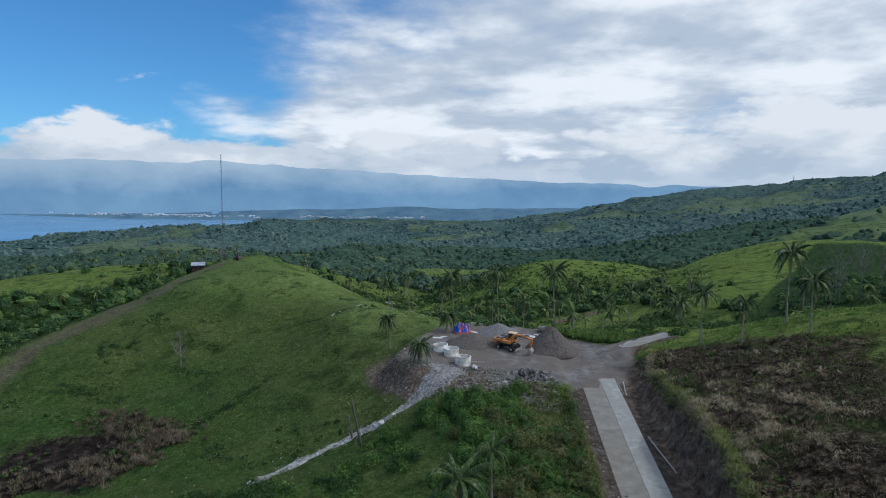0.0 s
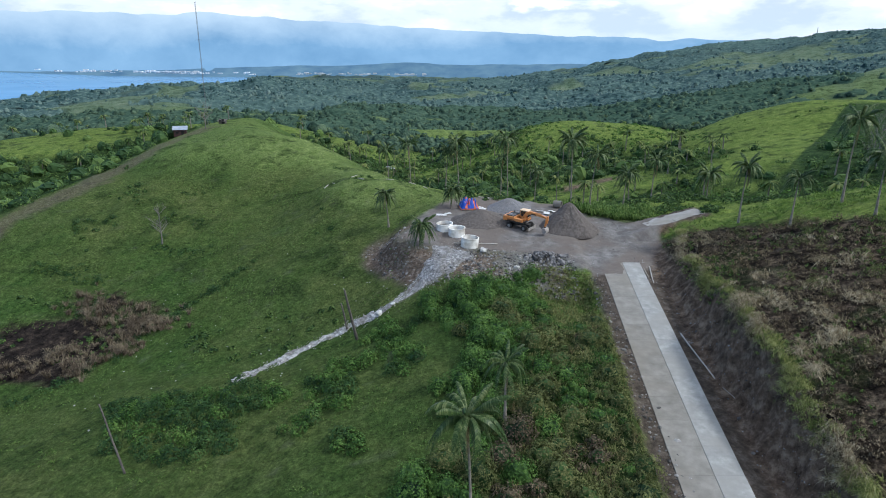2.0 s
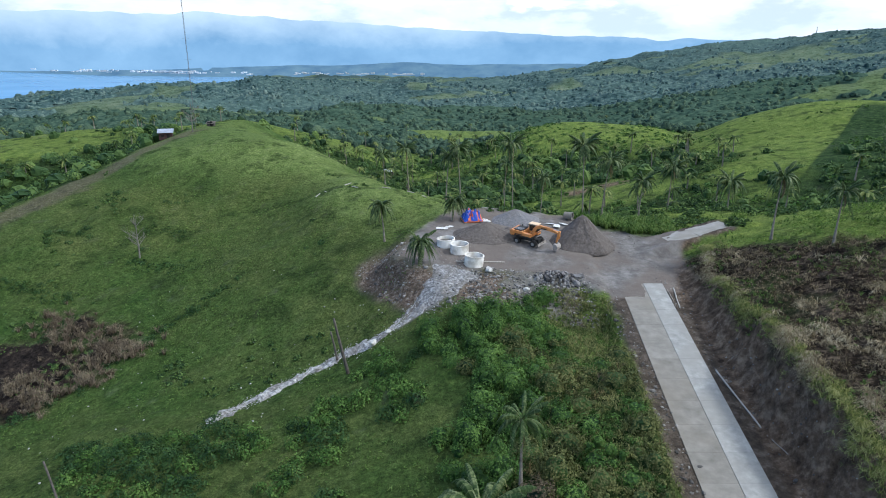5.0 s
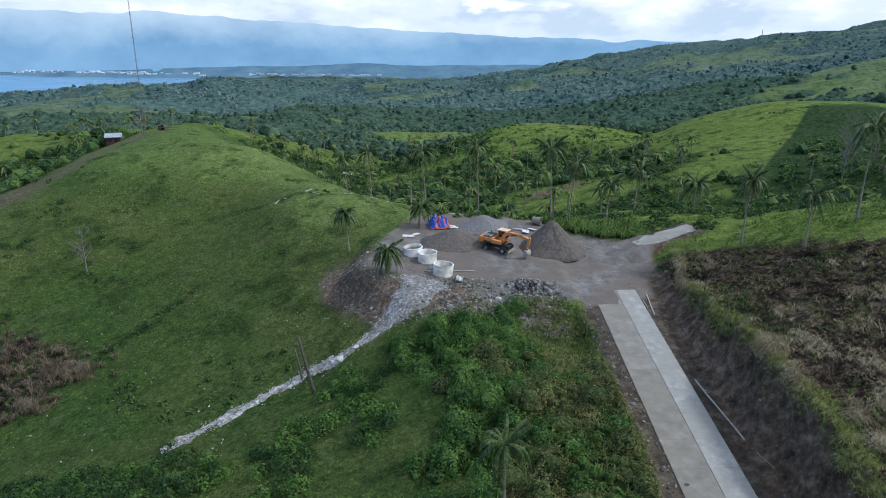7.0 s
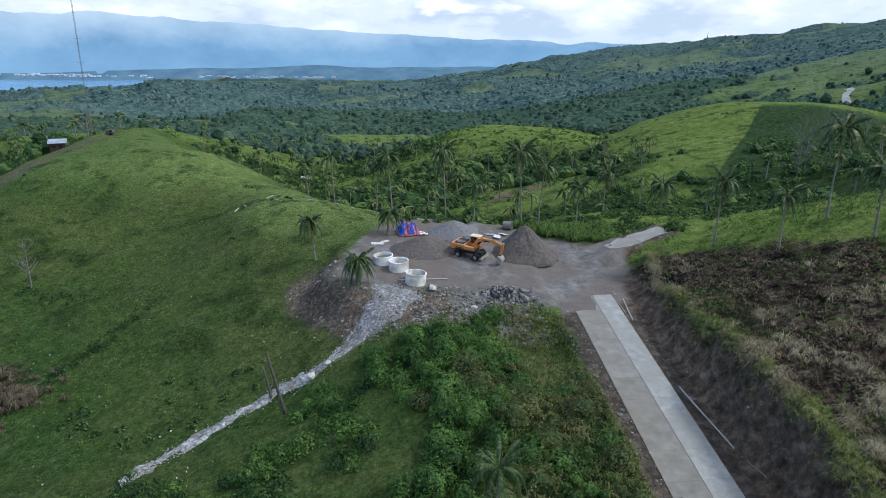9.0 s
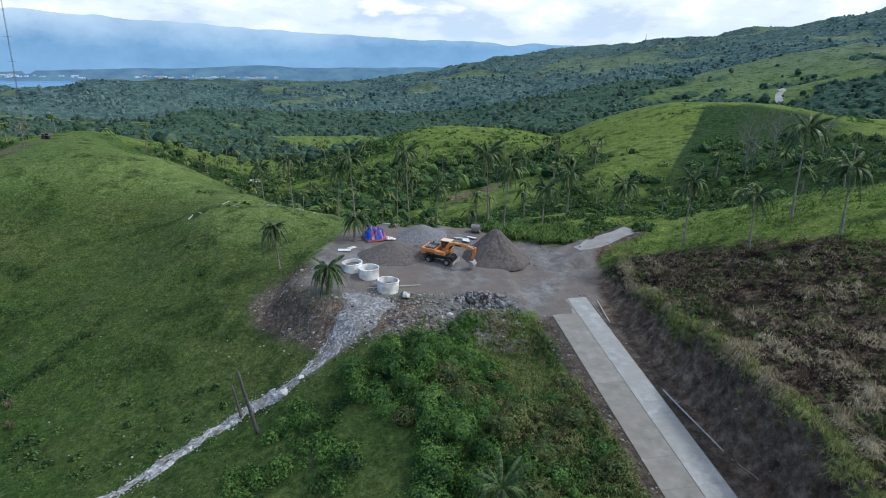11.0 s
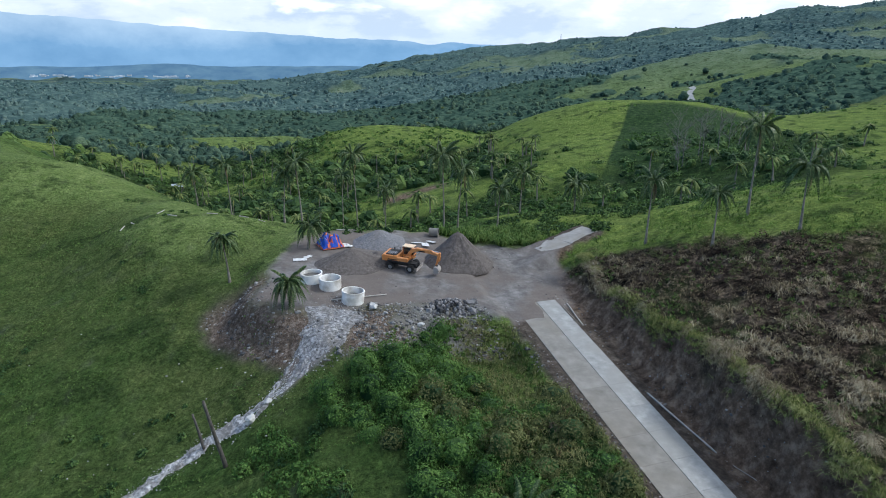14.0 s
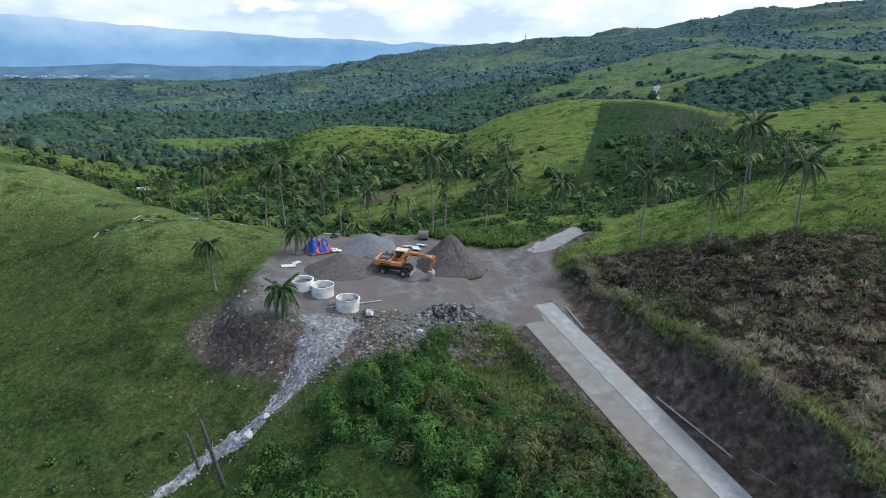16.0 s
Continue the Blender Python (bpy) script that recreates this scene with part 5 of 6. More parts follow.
k = (rng.random(n) < pm * (1 - 0.7 * smooth(1.0, 0.7, np.hypot((x - 58) / 34, (y - 292) / 30)))) & ((y > 176) | (r > 260)) & (zz > -64) & (np.hypot((x + 240) / 62, (y - 372) / 46) > 1) & ~((np.abs(x + 85) < 60) & (y < 275) & (y > 100))
V, F, T, TF = grove(x[k], y[k], rng.uniform(4.5, 11, k.sum()))
stuff("palm_grove", V, F, palm_far, "groves of coconut palms in the valley", "palm trees")
stuff("grove_trunks", T, TF, trunk_mat, "thin grey trunks of the valley palms", "palm trunks")

# ---- roads ----


def slab_mesh(x0, x1, length, slope_x, slope_z, thick, mat, seed):
    """A cast slab from x0 to x1 across and length along y, leaning with the road, with a rounded arris."""
    bm = bmesh.new()
    a = 0.012
    rows = []
    for yy, inset in ((0, 1), (a, 0), (length / 2, 0), (length - a, 0), (length, 1)):
        sx, sz = slope_x * yy, slope_z * yy
        row = []
        for xx, dz in ((x0, -thick), (x0, -a), (x0 + a, 0), ((x0 + x1) / 2, 0.015), (x1 - a, 0), (x1, -a), (x1, -thick)):
            row.append(bm.verts.new((xx + sx, yy, sz + (dz - a if inset and dz > -0.02 else dz))))
        rows.append(row)
    for p, q in zip(rows, rows[1:]):
        for k in range(len(p) - 1):
            bm.faces.new((p[k], p[k + 1], q[k + 1], q[k]))
    bm.faces.new(rows[0])
    bm.faces.new(rows[-1])
    bmesh.ops.recalc_face_normals(bm, faces=bm.faces)
    me = bpy.data.meshes.new("slab")
    bm.to_mesh(me)
    bm.free()
    me.materials.append(mat)
    return me


bed_mat = material("road_bed", [(0.3, (0.06, 0.055, 0.05)), (0.7, (0.13, 0.12, 0.11))], 2.0, bump=0.02)
ys = np.linspace(-60, ROAD_END, 60)
bed = np.concatenate([np.stack([road_x(ys) + s * (ROAD_HALF + 0.05), ys, road_z(ys) + dz], 1) for s, dz in ((-1, -0.4), (-1, -0.10), (1, -0.10), (1, -0.4))])
road_1 = tagged(part("road_1", sheet_mesh("road_1", bed, grid_faces(60, 4), bed_mat)), "two-lane concrete farm road with a newer pale lane", "road", kind="structure")
SLAB = 4.5
left_slab = slab_mesh(-ROAD_HALF, 0.38, SLAB - 0.008, 0.058, 0.11, 0.12, concrete, 1)
right_slab = slab_mesh(0.40, ROAD_HALF, SLAB - 0.008, 0.058, 0.11, 0.16, concrete_new, 2)
yy = ROAD_END - SLAB
while yy > -60:
    part("slab", left_slab, parent=road_1).matrix_local = pose(road_x(yy), yy, road_z(yy))
    part("slab", right_slab, parent=road_1).matrix_local = pose(road_x(yy), yy, road_z(yy) + 0.04)
    yy -= SLAB
road_2 = tagged(new("road_2"), "pale concrete road climbing past the yard", "road", kind="structure")
concrete_pale = material("dusty_concrete", [(0.25, (0.22, 0.21, 0.195)), (0.5, (0.30, 0.29, 0.272)), (0.8, (0.38, 0.37, 0.35))], 0.8, detail=10, rough=0.9, bump=0.004, bump_scale=25, second=(0.3, (0.24, 0.22, 0.19), 0.8))
R2_RUN = [(39.4, 144.3, 2.7), (44.6, 145.3, 2.45), (48.6, 146.4, 2.3), (51.4, 147.2, 2.2)]
for (xa, ya, wa), (xb, yb, wb) in zip(R2_RUN, R2_RUN[1:]):
    # each cast bay narrows a little towards the bend
    bm = bmesh.new()
    rows = []
    for q, inset in ((0.0, 1), (0.004, 0), (0.5, 0), (0.994, 0), (0.998, 1)):
        px, py, w = xa + (xb - xa) * q, ya + (yb - ya) * q, wa + (wb - wa) * q
        nx, ny = -(yb - ya), xb - xa
        ln = math.hypot(nx, ny)
        z = float(second_road(px, py)[2]) - 0.16 * float(smooth(41.5, 39.4, np.array(px)))
        rows.append([bm.verts.new((px + nx / ln * w * o, py + ny / ln * w * o, z + dz - (0.012 if inset and dz > -0.05 else 0))) for o, dz in ((-1, -0.16), (-1, -0.012), (-0.99, 0), (0, 0.02), (0.99, 0), (1, -0.012), (1, -0.16))])
    for p, q in zip(rows, rows[1:]):
        for k in range(6):
            bm.faces.new((p[k], p[k + 1], q[k + 1], q[k]))
    bm.faces.new(rows[0])
    bm.faces.new(rows[-1])
    part("slab", bm, concrete_pale, road_2)

# ---- loose stone ----


def rock_mesh(seed, mat, flat=0.75, name="stone", sub=1):
    r = random.Random(seed)
    bm = bmesh.new()
    bmesh.ops.create_icosphere(bm, subdivisions=sub, radius=1.0)
    off = Vector((r.uniform(-50, 50), r.uniform(-50, 50), r.uniform(-50, 50)))
    for v in bm.verts:
        v.co *= 0.80 + 0.35 * noise.noise(v.co * 1.1 + off) + r.uniform(-0.16, 0.16)
        v.co.z *= flat
        v.co.x *= 1.15
    me = bpy.data.meshes.new(name)
    bm.to_mesh(me)
    bm.free()
    me.materials.append(mat)
    return me


ROCKS = [rock_mesh(s, stone_mat) for s in range(7)]
rock_mat = material("quarry_rock", [(0.2, (0.05, 0.049, 0.051)), (0.5, (0.125, 0.123, 0.125)), (0.8, (0.29, 0.28, 0.275))], 1.3, per_object=0.7, bump=0.05)
for me in ROCKS:
    me.materials[0] = rock_mat
heap_root = tagged(new("rock_heap"), "heap of dark quarry rocks at the yard's edge", "rock heap")
heap_root.matrix_basis = pose(17.0, 127.6, pad_z(17.0, 127.6) - 0.15)
rr = random.Random(3)
for k in range(170):
    a, q = rr.uniform(0, 6.283), rr.random() ** 0.6
    x, y = 3.9 * q * math.cos(a), 2.3 * q * math.sin(a) - 0.2
    z = 1.1 * (1 - q) ** 0.8 * rr.uniform(0.5, 1.0) + 0.05
    s = rr.uniform(0.16, 0.46) * (1.9 if k % 11 == 0 else 0.95)
    ob = part("rock", ROCKS[k % 7], parent=heap_root)
    gz = ground_z(17.0 + x, 127.6 + y) - pad_z(17.0, 127.6)
    ob.matrix_local = pose(x, y, gz + z, rr.uniform(0, 360), rr.uniform(0, 360), rr.uniform(0, 360)) @ Matrix.Diagonal((s, s, s, 1))


def boulder(x, y, size, seed, label, mat=white_stone, sink=0.2):
    ob = part("boulder", rock_mesh(seed, mat, 0.7, "boulder", 2))
    ob.matrix_basis = pose(x, y, ground_z(x, y) + size * (0.55 - sink), 8, 5, seed * 40) @ Matrix.Diagonal((size, size * 0.8, size, 1))
    return tagged(ob, label, "boulder")


boulder(5.6, 128.6, 0.95, 11, "large pale boulder beside a concrete ring")
boulder(7.0, 127.2, 0.45, 12, "small grey boulder on the rubble slope", stone_mat)
boulder(11.4, 124.6, 0.6, 13, "pale boulder at the foot of the rubble", white_stone)
boulder(-10.0, 116.6, 0.55, 14, "pale boulder beside the rubble stream", white_stone)
boulder(-12.2, 115.3, 0.9, 15, "pale limestone lump beside the rubble stream", white_stone)

ico = bmesh.new()
bmesh.ops.create_icosphere(ico, subdivisions=1, radius=1.0)
ICO_V = np.array([v.co[:] for v in ico.verts])
ICO_F = np.array([[v.index for v in f.verts] for f in ico.faces])
ico.free()


def pebbles(P, size):
    """Many broken stones in one mesh."""
    n, m = len(P), len(ICO_V)
    sc = size[:, None, None] * rng.uniform(0.55, 1.25, (n, 1, 3)) * rng.uniform(0.8, 1.2, (n, m, 1))
    a = rng.uniform(0, 6.283, n)
    V = ICO_V[None] * sc
    c, s = np.cos(a)[:, None], np.sin(a)[:, None]
    V = np.stack([V[..., 0] * c - V[..., 1] * s, V[..., 0] * s + V[..., 1] * c, V[..., 2] * 0.75], -1) + P[:, None]
    F = ICO_F[None] + (np.arange(n) * m)[:, None, None]
    return V.reshape(-1, 3), F.reshape(-1, 3)


# rubble stream
sx_ = np.linspace(-34, 1.9, 190)
nu = 25
V = []
for q in sx_:
    w = float(spill_half(q)) * (1 + (0.75 if q < -5 else 0.3) * float(fbm(np.array([q / 1.1]), np.array([0.5]), 3, 91)[0]))
    cy = float(spill_y(q)) + 0.7 * float(fbm(np.array([q / 2.4]), np.array([4.5]), 3, 92)[0])
    run = float(spill_y(q + 1.2) - spill_y(q - 1.2)) / 2.4
    ln = math.hypot(1.0, run)
    u = np.linspace(-1, 1, nu)
    # width is laid square to the run of the stream
    xs, yq = q - u * w * run / ln, cy + u * w / ln
    z = land(xs, yq) + (0.14 + (0.28 * fbm(xs / 0.9, yq / 0.9, 4, 93) + 0.42 * fbm(q / 3.0 + 0 * u, u * w / 0.5, 3, 94)) * (1 if q < -5 else 0.45)) * (1 - u**4) - 0.15 * u**4 - 0.3 * float(smooth(-0.2, 1.9, np.array([q]))[0])
    V.append(np.stack([xs, yq, z], 1))
ny, nx_ = 190, nu
spill_mat = material("pale_rubble", [(0.36, (0.10, 0.10, 0.10)), (0.5, (0.29, 0.29, 0.292)), (0.64, (0.60, 0.60, 0.60))], 3.2, detail=11, rough=0.9, bump=0.09, bump_scale=4, second=(0.7, (0.13, 0.12, 0.11), 0.7))
fan_mat = material("grey_rubble", [(0.36, (0.085, 0.085, 0.088)), (0.5, (0.20, 0.20, 0.205)), (0.64, (0.40, 0.40, 0.405))], 3.2, detail=11, rough=0.9, bump=0.09, bump_scale=4, second=(0.7, (0.12, 0.11, 0.10), 0.6))
cut = 140
stuff("rubble_stream", np.concatenate(V[:cut + 1]), grid_faces(nx_, cut + 1), spill_mat, "stream of pale grey rubble spilled down the slope", "rubble")
stuff("rubble_fan", np.concatenate(V[cut:]), grid_faces(nx_, ny - cut), fan_mat, "fan of grey rubble below the yard's edge", "rubble")
x = rng.uniform(-33, 1.5, 1500)
q = spill_y(x) + rng.normal(0, 0.62, 1500) * (spill_half(x) + 0.25)
V, F = pebbles(on_ground(x, q, 0.08), rng.uniform(0.04, 0.15, 1500) * rng.uniform(0.5, 1.0, 1500))
stuff("rubble_stones", V, F, white_stone, "loose pale stones along the rubble stream", "stones")
# stones over the spoil slopes, yard edge and bank foot
x = np.concatenate([rng.uniform(-19, 4, 2200), rng.uniform(2, 22, 2600), rng.uniform(0, 35, 400), rng.uniform(33, 37.5, 700), rng.uniform(22.8, 25.6, 600), rng.uniform(27, 34, 180)])
y = np.concatenate([rng.uniform(115, 143, 2200), rng.uniform(118, 130, 2600), rng.uniform(128, 157, 400), rng.uniform(60, 130, 700), rng.uniform(60, 127, 600), rng.uniform(140, 150, 180)])
e = pad_edge(x, y)
k = ((e > -9) & (e < 1.5) & (y < 141)) | ((e > 0) & (rng.random(len(x)) < 0.5)) | (y < 112) | ((x > 33) & (y < 130)) | ((x < 26) & (x > 22.7) & (y < 127))
V, F = pebbles(on_ground(x[k], y[k], 0.02), np.clip(rng.lognormal(-2.35, 0.6, k.sum()), 0.03, 0.4) * np.where(x[k] > 32, 0.6, np.where(e[k] > 0.5, 0.5, np.where((x[k] > 2) & (x[k] < 15) & (y[k] > 118.5) & (y[k] < 129), 1.15, 1.0))))
stuff("loose_stones", V, F, stone_mat, "loose grey stones on spoil and road verges", "stones")
# a few pale stones on the pasture
x, y = rng.uniform(-60, -8, 90), rng.uniform(92, 150, 90)
V, F = pebbles(on_ground(x, y, 0.05), rng.uniform(0.05, 0.17, 90))
stuff("pasture_stones", V, F, white_stone, "scattered pale stones on the pasture", "stones")

# ---- heaps of gravel and sand ----


def heap_mesh(name, rx, ry, h, mat, seed, sharp=1.0, ridge=0.0):
    """A tipped heap: straight slopes at the angle of repose, rounded top and foot, slumps and runnels."""
    nr, na = 30, 72
    V = []
    for i in range(nr + 1):
        q = i / nr
        for j in range(na):
            a = 2 * math.pi * j / na
            c, s = math.cos(a), math.sin(a)
            w = 1 + 0.16 * noise.noise((c * 1.3 + seed, s * 1.3, 0.3)) + 0.06 * noise.noise((c * 4 + seed, s * 4, 0.9))
            z = h * max(0.0, (1 - q) - 0.09 * math.exp(-(q / 0.10) ** 2) * sharp) + 0.05 * h * (1 - q) ** 6
            z -= ridge * abs(noise.noise((a * 3.0, q * 1.5, seed))) * 4 * q * (1 - q)
            z += 0.05 * noise.noise((c * q * rx * 1.7, s * q * ry * 1.7, seed)) * (1 if q < 0.97 else 0)
            z = z - (0.35 * (q > 0.985))
            V.append((c * q * rx * w, s * q * ry * w, z))
    F = []
    for i in range(nr):
        for j in range(na):
            F.append((i * na + j, (i + 1) * na + j, (i + 1) * na + (j + 1) % na, i * na + (j + 1) % na))
    return sheet_mesh(name, V, F, mat, True)


def tipped_mound(x, y, rx, ry, h, mat, seed, label, turn=0, **kw):
    ob = part("sand_mound", heap_mesh("sand_mound", rx, ry, h, mat, seed, **kw))
    # it lies with the slope of the yard
    ob.matrix_basis = pose(x, y, pad_z(x, y) - 0.32) @ Matrix(((1, 0, 0, 0), (0, 1, 0, 0), (-0.045, 0.115, 1, 0), (0, 0, 0, 1))) @ pose(0, 0, 0, 0, 0, turn)
    return tagged(ob, label, "mound")


tipped_mound(23.2, 143.2, 6.2, 5.6, 6.0, sand_mat, 2, "tall pointed heap of dark sand and gravel", ridge=0.5)
tipped_mound(12.0, 153.6, 5.6, 4.8, 2.7, gravel_mat, 5, "grey crushed gravel heap with a rounded top")
tipped_mound(5.4, 145.0, 7.4, 5.0, 2.9, sand_mat, 8, "broad low heap of grey-brown sand", turn=8, ridge=0.25)
tipped_mound(10.2, 146.2, 3.6, 3.6, 1.6, sand_mat, 9, "small slumped heap of sand joining a larger one")

# ---- concrete rings and pipe ----


def ring_mesh(r, wall, h, seed):
    bm = bmesh.new()
    n = 56
    prof = [(r - wall, 0.0), (r, 0.0), (r + 0.01, 0.06), (r, 0.14), (r, h * 0.5), (r, h - 0.10), (r + 0.05, h - 0.08), (r + 0.05, h - 0.015), (r + 0.035, h), (r - wall + 0.02, h), (r - wall, h - 0.02), (r - wall, h * 0.5)]
    rings = [[bm.verts.new((p * math.cos(2 * math.pi * k / n), p * math.sin(2 * math.pi * k / n), z)) for p, z in prof] for k in range(n)]
    for k in range(n):
        a, b = rings[k], rings[(k + 1) % n]
        for i in range(len(prof)):
            j = (i + 1) % len(prof)
            bm.faces.new((a[i], b[i], b[j], a[j]))
    return bm


pour_mat = material("ring_floor", [(0.3, (0.07, 0.065, 0.06)), (0.7, (0.16, 0.15, 0.135))], 1.5, bump=0.03)
for k, (x, y, h, fill, label) in enumerate([(-1.7, 138.8, 1.45, 0.9, "white precast concrete ring half filled with earth"), (0.7, 136.2, 1.65, 0.6, "white precast concrete ring with dark fill"), (3.1, 131.1, 1.8, 0.85, "white precast concrete ring on the rubble's edge")]):
    root = tagged(new("concrete_ring"), label, "concrete ring", "precast rings in the yard")
    root.matrix_basis = pose(x, y, pad_z(x, y) - 0.1, 4 if k == 2 else 1.5, -2, k * 50)
    part("ring_wall", ring_mesh(1.62, 0.14, h, k), concrete_ring, root, smooth_faces=False)
    bm = bmesh.new()
    bmesh.ops.create_circle(bm, cap_ends=True, segments=40, radius=1.5, matrix=Matrix.Translation((0, 0, fill)))
    part("fill", bm, pour_mat, root, "dark earth inside the ring")
root = tagged(new("culvert_pipe"), "short grey concrete culvert pipe lying on its side", "pipe")
root.matrix_basis = pose(22.2, 155.6, pad_z(22.2, 155.6) + 0.72, 90, 0, 62)
bm = ring_mesh(0.78, 0.11, 1.7, 4)
part("pipe_wall", bm, concrete, root)

# ---- tarpaulin-covered load ----
blue_tarp = material("blue_tarpaulin", [(0.3, (0.01, 0.035, 0.26)), (0.7, (0.025, 0.10, 0.55))], 1.2, rough=0.4, bump=0.03, bump_scale=3)
orange_tarp = material("orange_tarpaulin", [(0.3, (0.42, 0.07, 0.035)), (0.7, (0.66, 0.20, 0.10))], 1.2, rough=0.45, bump=0.03, bump_scale=3)
white_sack = material("white_sacking", [(0.3, (0.45, 0.45, 0.45)), (0.7, (0.75, 0.75, 0.74))], 2.0, bump=0.03)


def drape(u0, u1, v0, v1, lift, seed, sx=1.9, sy=1.6, h=2.1, n=34, thick=0.02):
    """A sheet draped over a stacked load, between two shares of its length and width."""
    V, F = [], []
    for i in range(n):
        u = u0 + (u1 - u0) * i / (n - 1)
        for j in range(n):
            v = v0 + (v1 - v0) * j / (n - 1)
            fall = max(0.0, 1 - abs(u) ** 2.6) * max(0.0, 1 - abs(v) ** 2.6)
            z = h * fall**0.55 * (0.74 + 0.95 * noise.noise((u * 2.1 + 4, v * 2.1, 1.0)) - 0.1 * u) + lift
            z += 0.30 * noise.noise((u * 5 + seed, v * 5, 2.0)) * (0.4 + fall)
            fold = 0.06 * math.sin(9 * v + 5 * u + seed) * (1 - fall)
            V.append((u * sx * (1 + 0.06 * (1 - fall)) + fold + lift * u * 0.5, v * sy * (1 + 0.08 * (1 - fall)) + fold + lift * v * 0.5, max(z, 0.02 + lift * 0.2)))
    F = grid_faces(n, n)
    return sheet_mesh("tarpaulin", V, F, None, True)


root = tagged(new("covered_stack"), "stacked materials under blue and orange tarpaulins", "covered stack")
root.matrix_basis = pose(3.2, 152.4, pad_z(3.2, 152.4) - 0.05, 0, 0, 14)
for nm, args, mat, lab in (("tarpaulin", (-1, 1, -1, 1, 0.0, 1), orange_tarp, "faded orange tarpaulin"), ("tarpaulin", (-0.97, 0.38, -0.99, 1, 0.07, 7), blue_tarp, "bright blue tarpaulin"), ("tarpaulin", (0.62, 0.80, -0.98, 0.2, 0.07, 3), blue_tarp, "bright blue tarpaulin"), ("tarpaulin", (-0.55, -0.05, -0.99, -0.45, 0.13, 5), orange_tarp, "faded orange tarpaulin")):
    me = drape(*args)
    me.materials[0] = mat
    part(nm, me, None, root, lab)
for k in range(5):
    bm = bmesh.new()
    bmesh.ops.create_icosphere(bm, subdivisions=2, radius=0.42, matrix=Matrix.Diagonal((1.3, 0.8, 0.42, 1)))
    ob = tagged(part("cement_sack", bm, white_sack, smooth_faces=True), "plump white sack on the gravel", "sack", "sacks beside the covered stack")
    x, y = 5.6 + 0.5 * (k % 3), 151.6 + 0.75 * (k // 3) + 0.2 * (k % 2)
    ob.matrix_basis = pose(x, y, pad_z(x, y) + 0.18, 0, 0, 30 * k)
# white plastic sheet scraps
for k, (x, y, s) in enumerate([(-2.6, 146.8, 1.1), (-1.2, 147.8, 0.8), (20.0, 151.0, 1.3), (21.5, 152.2, 1.0), (18.6, 152.0, 0.9)]):
    n = 9
    V = [((i / (n - 1) - 0.5) * 2 * s, (j / (n - 1) - 0.5) * s, 0.10 + 0.10 * noise.noise((i * 0.7 + k * 9, j * 0.8, 0.0))) for j in range(n) for i in range(n)]
    ob = tagged(part("plastic_sheet", sheet_mesh("plastic_sheet", V, grid_faces(n, n), white_sack, True)), "crumpled pale plastic sheet on the gravel", "plastic sheet")
    ob.matrix_basis = pose(x, y, pad_z(x, y) + 0.08, 6.5, 2, 40 * k)

# ---- poles, planks, logs ----


def pole(name, a, b, ra, rb, mat, label, category, bend=0.0, sides=8, group=""):
    """A slightly crooked round pole from a to b."""
    A, B = Vector(a), Vector(b)
    bm = bmesh.new()
    pts, rad = [], []
    for i in range(9):
        t = i / 8
        p = (B - A) * t + Vector((0, 0, bend * math.sin(math.pi * t))) + Vector((noise.noise((t * 3, A.x, 1)), noise.noise((t * 3, A.x, 5)), 0)) * 0.06
        pts.append(p)
        rad.append(ra + (rb - ra) * t + 0.008 * (i % 2))
    tube(bm, pts, rad, sides)
    ob = part(name, bm, mat, smooth_faces=True)
    ob.matrix_basis = Matrix.Translation(A)
    return tagged(ob, label, category, group)


def lying(name, x0, y0, x1, y1, r, mat, label, category, lift=0.0, group=""):
    return pole(name, (x0, y0, ground_z(x0, y0) + r + lift), (x1, y1, ground_z(x1, y1) + r + lift), r, r * 0.8, mat, label, category, group=group)


pale_wood = material("bleached_wood", [(0.3, (0.33, 0.31, 0.28)), (0.7, (0.54, 0.52, 0.48))], 4.0, bump=0.01)
lying("bamboo_pole", 0.2, 131.6, 8.4, 132.4, 0.09, pale_wood, "long pale pole lying behind a ring", "pole", 0.05)
lying("timber_pole", 32.9 + 0.5, 102.6, 34.3, 91.6, 0.11, pale_wood, "long bleached pole lying along the road verge", "pole")
lying("timber_pole", 34.4, 90.4, 34.9, 86.6, 0.06, wood_mat, "weathered pole lying along the road verge", "pole")
lying("plank", 35.4, 126.4, 34.2, 119.4, 0.10, pale_wood, "bleached plank lying at the bank's foot", "plank")
lying("plank", 34.1, 125.4, 33.9, 121.4, 0.08, wood_mat, "short weathered plank beside the road end", "plank")
for x0, y0, x1, y1 in ((-33.2, 176.0, -32.2, 179.2), (-31.4, 178.0, -30.2, 175.8), (-26.6, 178.4, -24.8, 182.6), (-24.4, 175.2, -21.6, 172.6), (-17.4, 175.6, -14.0, 174.4), (-11.4, 174.2, -8.6, 173.2), (-7.8, 173.0, -6.0, 172.4)):
    x1, y1 = x0 + 0.62 * (x1 - x0), y0 + 0.62 * (y1 - y0)
    lying("felled_log", x0, y0, x1, y1, 0.10, pale_wood, "bleached felled palm log on the pasture", "log", 0.05, "logs on the hillside")
lying("timber_stack", 5.5, 160.2, 8.0, 159.6, 0.12, pale_wood, "pale sawn timbers stacked behind the yard", "timber")


grey_bark = material("grey_bark", [(0.3, (0.12, 0.11, 0.10)), (0.7, (0.24, 0.225, 0.205))], 3.0)


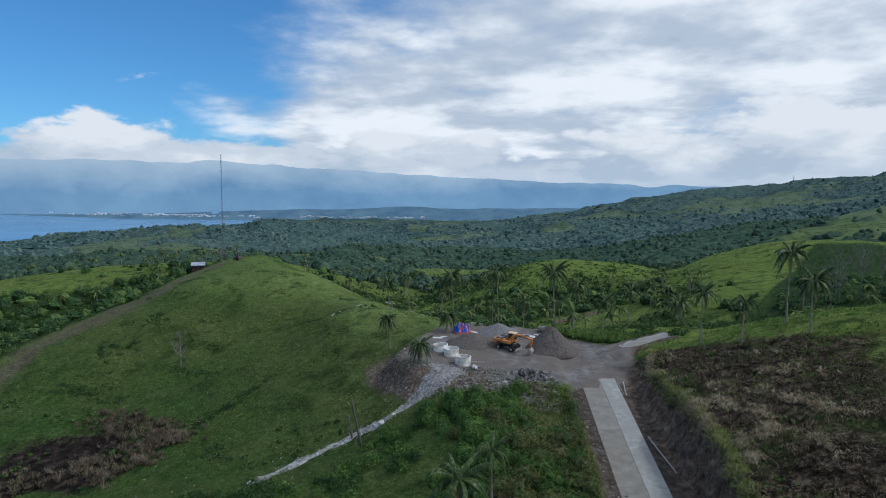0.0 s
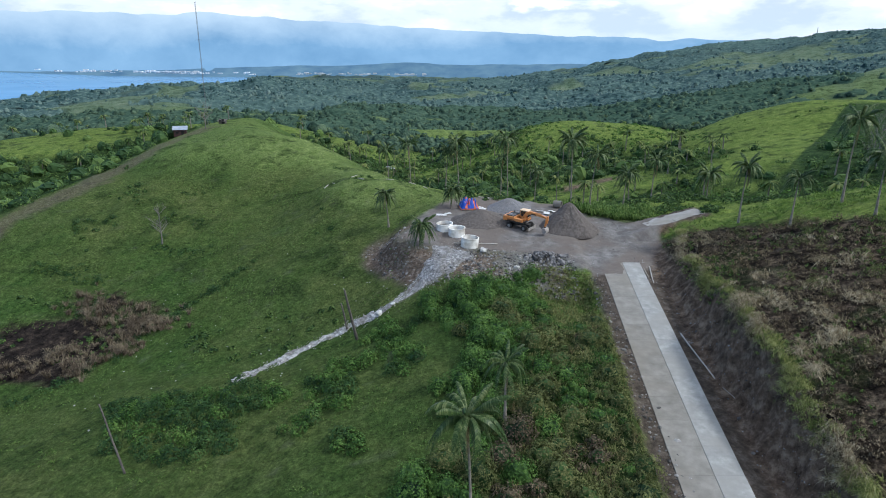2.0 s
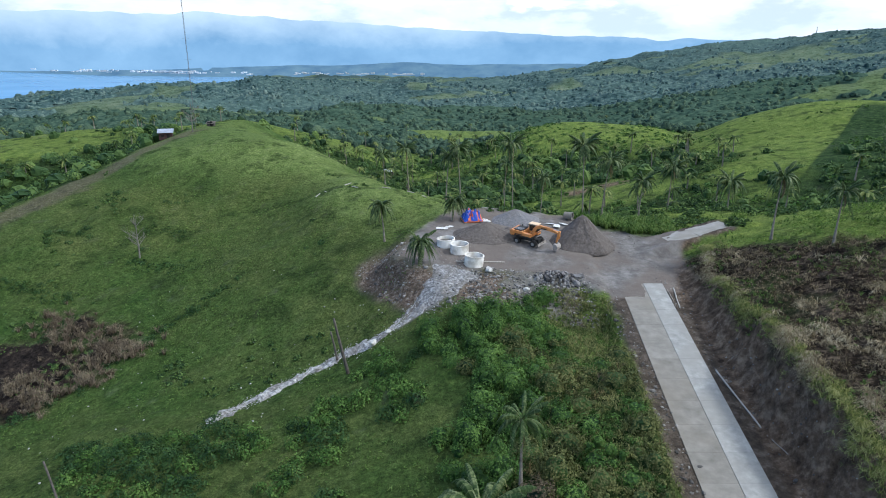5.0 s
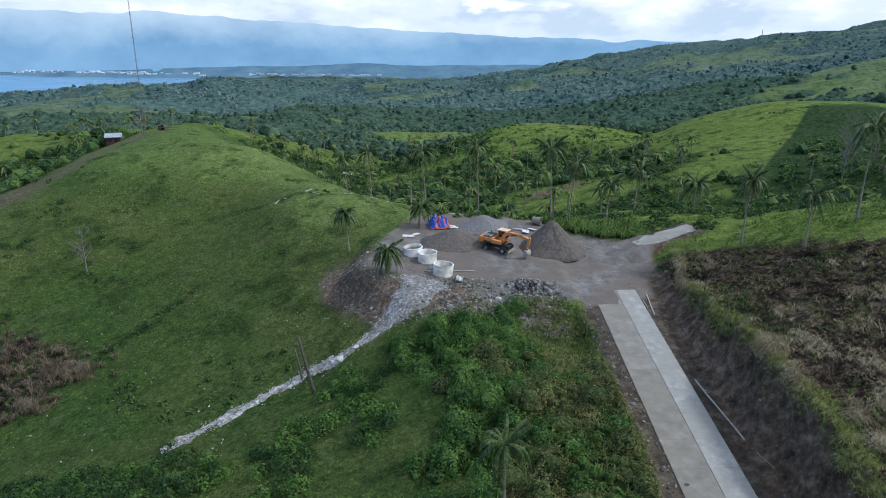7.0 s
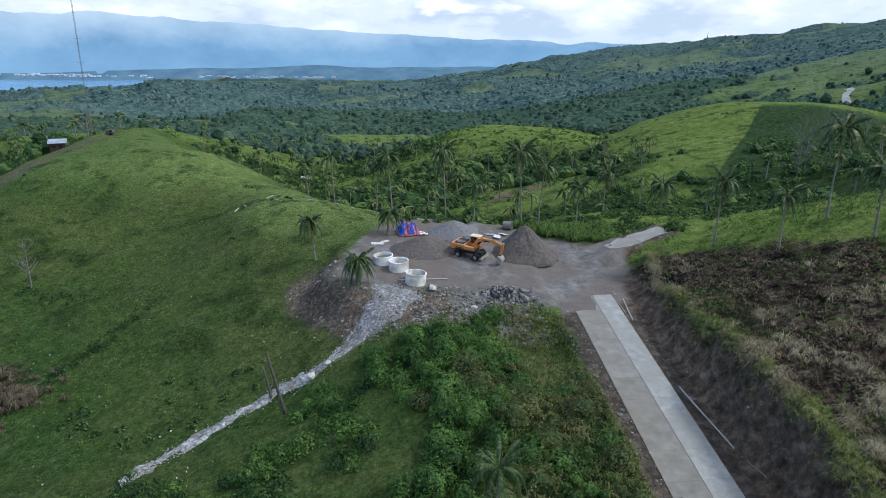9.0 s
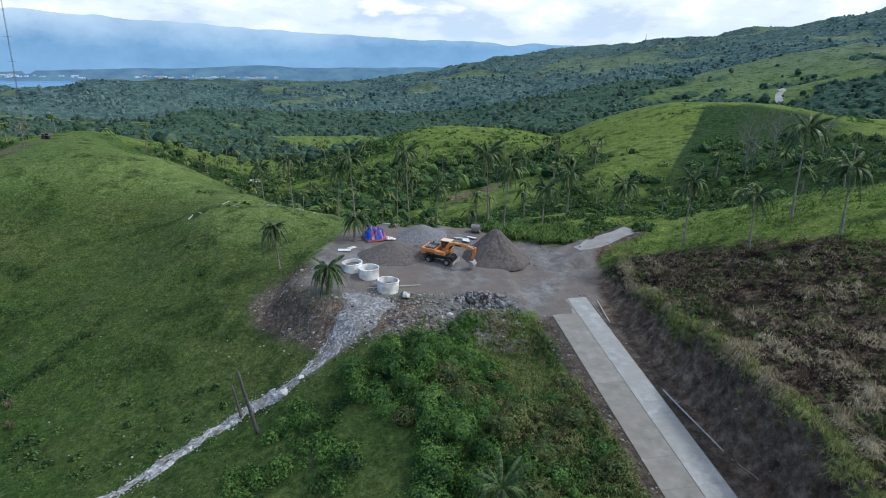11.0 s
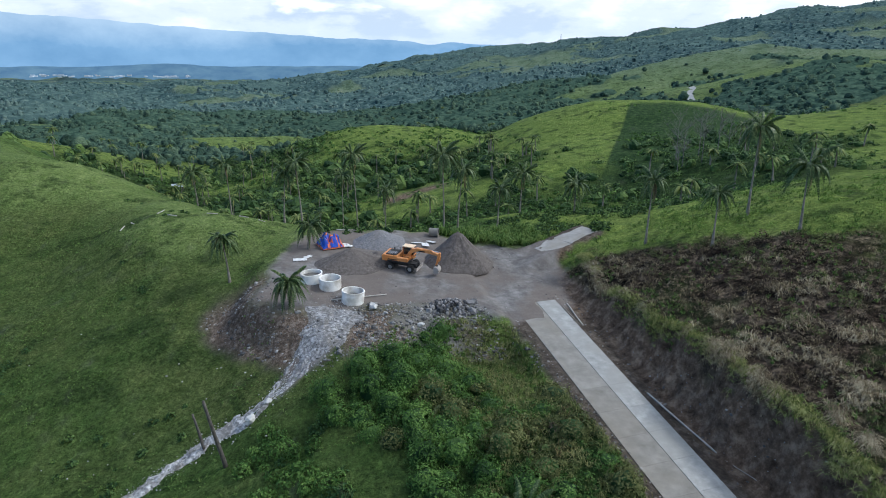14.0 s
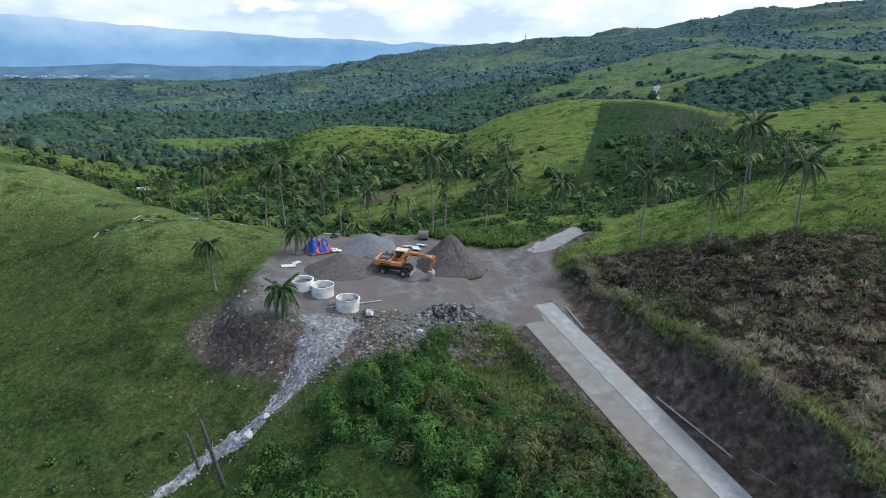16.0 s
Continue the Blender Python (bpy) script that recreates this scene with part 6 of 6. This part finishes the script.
def dead_trunk(x, y, h, lx, ly, r, label):
    g = ground_z(x, y)
    return pole("dead_trunk", (x, y, g - 0.3), (x + lx, y + ly, g + h), r, r * 0.55, dark_wood, label, "dead trunk")


dead_trunk(-15.2, 110.2, 8.6, -1.6, -0.4, 0.26, "tall charred palm trunk without a crown")
dead_trunk(-17.6, 115.0, 4.6, -0.9, 0.3, 0.20, "short charred palm stump")
pole("leaning_post", (-40.0, 82.9, ground_z(-40.0, 82.9) - 0.4), (-43.4, 85.4, ground_z(-40.0, 82.9) + 8.2), 0.15, 0.10, dark_wood, "leaning grey palm trunk without a crown", "dead trunk")




def bare_tree(x, y, h, seed, label, spread=0.5, mat=None):
    """A leafless tree: trunk and forking limbs."""
    r = random.Random(seed)
    root = tagged(new("bare_tree"), label, "bare tree")
    g = ground_z(x, y)
    root.matrix_basis = pose(x, y, g - 0.2)
    bm = bmesh.new()
    tube(bm, [(0, 0, 0), (0.1, 0, h * 0.3), (0.0, 0.1, h * 0.6), (0.15, 0.1, h)], [0.20, 0.15, 0.10, 0.03], 6)
    part("trunk", bm, mat or wood_mat, root)
    for k in range(14):
        z0 = h * r.uniform(0.3, 0.9)
        a, l = r.uniform(0, 6.28), h * r.uniform(0.2, 0.42)
        p0 = Vector((0.05, 0.05, z0))
        p1 = p0 + Vector((math.cos(a) * l * spread, math.sin(a) * l * spread, l * 0.55))
        bm = bmesh.new()
        tube(bm, [p0, (p0 + p1) / 2 + Vector((0, 0, 0.1)), p1], [0.075, 0.05, 0.02], 5)
        for q in range(7):
            s = p0.lerp(p1, r.uniform(0.35, 1.0))
            b = r.uniform(0, 6.28)
            e3 = s + Vector((math.cos(b) * l * 0.4 * spread, math.sin(b) * l * 0.4 * spread, l * r.uniform(0.2, 0.5)))
            tube(bm, [s, e3], [0.03, 0.012], 4)
        part("limb", bm, mat or wood_mat, root)
    return root


bare_tree(-70.6, 163.0, 9.0, 4, "leafless grey tree on the hillside", 0.6, grey_bark)
bare_tree(-90.5, 248.0, 9.5, 6, "nearly leafless tree near the hilltop", 0.8, grey_bark)
for k, (x, y) in enumerate([(140, 236), (146, 241), (152, 238), (157, 246), (163, 243), (150, 250), (176, 252), (184, 250)]):
    bare_tree(x, y, 15 + 2 * (k % 3), 20 + k, "tall leafless grey tree in the ravine", 0.7, grey_bark)

# ---- far built things ----
steel = material("mast_steel", [(0.3, (0.10, 0.10, 0.11)), (0.7, (0.20, 0.20, 0.21))], 1.0, metal=0.6, rough=0.5)
mx, my = -93.5, 258.0
mz = ground_z(mx, my)
mast = tagged(new("radio_mast"), "tall thin guyed radio mast on the hilltop", "radio mast")
mast.matrix_basis = pose(mx, my, mz - 0.2, 0, 0, 0)
MAST_H = 44.0
for k in range(3):
    a = k * 2.094
    bm = bmesh.new()
    tube(bm, [(0.17 * math.cos(a), 0.17 * math.sin(a), 0), (0.17 * math.cos(a), 0.17 * math.sin(a), MAST_H)], [0.03, 0.03], 5)
    part("leg", bm, steel, mast)
bm = bmesh.new()
for i in range(60):
    for k in range(3):
        a, b = k * 2.094, (k + 1) * 2.094
        z0, z1 = MAST_H * i / 60, MAST_H * (i + 1) / 60
        tube(bm, [(0.17 * math.cos(a), 0.17 * math.sin(a), z0), (0.17 * math.cos(b), 0.17 * math.sin(b), z1)], [0.016, 0.016], 3, False)
part("lattice", bm, steel, mast)
for z in (16.0, 24.0, 31.0):
    bm = bmesh.new()
    tube(bm, [(-1.2, 0, z), (1.2, 0, z)], [0.03, 0.03], 4)
    part("crossbar", bm, steel, mast)

rust = material("rusty_sheet", [(0.3, (0.032, 0.018, 0.018)), (0.7, (0.075, 0.04, 0.036))], 1.5, rough=0.8)
tin = material("tin_roof", [(0.3, (0.30, 0.33, 0.38)), (0.7, (0.48, 0.52, 0.58))], 0.8, rough=0.5, metal=0.3)
dark_panel = material("dark_inside_panel", [(0.3, (0.01, 0.01, 0.012)), (0.7, (0.02, 0.02, 0.022))], 1.0)


def box(bm, cx, cy, cz, sx, sy, sz, bevel=0.0):
    m = Matrix.Translation((cx, cy, cz)) @ Matrix.Diagonal((sx, sy, sz, 1))
    geo = bmesh.ops.create_cube(bm, size=1.0, matrix=m)
    if bevel:
        es = list({e for v in geo["verts"] for e in v.link_edges})
        bmesh.ops.bevel(bm, geom=es, offset=bevel, segments=2, affect="EDGES", profile=0.6)
    return bm


def hut(x, y, turn, sx, sy, h, wall, roofm, label, drop=0.3):
    root = tagged(new("hut"), label, "hut")
    root.matrix_basis = pose(x, y, ground_z(x, y) - drop, 0, 0, turn)
    for px, py, wx, wy in ((0, -sy / 2, sx, 0.12), (0, sy / 2, sx, 0.12), (-sx / 2, 0, 0.12, sy - 0.13), (sx / 2, 0, 0.12, sy - 0.13)):
        part("wall", box(bmesh.new(), px, py, h / 2, wx, wy, h), wall, root)
    # flat near-black panels on the whole walls paint the shaded inside of openings
    part("door", box(bmesh.new(), sx * 0.2, -sy / 2 - 0.07, 1.05, 0.95, 0.05, 2.0), dark_panel, root, "near-black panel painting the dark inside of a doorway")
    part("window", box(bmesh.new(), -sx * 0.22, -sy / 2 - 0.07, 1.5, 0.9, 0.05, 0.7), dark_panel, root, "near-black panel painting the dark inside of a window")
    n = 40
    V = []
    for j, yy2 in enumerate(np.linspace(-sy / 2 - 0.6, sy / 2 + 0.5, 3)):
        for i, xx2 in enumerate(np.linspace(-sx / 2 - 0.5, sx / 2 + 0.5, n)):
            V.append((xx2, yy2, h + 0.12 + 0.22 * (yy2 + sy / 2) + 0.04 * (i % 2)))
    rf = part("roof", sheet_mesh("roof", V, grid_faces(n, 3), roofm), None, root, "corrugated metal sheet roof")
    sol = rf.modifiers.new("thickness", "SOLIDIFY")
    sol.thickness = 0.03
    return root


hut(-99.5, 247.0, 20, 4.2, 3.4, 2.5, rust, tin, "small rusty-red hut with a tin roof on the ridge")
hut(-40.3, 405.0, 10, 5.0, 3.6, 2.6, dark_wood, tin, "dark wooden hut with a tin roof among palms in the valley")
hut(-90.0, 264.0, 0, 2.4, 1.8, 1.3, dark_wood, dark_wood, "open shelter near the hilltop")

# a pale track winding up the far pasture
tx, ty = np.array([500.0, 504, 512, 524, 536, 545, 552]), np.array([672.0, 681, 696, 712, 722, 733, 748])
tt = np.linspace(0, 6, 40)
cx, cy = np.interp(tt, np.arange(7), tx), np.interp(tt, np.arange(7), ty)
V = np.concatenate([np.stack([cx + o, cy - 0.6 * o, land(cx + o, cy - 0.6 * o) + 0.5], 1) for o in (-3.2, 3.2)])
tagged(part("road_3", sheet_mesh("road_3", V, grid_faces(40, 2), concrete_new)), "pale concrete track winding up the far pasture", "road", kind="structure")
# town along the far shore
V, F = [], []
cube_v = np.array([(a, b, c) for c in (0, 1) for b in (-0.5, 0.5) for a in (-0.5, 0.5)])
cube_f = np.array([(0, 1, 3, 2), (4, 5, 7, 6), (0, 1, 5, 4), (2, 3, 7, 6), (0, 2, 6, 4), (1, 3, 7, 5)])
for k in range(150):
    a = math.radians(rng.choice([rng.uniform(-33, -17), rng.uniform(-26, -22), rng.uniform(-14, -2)]))
    d0 = rng.uniform(3930, 3975)
    el = math.radians(np.interp(math.degrees(a), [-36, -25, -17, -2], [-0.62, -0.95, -1.15, -1.3]) + rng.uniform(-0.05, 0.12))
    base = np.array([d0 * math.sin(a), 40 + d0 * math.cos(a), 33 + d0 * math.tan(el)])
    V.append(cube_v * (rng.uniform(8, 26), 12, rng.uniform(3, 8)) + base)
    F.append(cube_f + 8 * k)
stuff("coast_town", np.concatenate(V), np.concatenate(F), material("town_walls", [(0.3, (0.45, 0.5, 0.55)), (0.7, (0.7, 0.75, 0.8))], 0.02, island=0.5), "pale buildings of a town along the far shore", "town")
# ridge-top mast and trees, and a pale track on the far pasture
rx, ry = 1290.0, 2480.0
bm = bmesh.new()
tube(bm, [(0, 0, 0), (0, 0, 34)], [2.2, 0.7], 4)
ob = tagged(part("ridge_tower", bm, steel), "lattice tower on the far ridge", "tower")
ob.matrix_basis = pose(rx, ry, ground_z(rx, ry) - 1)

# ---- wheeled excavator ----
paint = material("orange_paint", [(0.3, (0.52, 0.19, 0.045)), (0.7, (0.66, 0.27, 0.085))], 0.9, rough=0.42, spec=0.5, second=(0.8, (0.45, 0.24, 0.09), 0.35))
roof_paint = material("faded_paint", [(0.3, (0.70, 0.50, 0.32)), (0.7, (0.85, 0.68, 0.50))], 1.0, rough=0.5)
black = material("black_steel", [(0.3, (0.012, 0.012, 0.013)), (0.7, (0.04, 0.038, 0.036))], 1.5, rough=0.6)
rubber = material("rubber", [(0.3, (0.014, 0.014, 0.014)), (0.7, (0.045, 0.042, 0.04))], 2.0, rough=0.85)
rim_mat = material("wheel_rim", [(0.3, (0.20, 0.19, 0.18)), (0.7, (0.36, 0.35, 0.33))], 2.0, rough=0.5, metal=0.3)
grille = material("grey_grille", [(0.3, (0.12, 0.125, 0.14)), (0.7, (0.34, 0.35, 0.38))], 3.0, rough=0.5)
dusty = material("dusty_steel", [(0.3, (0.22, 0.20, 0.185)), (0.7, (0.40, 0.37, 0.34))], 1.5, rough=0.7)
chrome = material("piston_steel", [(0.3, (0.5, 0.5, 0.5)), (0.7, (0.7, 0.7, 0.7))], 1.0, rough=0.2, metal=1.0)
cab_glass = bpy.data.materials.new("cab_glass")
cab_glass.use_nodes = True
cg = cab_glass.node_tree.nodes["Principled BSDF"]
cg.inputs["Base Color"].default_value, cg.inputs["Roughness"].default_value = (0.05, 0.07, 0.08, 1), 0.05
cg.inputs["Transmission Weight"].default_value = 0.6


def disc(bm, c, r, w, axis="Y", seg=28, bevel=0.0):
    rot = Matrix.Rotation(math.pi / 2, 4, "X") if axis == "Y" else Matrix.Identity(4)
    geo = bmesh.ops.create_cone(bm, cap_ends=True, segments=seg, radius1=r, radius2=r, depth=w, matrix=Matrix.Translation(c) @ rot)
    if bevel:
        es = [e for e in {e for v in geo["verts"] for e in v.link_edges} if all(len(f.verts) > 4 for f in e.link_faces) or any(len(f.verts) > 4 for f in e.link_faces)]
        bmesh.ops.bevel(bm, geom=es, offset=bevel, segments=2, affect="EDGES")
    return bm


def beam(pts, wide, mat_name=None):
    """A box beam through side-view stations (x, z, height), of the given width."""
    bm = bmesh.new()
    rows = []
    for i, (x, z, h) in enumerate(pts):
        a, b = pts[max(i - 1, 0)], pts[min(i + 1, len(pts) - 1)]
        t = Vector((b[0] - a[0], 0, b[1] - a[1])).normalized()
        nrm = Vector((-t.z, 0, t.x))
        rows.append([bm.verts.new(Vector((x, s * wide / 2, z)) + nrm * k * h / 2) for s, k in ((-1, -1), (-1, 1), (1, 1), (1, -1))])
    for p, q in zip(rows, rows[1:]):
        for k in range(4):
            bm.faces.new((p[k], p[(k + 1) % 4], q[(k + 1) % 4], q[k]))
    bm.faces.new(rows[0])
    bm.faces.new(rows[-1])
    bmesh.ops.recalc_face_normals(bm, faces=bm.faces)
    bmesh.ops.bevel(bm, geom=bm.edges[:], offset=0.025, segments=1, affect="EDGES")
    return bm


def ram(a, b, r, root, where=-0.0):
    A, B = Vector((a[0], where, a[1])), Vector((b[0], where, b[1]))
    bm = bmesh.new()
    tube(bm, [A, A.lerp(B, 0.58)], [r, r], 10)
    cyl = part("cylinder", bm, paint, root)
    bm = bmesh.new()
    tube(bm, [A.lerp(B, 0.55), B], [r * 0.55, r * 0.55], 10)
    part("piston_rod", bm, chrome, cyl, "bright piston rod")


ex = tagged(new("wheeled_excavator"), "orange wheeled excavator with its bucket resting on gravel", "excavator")
EX, EY, EZ = 13.5, 141.7, 1.216
ex.matrix_basis = pose(EX, EY, pad_z(EX, EY) + 0.02, 6.0, 2.0, -38) @ Matrix.Diagonal((EZ, EZ, EZ, 1))
part("chassis", box(box(box(bmesh.new(), 0, 0, 0.78, 3.9, 0.85, 0.46, 0.05), 0, 0, 1.05, 1.3, 1.2, 0.22, 0.03), -1.4, 0, 0.6, 0.3, 1.7, 0.25, 0.03), black, ex)
bm = bmesh.new()
disc(bm, (0, 0, 1.2), 0.62, 0.14, "Z", 32)
part("slew_ring", bm, black, ex)
for wx in (-1.4, 1.4):
    for sy in (-1, 1):
        bm = bmesh.new()
        for off in (0.82, 1.14):
            disc(bm, (wx, sy * off, 0.51), 0.51, 0.27, "Y", 28, 0.06)
        for k in range(26):
            a = 2 * math.pi * k / 26
            box(bm, wx + 0.515 * math.cos(a), sy * (0.90 + 0.16 * (k % 2)), 0.51 + 0.515 * math.sin(a), 0.05, 0.16, 0.05)
        tyre = part("wheel", bm, rubber, ex, "twin black rubber tyres")
        bm = bmesh.new()
        disc(bm, (wx, sy * 1.275, 0.51), 0.27, 0.03, "Y", 20)
        disc(bm, (wx, sy * 1.30, 0.51), 0.13, 0.08, "Y", 14)
        part("rim", bm, rim_mat, tyre, "dusty steel rim")
# dozer blade in front
bm = beam([(2.35, 0.22, 0.05), (2.28, 0.45, 0.06), (2.36, 0.72, 0.05)], 2.3)
part("blade", bm, dusty, ex, "worn grey dozer blade")
for s in (-0.35, 0.35):
    part("blade_arm", box(bmesh.new(), 2.05, s, 0.55, 0.6, 0.14, 0.18, 0.02), black, ex)
# upper works
part("deck", box(bmesh.new(), -0.45, 0, 1.36, 3.5, 2.45, 0.20, 0.03), black, ex)
bm = bmesh.new()
prof = [(-2.55, 1.28), (-2.62, 1.55), (-2.6, 2.0), (-2.5, 2.12), (-1.75, 2.14), (-1.75, 1.28)]
for s in (-1.24, 1.24):
    bm.faces.new([bm.verts.new((x, s, z)) for x, z in prof])
vs = list(bm.verts)
for i in range(6):
    j = (i + 1) % 6
    bm.faces.new((vs[i], vs[j], vs[6 + j], vs[6 + i]))
bmesh.ops.bevel(bm, geom=bm.edges[:], offset=0.07, segments=2, affect="EDGES")
part("counterweight", bm, paint, ex, "rounded orange counterweight")
part("engine_hood", box(bmesh.new(), -1.05, 0, 1.78, 1.4, 2.4, 0.66, 0.06), paint, ex)
part("hood_top", box(bmesh.new(), -1.35, 0.0, 2.16, 1.5, 1.9, 0.10, 0.02), black, ex, "black engine cover")
for k in range(6):
    part("hood_grille", box(bmesh.new(), -1.9 + 0.22 * k, -0.35, 2.22, 0.10, 0.95, 0.03), grille, ex, "pale grey cooling grille")
bm = bmesh.new()
tube(bm, [(-1.6, 0.75, 2.15), (-1.6, 0.75, 2.55)], [0.06, 0.06], 10)
part("exhaust", bm, black, ex)
part("side_box", box(bmesh.new(), 0.35, -0.95, 1.68, 1.5, 0.5, 0.50, 0.05), paint, ex, "orange tool box")
part("stripe", box(bmesh.new(), -1.05, -1.235, 1.60, 1.3, 0.03, 0.12), black, ex, "black side stripe")
for s in (-1, 1):
    bm = bmesh.new()
    for x0 in (-1.6, -0.9, -0.2):
        tube(bm, [(x0, s * 1.15, 2.1), (x0, s * 1.15, 2.45)], [0.02, 0.02], 5)
    tube(bm, [(-1.6, s * 1.15, 2.45), (-0.2, s * 1.15, 2.45)], [0.02, 0.02], 5)
    part("handrail", bm, black, ex, "thin black handrail")
# cab, on the machine's left
cabx, caby = 0.62, 0.72
cab = part("cab", box(box(bmesh.new(), cabx, caby, 1.72, 1.55, 0.98, 0.55, 0.04), cabx - 0.72, caby, 2.4, 0.10, 0.98, 0.95, 0.02), paint, ex)
for px, py in ((cabx - 0.72, caby - 0.45), (cabx - 0.72, caby + 0.45), (cabx + 0.70, caby - 0.45), (cabx + 0.62, caby + 0.45), (cabx - 0.05, caby - 0.45), (cabx - 0.05, caby + 0.45)):
    bm = bmesh.new()
    tube(bm, [(px, py, 1.95), (px * 0.98, py, 2.98)], [0.045, 0.04], 6)
    part("pillar", bm, black, cab)
for nm, args in (("windscreen", (cabx + 0.70, caby, 2.42, 0.02, 0.86, 0.94)), ("side_window", (cabx + 0.02, caby - 0.46, 2.42, 1.36, 0.02, 0.92)), ("side_window", (cabx + 0.02, caby + 0.46, 2.42, 1.36, 0.02, 0.92))):
    part(nm, box(bmesh.new(), *args), cab_glass, cab, "dark tinted glass")
part("seat", box(box(bmesh.new(), cabx - 0.15, caby, 2.02, 0.5, 0.5, 0.16, 0.04), cabx - 0.40, caby, 2.35, 0.14, 0.48, 0.62, 0.04), black, cab, "black operator's seat")
part("cab_roof", box(bmesh.new(), cabx - 0.02, caby, 3.03, 1.62, 1.04, 0.12, 0.05), roof_paint, cab, "sun-faded pale roof")
# boom, stick and bucket
part("boom_foot", box(bmesh.new(), 0.72, -0.08, 1.65, 0.7, 0.62, 0.5, 0.04), paint, ex)
boom = part("boom", beam([(0.70, 1.65, 0.34), (0.95, 2.25, 0.46), (1.35, 2.78, 0.52), (2.1, 3.0, 0.46), (3.5, 2.92, 0.40), (4.85, 2.70, 0.30), (5.15, 2.60, 0.26)], 0.42), paint, ex)
bm = bmesh.new()
box(bm, 2.75, -0.29, 2.9, 0.9, 0.012, 0.16)
part("lettering_bar", bm, black, boom, "dark bar of lettering")
part("stick", beam([(5.28, 2.96, 0.22), (5.12, 2.55, 0.36), (4.95, 1.85, 0.30), (4.72, 1.12, 0.20), (4.68, 0.95, 0.18)], 0.30), paint, ex, "scuffed orange stick")
ram((1.15, 1.62), (2.35, 2.62), 0.085, ex, -0.36)
ram((1.15, 1.62), (2.35, 2.62), 0.085, ex, 0.22)
ram((2.85, 3.18), (5.20, 3.06), 0.08, ex, -0.08)
ram((5.38, 2.5), (5.12, 1.25), 0.06, ex, -0.08)
bm = bmesh.new()
prof = [(4.55, 0.98), (4.85, 1.06), (5.12, 0.90), (5.28, 0.58), (5.20, 0.22), (4.92, 0.06), (4.52, 0.10)]
inner = [(4.62, 0.88), (4.83, 0.96), (5.03, 0.84), (5.16, 0.57), (5.10, 0.30), (4.88, 0.17), (4.54, 0.18)]
W = 0.52
shell = [[bm.verts.new((x, s * W - 0.08, z)) for x, z in prof] for s in (-1, 1)]
core = [[bm.verts.new((x, s * (W - 0.04) - 0.08, z)) for x, z in inner] for s in (-1, 1)]
for i in range(6):
    bm.faces.new((shell[0][i], shell[0][i + 1], shell[1][i + 1], shell[1][i]))
    bm.faces.new((core[0][i], core[0][i + 1], core[1][i + 1], core[1][i]))
for k in (0, 1):
    bm.faces.new(shell[k])
    bm.faces.new(core[k])
for i in (0, 6):
    bm.faces.new((shell[0][i], shell[1][i], core[1][i], core[0][i]))
bucket = part("bucket", bm, dusty, ex, "worn steel digging bucket")
for k in range(5):
    part("tooth", box(bmesh.new(), 4.44, -0.5 + 0.21 * k, 0.12, 0.20, 0.08, 0.06, 0.01), dusty, bucket)
part("bucket_link", box(bmesh.new(), 4.82, -0.08, 1.10, 0.3, 0.22, 0.16, 0.03), black, ex)
for s in (-1, 1):
    part("mirror", box(bmesh.new(), 1.45, 0.72 + s * 0.62, 2.6, 0.05, 0.18, 0.3, 0.01), black, ex, "black wing mirror")

# ---- from units of the plan to metres ----
UNIT = 0.78
for ob in list(scene.objects):
    if ob.parent is None and ob.type in {"MESH", "EMPTY"}:
        ob.matrix_basis = Matrix.Scale(UNIT, 4) @ ob.matrix_basis
